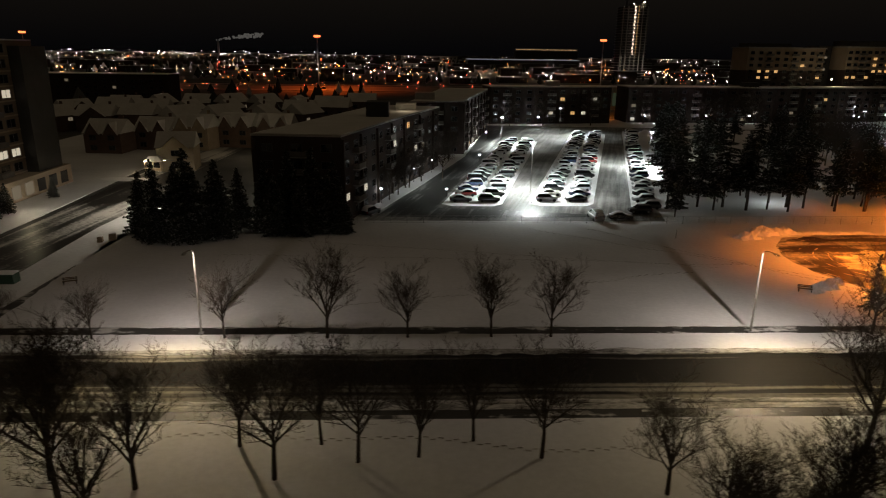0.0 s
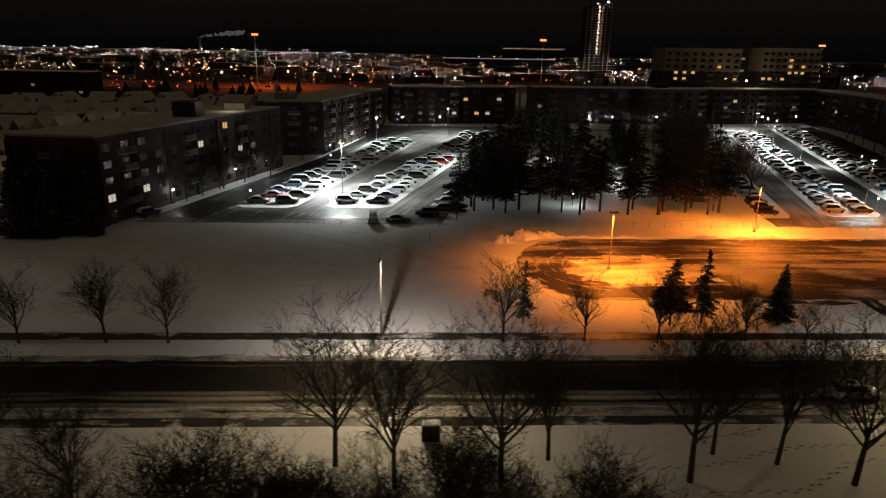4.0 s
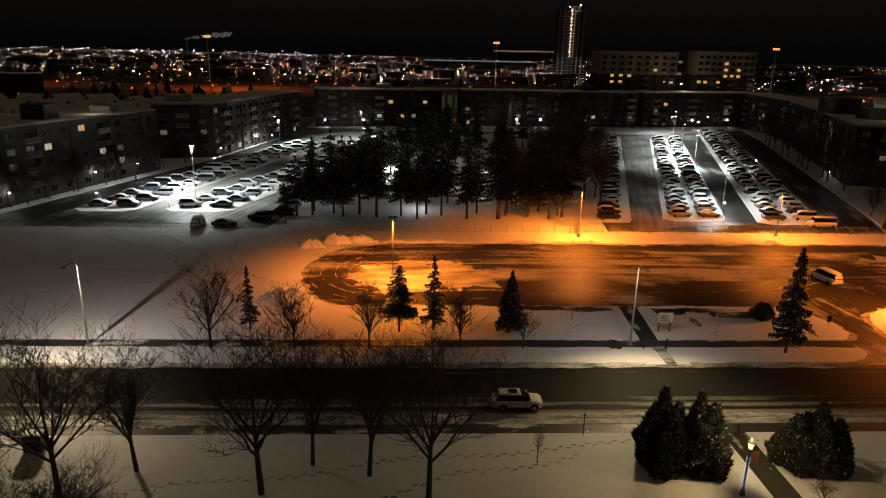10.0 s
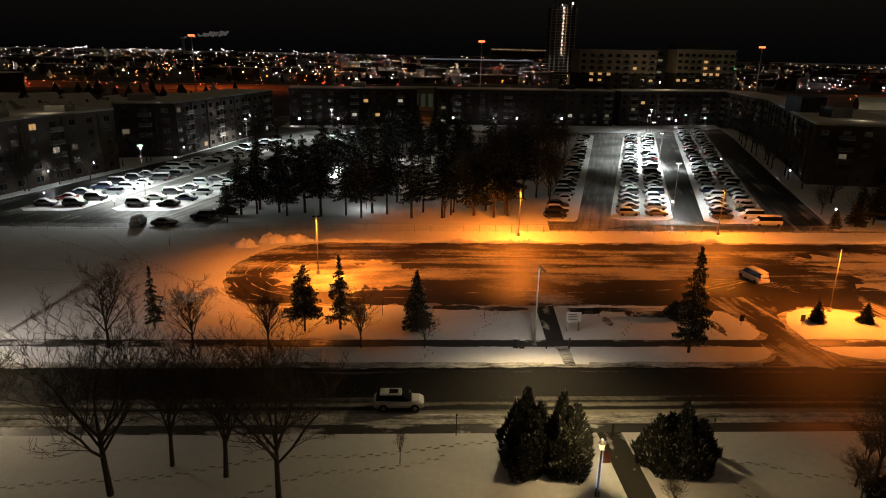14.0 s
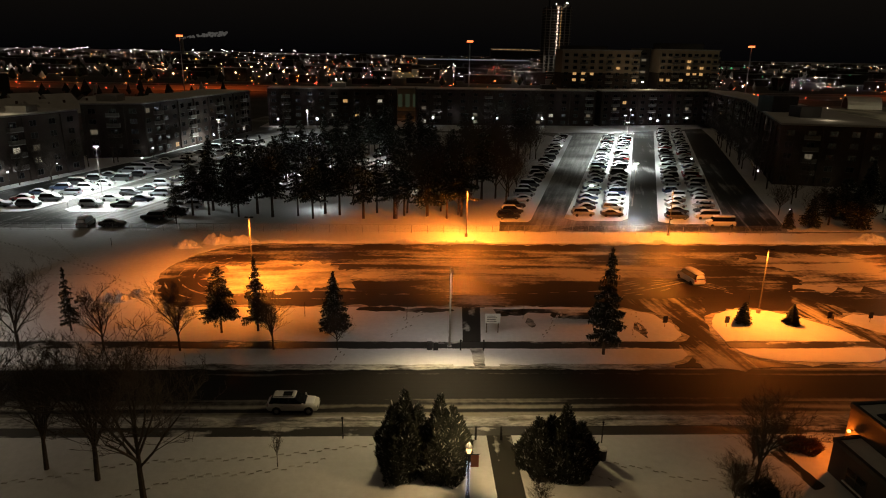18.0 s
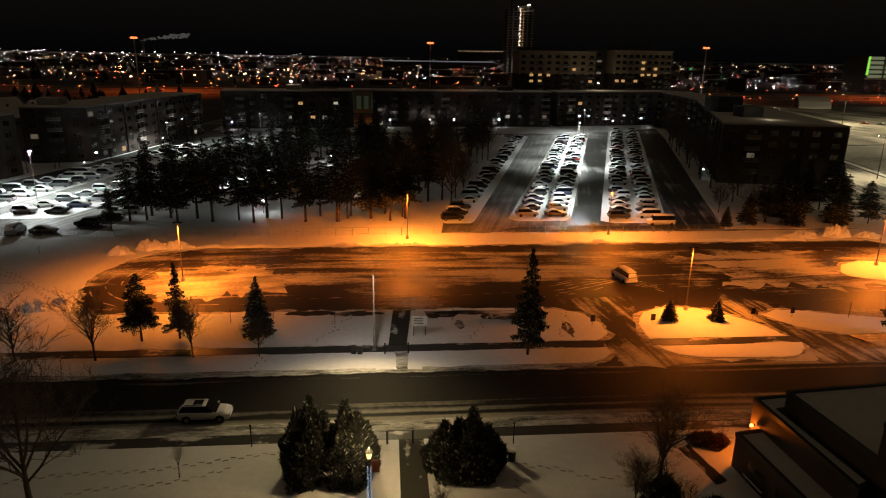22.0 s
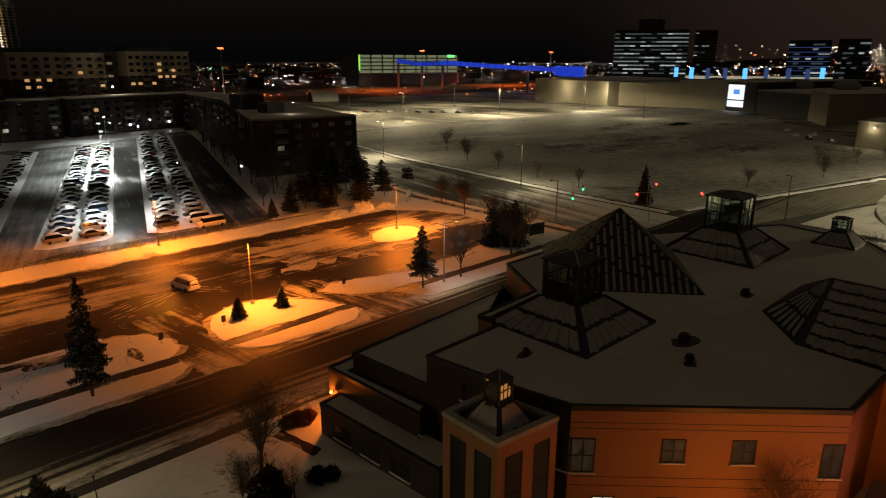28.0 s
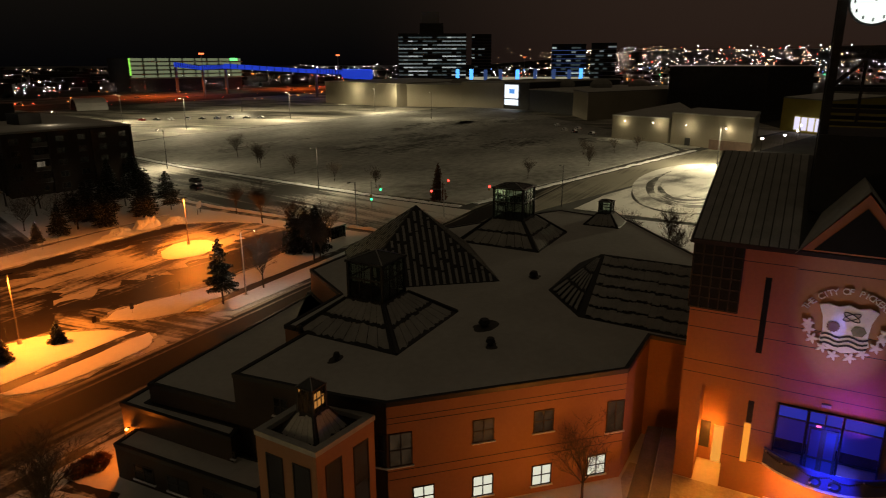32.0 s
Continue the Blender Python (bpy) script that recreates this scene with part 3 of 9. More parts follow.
setting("court_lane_middle", sheet(frayed([(137, 123.4), (146, 123.4), (193.5, 262), (182, 262)], 0.4, 0, 6.0, 1.2), -0.078, 0.04), LANE_WET, "dark wet lane between the rows of cars", "car park")
lawn("court_park", [(46.5, 117.45), (110.5, 117.45), (111.5, 125), (113, 134), (150, 262), (146, 272), (94, 272), (82, 250), (55, 160)], label="snow-covered grass under tall conifers")
lawn("court_edge_west", [(-15, 117.5), (-10, 117.6), (-9, 121), (1, 152), (14, 196), (24, 250), (20, 262), (-10, 190)], SNOW, "snowy strip along the flats")
lawn("court_edge_east", [(167, 119), (204, 119), (212, 166), (190, 168), (224, 262), (240, 320), (232, 320), (215, 262), (183, 168)], SNOW, "snowy strip along the flats")
lawn("court_edge_north", [(28, 283), (140, 276), (180, 279), (232, 303), (246, 322), (28, 312)], SNOW, "snowy strip along the flats")


def strip(x0, y0, x1, y1, half, label="snow-covered parking strip"):
    d = Vector((x1 - x0, y1 - y0)).normalized()
    pts = [(x0 - half * 0.7, y0 - 1.2), (x0 + half * 0.7, y0 - 1.2), (x0 + half, y0 + 0.8), (x1 + half, y1 - 0.8), (x1 + half * 0.7, y1 + 1), (x1 - half * 0.7, y1 + 1), (x1 - half, y1 - 0.8), (x0 - half, y0 + 0.8)]
    return lawn("parking_strip", pts, SNOW_CLEAN, label, -0.03)


# rows of parked cars: x0, y0, x1, y1 of the strip's centre line, its half width
STRIPS = [(131.8, 127.5, 176, 264, 6.6), (151.0, 125.5, 207, 290, 7.0), (11.2, 131, 36, 232, 6.2), (29.8, 131.5, 66, 255, 6.8)]
for s in STRIPS:
    strip(*s)
strip(114.5, 126, 155, 268, 3.6)
strip(46.5, 128, 85, 264, 3.0)

# east side: open field, mall apron
lawn("open_field", [(236, 66), (300, 52), (360, 38), (400, 60), (500, 150), (545, 220), (470, 232), (310, 247), (262, 240), (247, 172), (237, 92)], SNOW_FIELD, "wide open field of thin snow over stubble")
APRON = tracked("mall_apron", (0.10, 0.095, 0.08), (0.60, 0.57, 0.50), 100, 0.52, 0.02, 0.08, 0.02, 0.5, 0.2)
setting("mall_car_park", sheet([(262, 262), (262, 244), (310, 249), (470, 234), (550, 222), (500, 150), (400, 60), (362, 36), (460, 4), (700, 100), (700, 460), (330, 460)], -0.10), APRON, "snow-streaked mall car park", "car park")
LOOP = tracked("loop_drive", (0.08, 0.075, 0.07), (0.72, 0.71, 0.68), -15, 0.72, 0.03, 0.16, 0.05, 0.6, 0.25)
TRACK = tracked("loop_wheel_track", (0.03, 0.028, 0.024), (0.66, 0.65, 0.62), 20, 0.3, 0.1, 0.3, 0.15, 0.5, 0.2)
for i, (px, py, pa_, pb) in enumerate(((335, 140, 42, 22), (395, 165, 40, 14), (300, 190, 22, 7), (350, 100, 26, 12), (440, 150, 26, 16), (380, 75, 12, 9))):
    setting("stubble_patch", sheet(frayed([(px + pa_ * math.cos(a), py + pb * math.sin(a)) for a in [k * math.pi / 12 for k in range(24)]], 9, 0, i + 3.0, 2.0), 0.02, 0.04), STUBBLE, "dark stubble showing through thin snow", "field")
lawn("turning_circle_lawn", [(240, -12), (350, -12), (350, 16), (262, 40), (243, 42)], LOOP, "snow-covered verge by the avenue")
setting("loop_drive", sheet([(292 + 38 * math.cos(a), 21 + 17 * math.sin(a)) for a in [i * math.pi / 18 for i in range(36)]], 0.02, 0.05), LOOP, "looping drive under packed snow", "road")
loop = tagged(new("wheel_tracks"), "dark curving wheel tracks in the snow of the loop", "tracks", "", "structure")
for k, (rx_, ry_, w_, a0, a1) in enumerate(((34, 13.4, 3.4, 0.35, 1.6), (29, 10, 1.2, 0.5, 1.3), (24, 8.6, 2.4, 0.62, 1.25), (18, 5, 1.0, 0.8, 1.5), (36.5, 15.8, 1.2, 0.6, 1.4))):
    m = Mesh()
    n_ = 40
    for i in range(n_ + 1):
        a = math.pi * (a0 + (a1 - a0) * i / n_)
        q = 0.5 * w_ * (1 + 0.5 * noise.noise(Vector((a * 3, k, 0)))) * min(1, 6 * min(i, n_ - i) / n_ + 0.1)
        m.v += [(292 - k * 1.6 + (rx_ - q) * math.cos(a), 20 + (k % 3) * 0.8 + (ry_ - q * 0.6) * math.sin(a), 0.026), (292 - k * 1.6 + (rx_ + q) * math.cos(a), 20 + (k % 3) * 0.8 + (ry_ + q * 0.6) * math.sin(a), 0.026)]
    for i in range(n_):
        m.f.append((2 * i, 2 * i + 1, 2 * i + 3, 2 * i + 2))
        m.m.append(0)
    part("wheel_track", m, TRACK, loop)
setting("highway", sheet([(-2500, 520), (2600, 520), (2600, 585), (-2500, 585)], 0.1, 0.6), HIGHWAY, "wide highway under sodium light", "road")
setting("slip_road", sheet([(-1500, 600), (2600, 600), (2600, 612), (-1500, 612)], 0.1, 0.6), HIGHWAY, "service road along the highway", "road")

# ---------- blocks of flats ----------


def window_data(w, h, pane_mat, name="window"):
    fr = Mesh()
    t = 0.07
    for x0, x1, z0, z1 in ((-w / 2, w / 2, 0, t), (-w / 2, w / 2, h - t, h), (-w / 2, -w / 2 + t, t, h - t), (w / 2 - t, w / 2, t, h - t), (-t / 2, t / 2, t, h - t)):
        fr.box(x0, x1, -0.07, 0.02, z0, z1)
    pn = Mesh().box(-w / 2 + t, w / 2 - t, -0.03, 0.0, t, h - t)
    return fr, pn


WIN_FRAME = plain("window_frame_grey", (0.09, 0.087, 0.084), 0.6)
wf, wp = window_data(2.0, 1.45, GLASS)
W_FRAME, W_PANE = wf.data("window_frame", WIN_FRAME), {}
for key, mat in (("dark", GLASS), ("warm", LIT_WARM), ("white", LIT_WHITE), ("dim", LIT_DIM)):
    W_PANE[key] = wp.data("pane", mat)
bal_s = Mesh().box(-1.8, 1.8, -1.25, 0.0, -0.16, 0.0)
bal_r = Mesh()
bal_r.prism([(-1.8, 0.0), (-1.8, -1.25), (1.8, -1.25), (1.8, 0.0), (1.74, 0.0), (1.74, -1.19), (-1.74, -1.19), (-1.74, 0.0)], 0.06, 1.02)
BALCONY_PANEL = surface("balcony_panel", (0.10, 0.09, 0.08), (0.19, 0.175, 0.155), 0.8, 0.8, 0, 0.1)
B_SLAB, B_RAIL = bal_s.data("slab", CONCRETE), bal_r.data("rail", BALCONY_PANEL)
PIER = Mesh().box(-0.35, 0.35, -0.45, 0.05, -0.2, 15.2).data("pier", BRICK)
rnd = random.Random(5)


def wall_pose(a, b, along, z):
    """On the outer face of a wall from a to b (its outside on the right of the way), along metres from a."""
    d = (Vector(b) - Vector(a)).normalized()
    ang = math.degrees(math.atan2(d.y, d.x))
    return pose(a[0] + d.x * along, a[1] + d.y * along, z, 0, 0, ang)


def block_of_flats(foot, h, faces, label, storeys=5, bay=4.75, wall=BRICK, lit=0.055, roof_boxes=(), balcony=4):
    cx, cy = sum(p[0] for p in foot) / len(foot), sum(p[1] for p in foot) / len(foot)
    root = thing("apartment_block", pose(cx, cy, 0), label, "apartment building", "blocks of flats round the court")
    loc = [(x - cx, y - cy) for x, y in foot]
    part("wall", Mesh().prism(loc, -0.3, h), wall, root)
    part("parapet", Mesh().prism([(x * 1.006, y * 1.006) for x, y in loc], h, h + 0.35), CONCRETE, root)
    part("roof", Mesh().prism([(x * 0.985, y * 0.985) for x, y in loc], h + 0.30, h + 0.42), SNOW_ROOF, root, "flat snow-covered roof")
    for bx, by, bw, bd, bh, mat in roof_boxes:
        part("lift_housing", Mesh().box(bx - cx - bw / 2, bx - cx + bw / 2, by - cy - bd / 2, by - cy + bd / 2, h + 0.3, h + bh), mat, root, "plain rooftop lift housing")
    sh = (h - 0.6) / storeys
    for i in faces:
        a, b = loc[i], loc[(i + 1) % len(loc)]
        L = (Vector(b) - Vector(a)).length
        n = max(1, int(L // bay))
        step = L / n
        for c in range(n + 1):
            if c % 2 == 0:
                pl_ = part("pier", PIER, None, root)
                pl_.matrix_basis = wall_pose(a, b, min(max(c * step, 0.4), L - 0.4), 0)
        for c in range(n):
            for s in range(storeys):
                z = 0.9 + s * sh
                if balcony and c % balcony == 1 and s > 0:
                    sl = part("balcony", B_SLAB, None, root)
                    sl.matrix_basis = wall_pose(a, b, (c + 0.5) * step, z - 0.75)
                    part("rail", B_RAIL, None, sl)
                w = part("window", W_FRAME, None, root)
                w.matrix_basis = wall_pose(a, b, (c + 0.5) * step, z)
                r = rnd.random()
                key = "dark" if r > lit else ("white" if r < lit * 0.35 else "warm" if r < lit * 0.6 else "dim")
                part("pane", W_PANE[key], None, w)
    return root


H = 15.6
block_of_flats([(-29, 115.6), (-13.3, 114.2), (-3.2, 151), (5.5, 178), (-11, 182)], H, (0, 1, 2), "dark brick five-storey block of flats with snowy flat roof", roof_boxes=[(-9, 150, 5, 6, 3.6, DARK), (-3, 168, 5, 5, 2.0, CONCRETE)])
block_of_flats([(-2.5, 196), (13.5, 200), (28, 270), (10, 274)], H, (0, 1), "dark brick five-storey block of flats beside the car park", roof_boxes=[(2, 206, 6, 6, 2.4, CONCRETE)])
block_of_flats([(31, 288), (86, 296), (85, 311), (29, 303)], H, (0,), "brick block of flats across the car park's end", lit=0.11, roof_boxes=[(60, 300, 6, 5, 2.6, CONCRETE)])
block_of_flats([(95, 300.4), (177, 305), (176, 320), (94, 315.4)], H, (0,), "long brick block of flats behind the conifers", lit=0.13, bay=5.6, roof_boxes=[(156, 312, 7, 5, 2.4, DARK)])
block_of_flats([(180, 306), (246, 321), (243, 336), (178, 322)], H, (0,), "dim brick block of flats at the court's far corner", lit=0.04)
block_of_flats([(189, 167), (220, 161), (229, 205), (251, 322), (236, 324), (226, 261)], H, (5, 0, 4), "dark brick block of flats by the avenue", lit=0.04, roof_boxes=[(208, 205, 8, 9, 5.2, DARK), (206, 186, 6, 6, 3.4, DARK)], balcony=5)

# ---------- trees ----------


def bare_tree_meshes(seed, height=9.0, spread=0.55, limbs=7, clear=0.27, depth=5):
    r = random.Random(seed)
    wood, twigs = Mesh(), Mesh()

    def grow(p, d, length, rad, level):
        segs = 3 if level < 3 else 2
        for s in range(segs):
            d2 = (d + Vector((r.uniform(-1, 1), r.uniform(-1, 1), r.uniform(-0.3, 0.75))) * 0.16).normalized()
            q = p + d2 * (length / segs)
            r1 = rad * (1 - 0.45 * (s + 1) / segs)
            r0 = rad * (1 - 0.45 * s / segs)
            (wood if level < 2 else twigs).tube(p, q, r0, r1, 6 if level < 2 else 3, cap=False)
            if level < depth:
                for _ in range(2):
                    side = Vector((r.uniform(-1, 1), r.uniform(-1, 1), r.uniform(-0.1, 0.6))).normalized()
                    nd = (d2 * r.uniform(0.5, 0.9) + side * r.uniform(0.5, 0.9)).normalized()
                    if r.random() < 0.85:
                        grow(q, nd, length * r.uniform(0.45, 0.72), max(0.011, r1 * r.uniform(0.42, 0.6)), level + 1)
            p, d = q, d2
    base = Vector((0, 0, -0.1))
    fork = Vector((r.uniform(-0.1, 0.1), r.uniform(-0.1, 0.1), height * clear))
    wood.tube(base, fork, 0.021 * height, 0.016 * height, 8)
    p = fork
    for k in range(limbs):
        a = 2 * math.pi * (k * 0.382 + r.uniform(-0.06, 0.06))
        lean = spread * r.uniform(0.55, 1.25)
        d = Vector((math.cos(a) * lean, math.sin(a) * lean, 1)).normalized()
        start = fork + Vector((0, 0, height * 0.05 * k * 0.5))
        grow(start, d, height * r.uniform(0.34, 0.46), 0.0095 * height, 1)
    wood.tube(fork, fork + Vector((0.1, 0, height * 0.32)), 0.016 * height, 0.006 * height, 7)
    grow(fork + Vector((0.1, 0, height * 0.30)), Vector((0, 0, 1)), height * 0.34, 0.007 * height, 1)
    return wood.data("trunk", BARK), twigs.data("crown", TWIG)


def tree(kind, meshes, m, label, group=""):
    root = thing(kind, m, label, "tree", group)
    names = ("trunk", "crown")
    for nm, me in zip(names, meshes):
        part(nm, me, None, root)
    return root


BARE = [bare_tree_meshes(11, 9, 0.62, 7, 0.2), bare_tree_meshes(23, 9, 0.5, 8, 0.24), bare_tree_meshes(37, 9, 0.8, 7, 0.26), bare_tree_meshes(41, 9, 0.42, 6, 0.3, 4)]


def spruce_meshes(seed, height=12.0, base=0.12, width=0.2, whorls=20, ragged=0.3, mat=None, profile=0.85, boughs=9, droop=0.35):
    """Trunk and separate drooping boughs, each a spray of many small needle tufts."""
    r = random.Random(seed)
    wood, crown = Mesh(), Mesh()
    wood.tube((0, 0, -0.1), (0, 0, height * 0.97), 0.014 * height + 0.03, 0.02, 7)
    for w in range(whorls):
        f = (w + r.uniform(-0.25, 0.25)) / (whorls - 1)
        f = min(max(f, 0), 1)
        z = height * (base + (0.985 - base) * f)
        R = height * width * (1 - f) ** profile * min(1, 0.72 + f * 2.5) + 0.12
        n = max(5, int(boughs * (1 - 0.45 * f)))
        a0 = r.uniform(0, 6.3)
        for k in range(n):
            a = a0 + 2 * math.pi * k / n + r.uniform(-0.3, 0.3)
            L = R * r.uniform(1 - ragged * 1.3, 1.08 + ragged * 0.35)
            zz = z + r.uniform(-0.25, 0.25)
            out = Vector((math.cos(a), math.sin(a), 0))
            side = Vector((-math.sin(a), math.cos(a), 0))
            dp = droop * r.uniform(0.5, 1.5)
            steps = max(3, int(L / 0.26))
            if L > 0.8:
                wood.tube((0, 0, zz), out * (L * 0.8) + Vector((0, 0, zz - dp * L * 0.5)), 0.03, 0.012, 3, cap=False)
            for s in range(steps + 1):
                u = s / steps
                p = out * (L * u) + Vector((0, 0, zz - dp * L * u * (1.5 - 0.7 * u)))
                hw = (0.42 * L * (1 - u) ** 0.8 * (0.35 + u) + min(0.2, 0.05 + 0.12 * L)) * r.uniform(0.7, 1.15)
                for sg in (-1, 1):
                    fw = out * (hw * r.uniform(0.35, 0.9))
                    tip = p + side * sg * hw + fw + Vector((0, 0, -r.uniform(0.05, 0.4) * hw))
                    wd_ = (out * 0.13 + Vector((0, 0, 0.07))) * (r.uniform(0.8, 1.5) * min(1, 0.4 + 0.4 * L))
                    crown.add([p - wd_, p + wd_, tip], [(0, 1, 2) if sg < 0 else (0, 2, 1)])
                    q = p.lerp(tip, r.uniform(0.3, 0.7))
                    crown.add([q - out * 0.09, q + out * 0.11, q + side * sg * 0.1 - Vector((0, 0, r.uniform(0.25, 0.5)))], [(0, 1, 2)])
                    crown.add([q - side * 0.1, q + side * 0.1, q + out * r.uniform(0.2, 0.42) + Vector((0, 0, r.uniform(-0.15, 0.1)))], [(0, 1, 2)])
    return wood.data("trunk", BARK), crown.data("crown", mat or NEEDLE)


# open-crowned, slender, broad cone, tall and even, low and bushy, russet column, bare-legged, dense to the ground
SPRUCE = [spruce_meshes(3, 12, 0.15, 0.20, 30, 0.45, None, 0.85, 8, 0.3), spruce_meshes(5, 12, 0.27, 0.29, 15, 0.3, None, 0.7, 10, 0.25), spruce_meshes(8, 12, 0.18, 0.20, 19, 0.5, None, 1.05, 7), spruce_meshes(13, 12, 0.13, 0.26, 22, 0.25, None, 0.9, 11),
          spruce_meshes(17, 6, 0.05, 0.40, 20, 0.2, None, 0.75, 12), spruce_meshes(19, 12, 0.04, 0.30, 26, 0.2, RUSSET, 0.7, 12), spruce_meshes(23, 12, 0.33, 0.21, 15, 0.45, None, 0.6, 9, 0.3), spruce_meshes(29, 12, 0.28, 0.18, 17, 0.4, None, 0.75, 9, 0.4),
          spruce_meshes(31, 12, 0.02, 0.26, 28, 0.22, None, 0.8, 12), spruce_meshes(41, 12, 0.17, 0.19, 20, 0.38, None, 0.75, 9, 0.3)]

pr = random.Random(77)


def place_bare(x, y, h, v=None, label="leafless street tree standing in snow", group="bare trees along the street", kind="bare_tree", wide=1.0):
    v = pr.randrange(3) if v is None else v
    s = h / 9.0
    t = tree(kind, BARE[v], pose(x, y, 0, 0, 0, pr.uniform(0, 360)) @ Matrix.Diagonal((s * wide, s * wide, s, 1)), label, group)
    return t


def place_spruce(x, y, h, v=None, label="dark spruce dusted with snow", group="", wide=1.0):
    v = pr.choice((0, 1, 3, 8)) if v is None else v
    s = h / (6.0 if v == 4 else 12.0)
    return tree("spruce", SPRUCE[v], pose(x, y, 0, 0, 0, pr.uniform(0, 360)) @ Matrix.Diagonal((s * wide, s * wide, s, 1)), label, group)


for x, y, h, v in ((-45, 65.9, 5.5, 1), (-34.9, 65.7, 5.4, 1), (-20.9, 65.9, 7.0, 1), (-9.8, 65.8, 9.4, 0), (-1.1, 65.9, 7.4, 0), (8.1, 66, 7.8, 1), (14.7, 66, 8.2, 0),
                   (51.4, 66.4, 9.0, 0), (60.6, 66.3, 6.9, 0), (68.9, 66.2, 6.9, 1), (79.1, 66.5, 6.0, 1), (86.2, 66.4, 4.2, 2), (169, 66.2, 7.0, 1), (183, 68, 8, 1), (191, 72, 8, 0)):
    place_bare(x, y, h, v)
for x, y, h, v in ((-24.5, 38.8, 11.5, 2), (-20, 40.3, 10, 0), (-14, 45.4, 8, 1), (-10.4, 41.2, 9.4, 2), (-7.6, 45.6, 7.4, 1), (-4.5, 43.2, 8.6, 2), (0.1, 43.8, 7.4, 1), (4.5, 45.9, 7.2, 1), (9.6, 43.5, 8.4, 2), (17.8, 39, 8.2, 0),
                   (35.4, 43.7, 11.5, 2), (40.1, 40.9, 10.6, 1), (48, 40.9, 11.6, 2), (52.2, 44.2, 9.2, 1), (62.5, 41.3, 12.4, 2), (65.8, 44.8, 9.2, 1), (70.4, 43.4, 10.5, 1), (75.0, 40.7, 11.6, 2),
                   (44, 37.0, 7.5, 0), (-31, 39, 10, 2), (-38, 42, 10, 1), (-28.5, 36.2, 12, 2), (-21, 35.8, 9.5, 0), (-26.5, 41.5, 10.5, 1), (-33.5, 36, 11, 0)):
    place_bare(x, y, h, v, "tall leafless park tree on the snowy lawn", "bare trees on the park lawn", "park_tree", 0.98)
tk = random.Random(52)
for i in range(24):
    x, y = 18 + i * 1.6 + tk.uniform(-1.5, 1.5), 31.5 + tk.uniform(-1.5, 3.5)
    place_bare(x, y, tk.uniform(6.0, 8.6), tk.choice((0, 1, 1)), "dense leafless shrub of the thicket on the lawn", "thicket on the park lawn", "thicket_shrub", 1.15)
for x, y, h, v, wd in ((54.5, 71.5, 7.9, 2, 0.8), (72.1, 71, 8.4, 1, 1.0), (76.2, 71.6, 9.3, 2, 1.0), (85.3, 71, 7.8, 3, 1.0), (116.0, 65.3, 12.6, 9, 0.84), (136.3, 74.3, 2.8, 4, 1.0), (142.4, 73.9, 2.7, 4, 1.0), (161.2, 66.3, 9.6, 1, 0.85),
                       (-42, 103.5, 13.4, 8, 0.85), (-37, 104, 15, 8, 1.15), (-40, 107, 12, 8, 1), (-30.5, 110, 11, 3, 1), (-26, 110, 12.5, 8, 0.9), (-22, 110, 14.2, 8, 1), (-18, 110, 14.6, 8, 1.05), (-14.5, 110, 12.5, 8, 1), (-24, 107.5, 10.5, 8, 1), (-19.5, 107.5, 9.5, 8, 1.1), (-45, 106, 8, 8, 1), (-33, 106, 13, 8, 1.15), (-46.5, 109, 10.5, 8, 1.1), (-12.5, 108.5, 7, 8, 1)):
    place_spruce(x, y, h, v, wide=wd, group="spruces by the street" if y < 80 else "tall spruces by the flats")
# the grove between the two car parks
gr = random.Random(9)


def grove_tree(x, y, h, wide):
    place_spruce(x, y, h, group="conifers of the grove", label="tall dark conifer in the snowy grove", wide=wide, v=gr.choice((6, 7, 6, 1, 7)))


for i in range(17):
    grove_tree(50.5 + i * 3.3 + gr.uniform(-1.1, 1.1), 127.5 + gr.uniform(-2.0, 4.0), gr.uniform(11.5, 15.5), gr.uniform(0.95, 1.3))
for i in range(17):
    y = 132 + i * 6.0
    grove_tree(50.5 + 0.315 * (y - 121) + gr.uniform(-1.2, 2.5), y, gr.uniform(11, 16), gr.uniform(1.0, 1.3))
for i in range(27):
    y = 138 + gr.random() ** 1.3 * 105
    x0, x1 = 54 + 0.32 * (y - 121), 106 + 0.29 * (y - 121)
    grove_tree(x0 + gr.random() * (x1 - x0), y, gr.uniform(11, 16.5), gr.uniform(1.0, 1.4))
place_spruce(49.5, 121, 8, 1, group="conifers of the grove", label="small dark conifer at the grove's corner")
for x, y, h in ((93, 131, 11), (97, 128.5, 9), (100, 133, 11.5), (103.5, 130, 9), (96, 138, 12), (101, 141, 13), (105, 139, 12), (91, 126.5, 7), (104, 148, 14), (108, 153, 14), (110, 160, 15), (112, 168, 15), (106, 157, 14), (115, 176, 15), (113, 146, 13)):
    place_bare(x, y, h, gr.randrange(3), "leafless reddish tree at the grove's edge", "bare trees of the grove", "grove_tree", 0.95)
for i in range(14):
    y = 128 + gr.random() * 100
    x = 88 + 0.3 * (y - 121) + gr.uniform(0, 22)
    place_bare(x, y, gr.uniform(8, 13), gr.randrange(3), "leafless tree among the conifers", "bare trees of the grove", "grove_tree", 0.8)
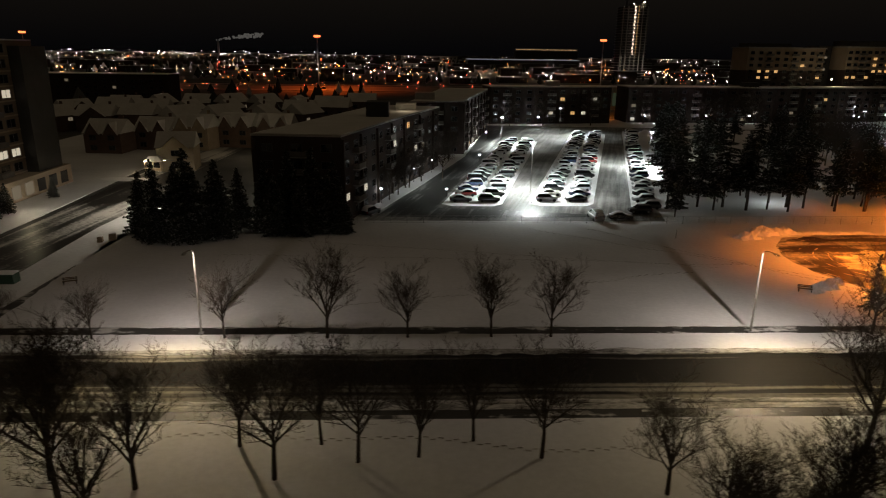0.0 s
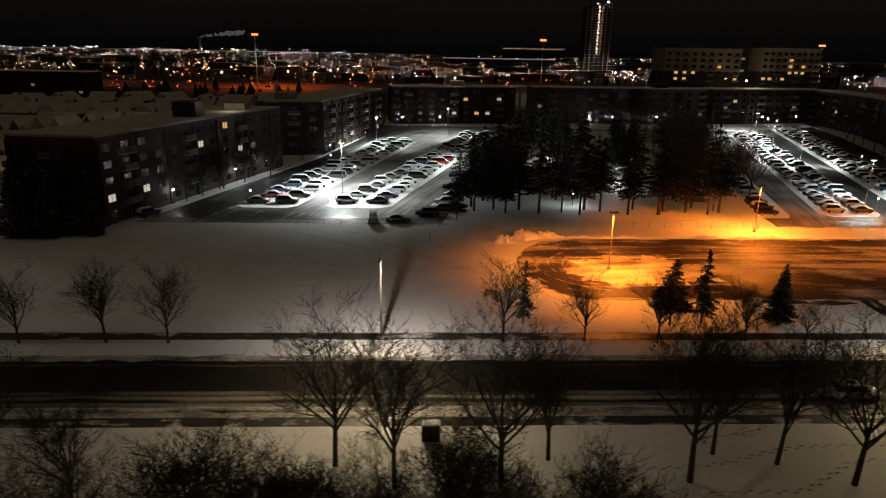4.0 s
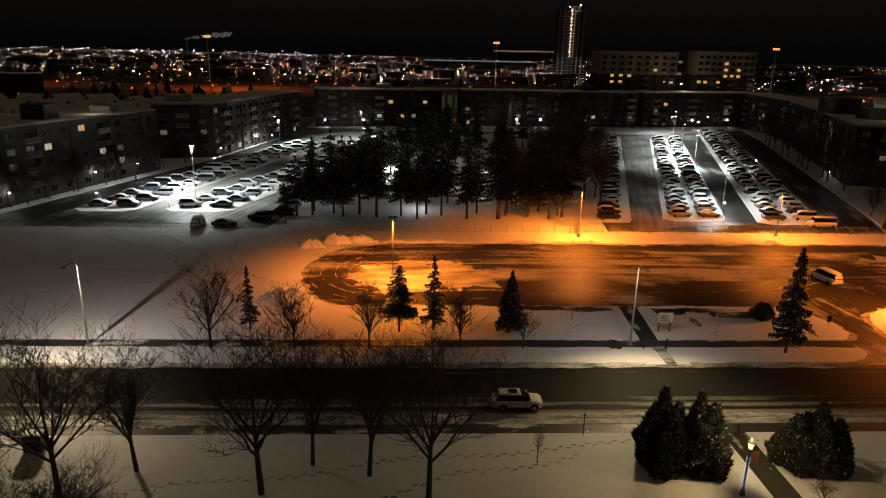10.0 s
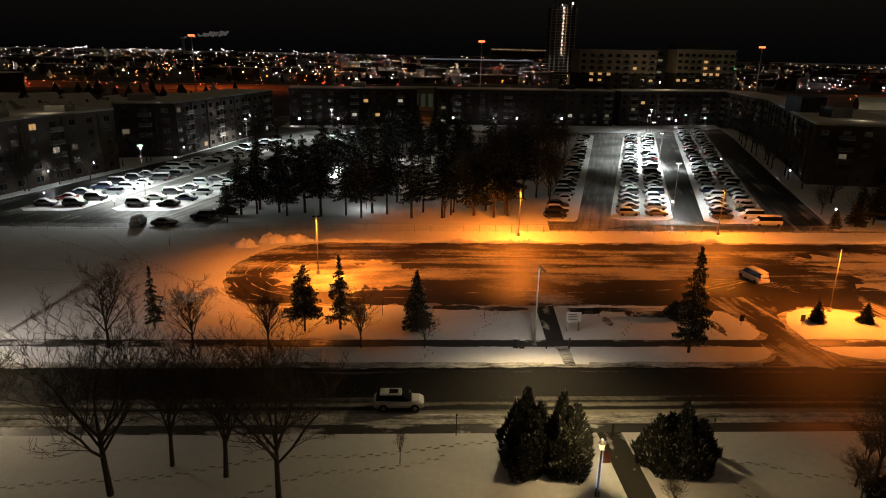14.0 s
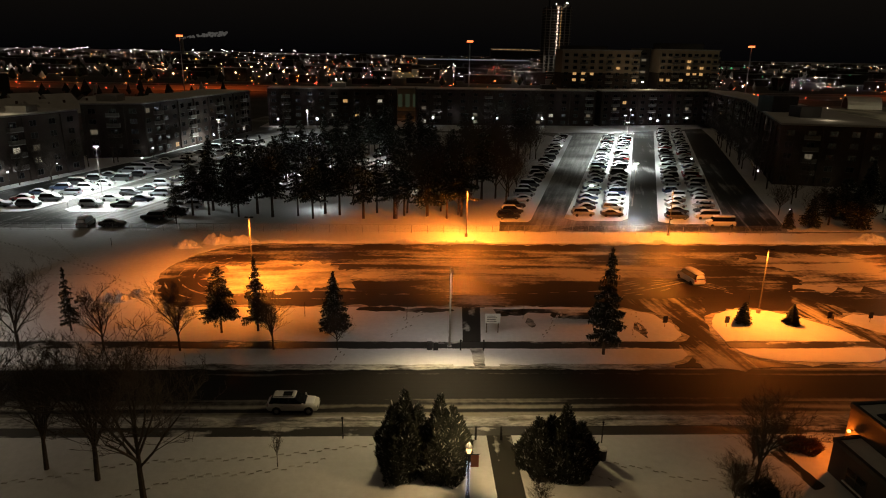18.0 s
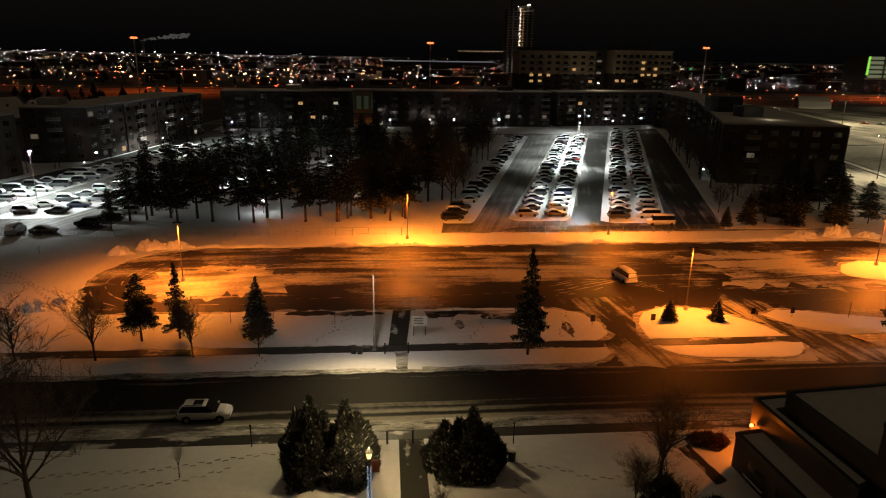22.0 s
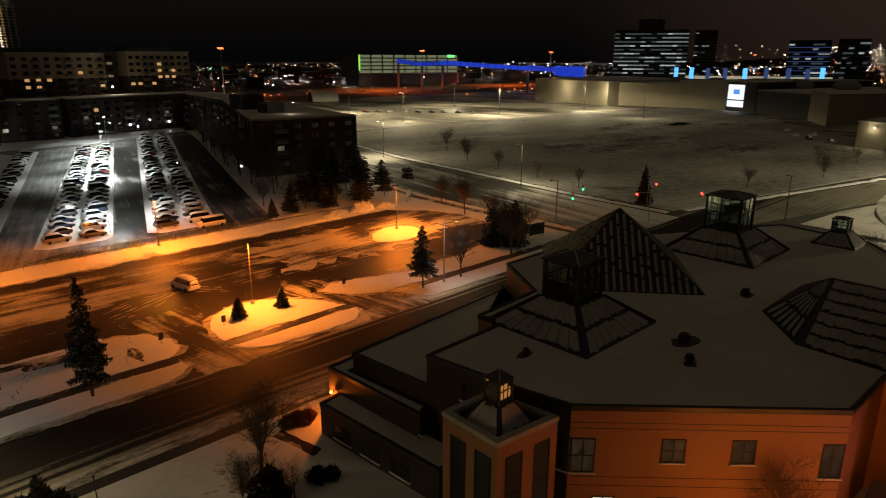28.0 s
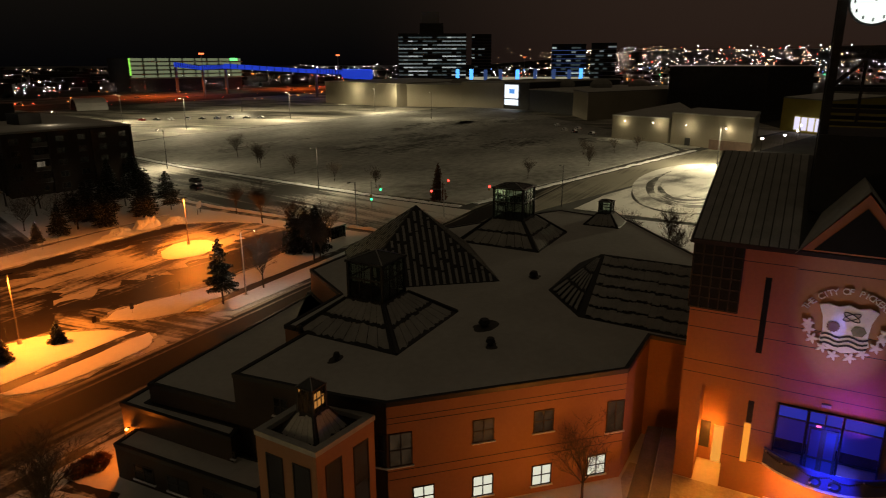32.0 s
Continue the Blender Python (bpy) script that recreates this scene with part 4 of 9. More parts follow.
for i in range(16):
    u = gr.random()
    x, y, h = ((-7 + 16 * u, 131 + 60 * u, 9), (36 + 46 * u, 281 + 6 * u, 12), (98 + 76 * u, 293 + 5 * u, 12))[0 if i < 6 else 1 if i < 9 else 2]
    place_bare(x + gr.uniform(-1, 1), y + gr.uniform(-1, 1), h * gr.uniform(0.8, 1.15), None, "leafless tree by the flats", "bare trees by the flats", "court_tree")
FLAT_SPRUCES = [(168, 121, 6), (173, 122, 8), (178, 124, 10), (182, 121, 9), (187, 125, 11), (191, 121, 10), (195, 126, 12), (199, 122, 9), (203, 128, 11), (184, 130, 10), (190, 133, 11), (197, 135, 12), (204, 137, 11), (209, 143, 11), (194, 143, 10), (201, 146, 12), (212, 152, 12), (187, 141, 9), (218, 158, 10), (224, 168, 9)]
for x, y, h in ((176, 126, 6), (172, 132, 6), (180, 128, 7), (186, 150, 9), (192, 190, 9), (200, 215, 9), (206, 235, 9), (187, 172, 11), (190, 179, 12), (195, 198, 12), (199, 207, 11), (203, 224, 12), (210, 246, 11), (214, 256, 11), (184, 160, 10), (181, 143, 8), (6, 160, 9), (-2, 148, 8), (11, 205, 10), (15, 216, 10), (2, 172, 8), (5, 181, 8), (9, 190, 8), (-6, 135, 7)):
    place_bare(x, y, h, None, "leafless tree by the flats", "bare trees by the flats", "court_tree")
for x, y, h in FLAT_SPRUCES:
    place_spruce(x, y, h * gr.uniform(0.55, 0.85), gr.choice((8, 3, 1, 6)), group="spruces in front of the flats", wide=gr.uniform(1.15, 1.6))

# ---------- town hall ----------
GLAZ_SNOW = surface("snow_on_glazing", (0.30, 0.295, 0.28), (0.52, 0.51, 0.49), 0.6, 0.7, 0, 0.2, 9)
hall = thing("town_hall", pose(140, 25, 0), "terracotta-panelled town hall with snowy roofs and glass pyramids", "town hall")


def at_hall(pts):
    return [(x - 140, y - 25) for x, y in pts]


MAIN = [(132.8, 34.4), (133.9, 25.2), (134.6, 21.7), (147.8, 8.2), (155.2, 8.0), (155.2, 4.6), (178, 4.6), (197, 19.5), (199, 31), (186.5, 38), (172, 46), (156, 46), (151, 38), (142, 37.4), (142, 34.7)]


def parapet_roof(pts, z, name, parent, width=0.28, mats=SNOW_ROOF, rim=None, drop=0.0):
    n = len(pts)
    cx, cy = sum(p[0] for p in pts) / n, sum(p[1] for p in pts) / n
    def inset(k):
        out = []
        for i in range(n):
            a, b, c = Vector(pts[i - 1]), Vector(pts[i]), Vector(pts[(i + 1) % n])
            d1, d2 = (b - a).normalized(), (c - b).normalized()
            n1, n2 = Vector((-d1.y, d1.x)), Vector((-d2.y, d2.x))
            q = (n1 + n2)
            q = q / max(0.35, q.length_squared / 2)
            out.append((b.x + q.x * k, b.y + q.y * k))
        return out
    inner, outer = inset(width), inset(-0.06)
    m = Mesh()
    vs = [(x, y, z + 0.12) for x, y in outer] + [(x, y, z + 0.12) for x, y in inner] + [(x, y, z - 0.25) for x, y in outer] + [(x, y, z - 0.25) for x, y in inner]
    fs = []
    for i in range(n):
        j = (i + 1) % n
        fs += [(i, j, n + j, n + i), (2 * n + i, 2 * n + j, j, i), (n + i, n + j, 3 * n + j, 3 * n + i)]
    m.add(vs, fs)
    part("coping", m, rim or METAL_DARK, parent, "snow-topped coping" if rim else "dark metal coping")
    part(name, Mesh().prism(inner, z - 0.2 - drop, z - drop), mats, parent, "dark sunken roof" if drop else "flat roof under unbroken snow")


def area_sign(p):
    return sum(p[i][0] * p[(i + 1) % len(p)][1] - p[(i + 1) % len(p)][0] * p[i][1] for i in range(len(p)))


def wing(pts, z, mat=TERRACOTTA, width=0.28, mats=SNOW_ROOF, rim=None, drop=0.0):
    loc = at_hall(pts)
    if area_sign(loc) < 0:
        loc = loc[::-1]
    part("wall", Mesh().prism(loc, -0.3, z - 0.1 - drop), mat, hall)
    if drop:
        n = len(loc)
        inn = [(x * 0.96 + sum(p[0] for p in loc) / n * 0.04, y * 0.96 + sum(p[1] for p in loc) / n * 0.04) for x, y in loc]
        up = Mesh()
        up.add([(x, y, z - 0.1 - drop) for x, y in loc] + [(x, y, z - 0.05) for x, y in loc] + [(x, y, z - 0.05) for x, y in inn] + [(x, y, z - 0.1 - drop) for x, y in inn],
               [f for i in range(n) for f in ((i, (i + 1) % n, n + (i + 1) % n, n + i), (2 * n + i, 2 * n + (i + 1) % n, 3 * n + (i + 1) % n, 3 * n + i))])
        part("parapet_wall", up, mat, hall)
    parapet_roof(loc, z, "roof", hall, width, mats, rim, drop)


wing(MAIN, 9.5)
wing([(132.1, 43.5), (132.85, 34.3), (141.9, 34.8), (141.9, 37.5), (150.9, 38.1), (155.9, 46.1), (165, 46.3), (165, 46.6)], 6.8, BRICK)
wing([(130.8, 45.6), (131.3, 33.6), (132.75, 34.2), (132.0, 43.6), (160, 46.7), (185, 48.6), (185, 49.0), (150, 47.6)], 5.1, BRICK)
wing([(128.6, 43.8), (129.4, 29.4), (132.7, 29.6), (131.2, 44.2)], 3.0, BRICK)
# dark facing added over the terracotta of the recessed west wall, standing in for shade
for (ax, ay), (bx, by) in (((132.8, 34.4), (133.9, 25.2)), ((133.9, 25.2), (134.6, 21.75))):
    d_ = Vector((bx - ax, by - ay)).normalized()
    nx_, ny_ = d_.y * 0.03, -d_.x * 0.03
    part("shade_facing", Mesh().prism(at_hall([(ax, ay), (bx, by), (bx + nx_, by + ny_), (ax + nx_, ay + ny_)]), 0.0, 9.24), BRICK, hall, "dark facing put on for the wall's shade")
# corner turret
TUR = [(128.9, 28.5), (128.7, 23.2), (134.2, 22.5), (134.0, 28.2)]
wing(TUR, 8.5, TERRACOTTA, 0.5, METAL_DARK, GLAZ_SNOW, 0.45)
tcx, tcy = 131.3 - 140, 25.5 - 25


def pane_grid(parent, quad, nx, nz, gap=0.10, lift=0.06, mats=GLAZ_SNOW, keep=1.0, seed=1, label="", ragged=0.10):
    """Snow-covered panes over the quad a, b (foot), c, d (head), each proud of it, with uneven melted edges."""
    r = random.Random(seed)
    a, b, c, d = [Vector(p) for p in quad]
    nrm = (b - a).cross(d - a).normalized()
    for i in range(nx):
        slip = r.uniform(-0.5, 0.5) * ragged
        for k in range(nz):
            if r.random() > keep:
                continue
            u0, u1 = (i + gap) / nx, (i + 1 - gap) / nx
            v0, v1 = (k + 0.06 + slip) / nz, (k + 0.93 + slip) / nz
            steps = 4
            q = []
            for j in range(steps + 1):
                u = u0 + (u1 - u0) * j / steps
                q.append((u, max(0.0, v0 + r.uniform(-0.3, 1.0) * ragged / nz)))
            for j in range(steps, -1, -1):
                u = u0 + (u1 - u0) * j / steps
                q.append((u, min(1.0, v1 - r.uniform(-0.2, 0.5) * ragged / nz)))
            q = [(a.lerp(b, u)).lerp(d.lerp(c, u), v) for u, v in q]
            n = len(q)
            m = Mesh().add([p + nrm * 0.01 for p in q] + [p + nrm * lift for p in q], [tuple(range(n, 2 * n))] + [(j, (j + 1) % n, n + (j + 1) % n, n + j) for j in range(n)])
            part("pane", m, mats, parent, label)


def skylight(cx, cy, half, z0, z1, top_half, lan_h, seed, cap=1.1, nx=6, nz=2, glow_inside=None):
    """A truncated glass pyramid with bold hips and an open glazed lantern on it."""
    def ring(h, z):
        return [(cx - h, cy - h, z), (cx + h, cy - h, z), (cx + h, cy + h, z), (cx - h, cy + h, z)]
    s = part("skylight", Mesh().prism([p[:2] for p in ring(half, 0)], z0, z1, 0, [p[:2] for p in ring(top_half, 0)]), METAL_DARK, hall, "dark-framed glass pyramid with a lantern, snow on its panes")
    low, high = ring(half * 0.98, z0 + 0.05), ring(top_half * 1.03, z1)
    hip = 0.055 * half + 0.1
    for i in range(4):
        a, b, c, d = Vector(low[i]), Vector(low[(i + 1) % 4]), Vector(high[(i + 1) % 4]), Vector(high[i])
        e = (b - a).normalized()
        pane_grid(s, [a + e * hip * 1.3, b - e * hip * 1.3, c - e * hip * 0.8, d + e * hip * 0.8], nx, nz, 0.035, 0.05, seed=seed + i)
        part("hip", Mesh().tube(low[i], high[i], 0.035 * half, 0.025 * half, 6), METAL_DARK, s, "broad dark hip bar")
    t = top_half * 0.92
    base, top = ring(t, z1), ring(t, z1 + lan_h)
    w = 0.045 * t + 0.035
    for i in range(4):
        part("post", Mesh().box(base[i][0] - w, base[i][0] + w, base[i][1] - w, base[i][1] + w, z1, z1 + lan_h), METAL_DARK, s)
        p, q = Vector(base[i]), Vector(base[(i + 1) % 4])
        for f in (0.0, 0.55, 1.0):
            up = Vector((0, 0, lan_h * f))
            part("rail", Mesh().tube(p + up, q + up, w * 0.8, None, 4), METAL_DARK, s)
        for f in (0.33, 0.67):
            m0 = p.lerp(q, f)
            part("mullion", Mesh().tube(m0, m0 + Vector((0, 0, lan_h)), w * 0.5, None, 4), METAL_DARK, s)
        out = Vector((q.y - p.y, p.x - q.x, 0)).normalized() * 0.02
        g0, g1 = p - out, q - out
        part("lantern_glass", Mesh().add([g0, g1, g1 + Vector((0, 0, lan_h)), g0 + Vector((0, 0, lan_h))], [(0, 1, 2, 3)]), LANTERN_GLASS, s, "clear greenish lantern glass")
    e = t * 1.1
    eave = ring(e, z1 + lan_h)
    tip = (cx, cy, z1 + lan_h + cap)
    part("lantern_cap", Mesh().add(eave + [tip], [(0, 1, 4), (1, 2, 4), (2, 3, 4), (3, 0, 4), (3, 2, 1, 0)]), CAP_GLASS, s, "low dark glazed pyramid cap")
    for i in range(4):
        part("cap_bar", Mesh().tube(eave[i], tip, w * 0.7, None, 4), METAL, s)
        part("eave_bar", Mesh().tube(eave[i], eave[(i + 1) % 4], w * 0.9, None, 4), METAL_DARK, s)
    if glow_inside:
        for x0, x1 in ((-0.8, -0.28), (-0.2, 0.28), (0.36, 0.8)):
            part("lit_pane", Mesh().box(cx + t * x0, cx + t * x1, cy - t + 0.04, cy - t + 0.06, z1 + lan_h * 0.2, z1 + lan_h * (0.8 if x0 < 0.3 else 0.6)), glow_inside, s, "orange-lit lantern pane")
    return s


def clear_glass(name, tint):
    """Thin glazing: see-through with a mirror-like sheen."""
    m, n, l, b = nodes(name)
    n.remove(b)
    tr, gs, fr, mx = n.new("ShaderNodeBsdfTransparent"), n.new("ShaderNodeBsdfGlossy"), n.new("ShaderNodeFresnel"), n.new("ShaderNodeMixShader")
    tr.inputs[0].default_value = (*tint, 1)
    gs.inputs["Roughness"].default_value = 0.04
    fr.inputs[0].default_value = 1.5
    l.new(fr.outputs[0], mx.inputs[0])
    l.new(tr.outputs[0], mx.inputs[1])
    l.new(gs.outputs[0], mx.inputs[2])
    l.new(mx.outputs[0], n["Material Output"].inputs[0])
    return m


LANTERN_GLASS = clear_glass("lantern_glass", (0.62, 0.72, 0.68))
CAP_GLASS = plain("cap_glass", (0.05, 0.055, 0.055), 0.2, 0, 0.3)
LIT_ORANGE = glow("lit_lantern_pane", (1.0, 0.36, 0.08), 0.55)
skylight(147 - 140, 30.7 - 25, 5.5, 9.5, 12.1, 1.95, 3.4, 3, 0.8, 8)
skylight(180.4 - 140, 31.2 - 25, 5.7, 9.5, 12.4, 2.2, 4.0, 7, 0.6, 8)
skylight(194 - 140, 22.3 - 25, 2.6, 9.5, 11.2, 0.95, 1.6, 11, 0.3, 4, 1)
skylight(tcx, tcy, 1.85, 8.05, 9.8, 0.72, 1.75, 17, 0.6, 5, 1, LIT_ORANGE)
# large pyramid of snow-striped glazing, set at an angle
big = part("pyramid", Mesh(), METAL_DARK, hall, "steep dark glass pyramid with streaks of snow")
bc, be, bn = Vector((163.6 - 140, 36.4 - 25)), Vector((0.634, -0.773)), Vector((0.773, 0.634))
cor = [bc - be * 8 - bn * 8, bc + be * 8 - bn * 8, bc + be * 8 + bn * 8, bc - be * 8 + bn * 8]
pm = Mesh().add([(p.x, p.y, 9.4) for p in cor] + [(bc.x, bc.y, 16.6)], [(0, 1, 4), (1, 2, 4), (2, 3, 4), (3, 0, 4), (3, 2, 1, 0)])
big.data = pm.data("pyramid", METAL_DARK)
pr2 = random.Random(4)
for i in range(4):
    a, b = Vector((*cor[i], 9.45)), Vector((*cor[(i + 1) % 4], 9.45))
    apex = Vector((bc.x, bc.y, 16.55))
    nrm = (b - a).cross(apex - a).normalized()
    for k in range(22):
        u = (k + 0.5) / 22
        hmax = 1 - abs(2 * u - 1)
        upd = apex - (a + b) / 2
        v = 0.02
        while v < hmax - 0.04:
            ln = min(pr2.uniform(0.08, 0.3), hmax - 0.03 - v)
            base = a.lerp(b, u)
            w = (b - a) * (0.19 / 22)
            q = [base - w + upd * v, base + w + upd * v, base + w + upd * (v + ln), base - w + upd * (v + ln)]
            if ln > 0.02:
                m = Mesh().add([p + nrm * 0.01 for p in q] + [p + nrm * 0.05 for p in q], [(4, 5, 6, 7), (0, 1, 5, 4), (1, 2, 6, 5), (2, 3, 7, 6), (3, 0, 4, 7)])
                part("pane", m, GLAZ_SNOW, big)
            v += ln + pr2.uniform(0.012, 0.05)
# hipped skylight
hs = Mesh().add([(156 - 140, 4.7 - 25, 9.5), (156.5 - 140, 14.8 - 25, 9.5), (162.3 - 140, 19.8 - 25, 9.5), (173 - 140, 19.8 - 25, 9.5), (178 - 140, 14.8 - 25, 9.5), (178 - 140, 4.7 - 25, 9.5), (167.5 - 140, 15.8 - 25, 12.6), (167.5 - 140, 4.7 - 25, 12.6)],
                [(1, 0, 7, 6), (2, 1, 6), (3, 2, 6), (4, 3, 6), (5, 4, 6, 7)])
hip = part("hip_skylight", hs, METAL_DARK, hall, "long hipped glass skylight under patchy snow")
pane_grid(hip, [(156.5 - 140, 14.2 - 25, 9.6), (156.1 - 140, 4.7 - 25, 9.55), (167.3 - 140, 4.7 - 25, 12.5), (167.3 - 140, 15.4 - 25, 12.5)], 14, 6, 0.012, 0.06, seed=5, ragged=0.16)
pane_grid(hip, [(162.0 - 140, 19.4 - 25, 9.65), (156.9 - 140, 15.1 - 25, 9.65), (166.9 - 140, 15.7 - 25, 12.4), (167.2 - 140, 15.9 - 25, 12.4)], 6, 3, 0.22, 0.06, seed=6)
for vx, vy, vr in ((150.5, 21.6, 0.55), (147.0, 19.4, 0.42), (165.6, 22.6, 0.55), (138.6, 29.0, 0.32), (141.5, 35.2, 0.3)):
    vent = part("roof_vent", Mesh().tube((vx - 140, vy - 25, 9.45), (vx - 140, vy - 25, 9.8), vr * 0.6, vr * 0.55, 10).tube((vx - 140, vy - 25, 9.8), (vx - 140, vy - 25, 10.15), vr, vr * 0.7, 10), METAL_DARK, hall, "dark mushroom roof vent")
MELT_ROOF = surface("bare_wet_roofing", (0.03, 0.028, 0.025), (0.10, 0.095, 0.085), 1.2, 0.6, 0, 0.3, 6)
for i, (vx, vy, va, vb) in enumerate(((150.4, 21.5, 1.5, 0.9), (146.9, 19.3, 0.8, 0.6), (165.6, 22.6, 0.9, 0.7), (138.6, 29.2, 0.9, 0.5))):
    part("melt_patch", sheet(frayed([(vx - 140 + va * math.cos(a), vy - 25 + vb * math.sin(a)) for a in [k * math.pi / 8 for k in range(16)]], 0.5, 0, i + 11.0, 0.2), 9.506, 0.02), MELT_ROOF, hall, "dark patch melted in the roof snow")
# windows of the slanted front
FA, FB = (134.6 - 140, 21.7 - 25), (147.8 - 140, 8.2 - 25)
FRAME_DARK = plain("bronze_window_frame", (0.035, 0.03, 0.026), 0.5, 0.4)


def hall_window(a, b, along, z, w, h, pane, muntins=1, cross=True):
    t = 0.09
    o_, i_ = [(-w / 2, 0), (w / 2, 0), (w / 2, h), (-w / 2, h)], [(-w / 2 + t, t), (w / 2 - t, t), (w / 2 - t, h - t), (-w / 2 + t, h - t)]
    fr = Mesh().add([(x, y, z) for y in (-0.06, 0.05) for q in (o_, i_) for x, z in q],
                    [f for k in range(4) for j in ((k + 1) % 4,) for f in ((k, j, 4 + j, 4 + k), (8 + j, 8 + k, 12 + k, 12 + j), (j, k, 8 + k, 8 + j), (4 + k, 4 + j, 12 + j, 12 + k))])
    ob = part("window", fr, FRAME_DARK, hall, "bronze-framed window")
    ob.matrix_basis = wall_pose(a, b, along, z)
    for k in range(muntins):
        x = -w / 2 + w * (k + 1) / (muntins + 1)
        part("muntin", Mesh().box(x - t / 2, x + t / 2, -0.055, 0.05, t, h - t), FRAME_DARK, ob)
    if cross:
        part("muntin", Mesh().box(-w / 2 + t, w / 2 - t, -0.05, 0.045, h * 0.5 - t / 2, h * 0.5 + t / 2), FRAME_DARK, ob)
    part("pane", Mesh().box(-w / 2 + t, w / 2 - t, -0.02, 0.02, t, h - t), pane, ob)
    part("sill", Mesh().box(-w / 2 - 0.1, w / 2 + 0.1, -0.16, 0.0, -0.1, 0.0), SNOW_CLEAN, ob, "snow-dusted sill")


OFFICE = glow("lit_office_window", (0.95, 0.95, 0.74), 0.66)
# Glowing noise paints the reflection of lit trees on the upper panes.
REFL = glow("painted_reflection_pane", (0.9, 0.62, 0.34), 0.02)
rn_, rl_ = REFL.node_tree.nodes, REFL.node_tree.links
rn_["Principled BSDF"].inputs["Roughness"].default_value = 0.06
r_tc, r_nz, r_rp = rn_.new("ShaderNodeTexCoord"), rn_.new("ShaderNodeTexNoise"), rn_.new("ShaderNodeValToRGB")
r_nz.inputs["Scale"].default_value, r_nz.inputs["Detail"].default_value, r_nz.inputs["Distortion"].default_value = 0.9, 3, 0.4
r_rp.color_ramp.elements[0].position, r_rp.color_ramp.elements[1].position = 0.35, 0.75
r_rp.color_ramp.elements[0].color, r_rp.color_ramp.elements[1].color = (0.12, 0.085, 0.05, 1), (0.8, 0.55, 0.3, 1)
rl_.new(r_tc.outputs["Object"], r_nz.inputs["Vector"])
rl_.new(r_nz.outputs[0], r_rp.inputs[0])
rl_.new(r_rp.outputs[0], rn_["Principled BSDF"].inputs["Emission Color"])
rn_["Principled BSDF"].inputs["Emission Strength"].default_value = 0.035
for u in (2.6, 7.2, 12.0, 16.7):
    hall_window(FA, FB, u, 0.65, 1.65, 1.8, OFFICE)
for u in (7.2, 12.0):
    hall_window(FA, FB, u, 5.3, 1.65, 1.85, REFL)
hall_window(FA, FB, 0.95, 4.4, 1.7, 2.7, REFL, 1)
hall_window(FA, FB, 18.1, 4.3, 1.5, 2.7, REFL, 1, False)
hall_window((133.86 - 140, 25.2 - 25), (134.56 - 140, 21.7 - 25), 2.75, 4.4, 1.5, 2.7, GLASS, 0)
hall_window((132.76 - 140, 34.4 - 25), (133.86 - 140, 25.2 - 25), 4.2, 6.9, 1.3, 1.5, GLASS, 1)
for z in (8.3, 4.0, 3.3, 7.85):
    ln = Mesh()
    d = Vector((FB[0] - FA[0], FB[1] - FA[1]))
    nn = Vector((d.y, -d.x)).normalized() * 0.012
    a, b = Vector(FA), Vector(FB)
    ln.add([(a.x + nn.x, a.y + nn.y, z), (b.x + nn.x, b.y + nn.y, z), (b.x + nn.x, b.y + nn.y, z + 0.05), (a.x + nn.x, a.y + nn.y, z + 0.05), (a.x, a.y, z), (b.x, b.y, z), (b.x, b.y, z + 0.05), (a.x, a.y, z + 0.05)], [(0, 1, 2, 3), (4, 5, 1, 0), (3, 2, 6, 7)])
    part("joint", ln, DARK, hall, "dark panel joint")
# tall turret glazing
for a, b, us in (((128.7 - 140, 23.2 - 25), (134.2 - 140, 22.5 - 25), (1.5, 4.1)), ((128.9 - 140, 28.5 - 25), (128.7 - 140, 23.2 - 25), (1.6, 4.0))):
    for u in us:
        hall_window(a, b, u, 1.2, 1.5, 6.0, GLASS, 0, True)
for k, y in enumerate((40.5, 37, 33.5)):
    hall_window((128.6 - 140, 43.8 - 25), (129.4 - 140, 29.4 - 25), 3 + k * 3.6, 0.5, 2.2, 1.4, GLASS, 1)
hall_window((131.3 - 140, 33.6 - 25), (131.35 - 140, 33.0 - 25), 0.1, 3.4, 0.3, 0.6, GLASS, 0)
# wall lamp at the low wing
wl1 = thing("wall_lamp", pose(130.72, 44.75, 3.15), "glowing orange wall lamp on the low brick wing", "lamp")
part("bracket", Mesh().box(-0.25, 0.0, -0.08, 0.08, -0.05, 0.05), METAL_DARK, wl1)
part("globe", Mesh().ball((-0.3, 0, -0.05), 0.14, 10, 6), glow("red_orange_lamp", (1.0, 0.28, 0.04), 14), wl1, "glowing sodium globe")
# covered walkway
wk = thing("covered_walkway", pose(146, 5.6, 0), "covered walkway with a long snow-dusted flat roof", "canopy")
part("roof", Mesh().prism([(-8, 0.4), (-7.2, -2.4), (6.0, -1.0), (5.4, 1.3)], 2.85, 3.1), BALCONY_PANEL, wk, "long flat roof dusted with snow")
part("ridge", Mesh().tube((-7.6, -1.0, 3.15), (5.7, 0.15, 3.15), 0.05, 0.05, 6), METAL, wk)
for i, (x, y) in enumerate(((-7, -2), (-3, -1.7), (1, -1.3), (5, -0.9), (-7.5, 0.2), (-3, 0.5), (1, 0.9), (4.8, 1.1))):
    part("post", Mesh().box(x - 0.15, x + 0.15, y - 0.15, y + 0.15, -0.1, 2.86), TERRACOTTA, wk)
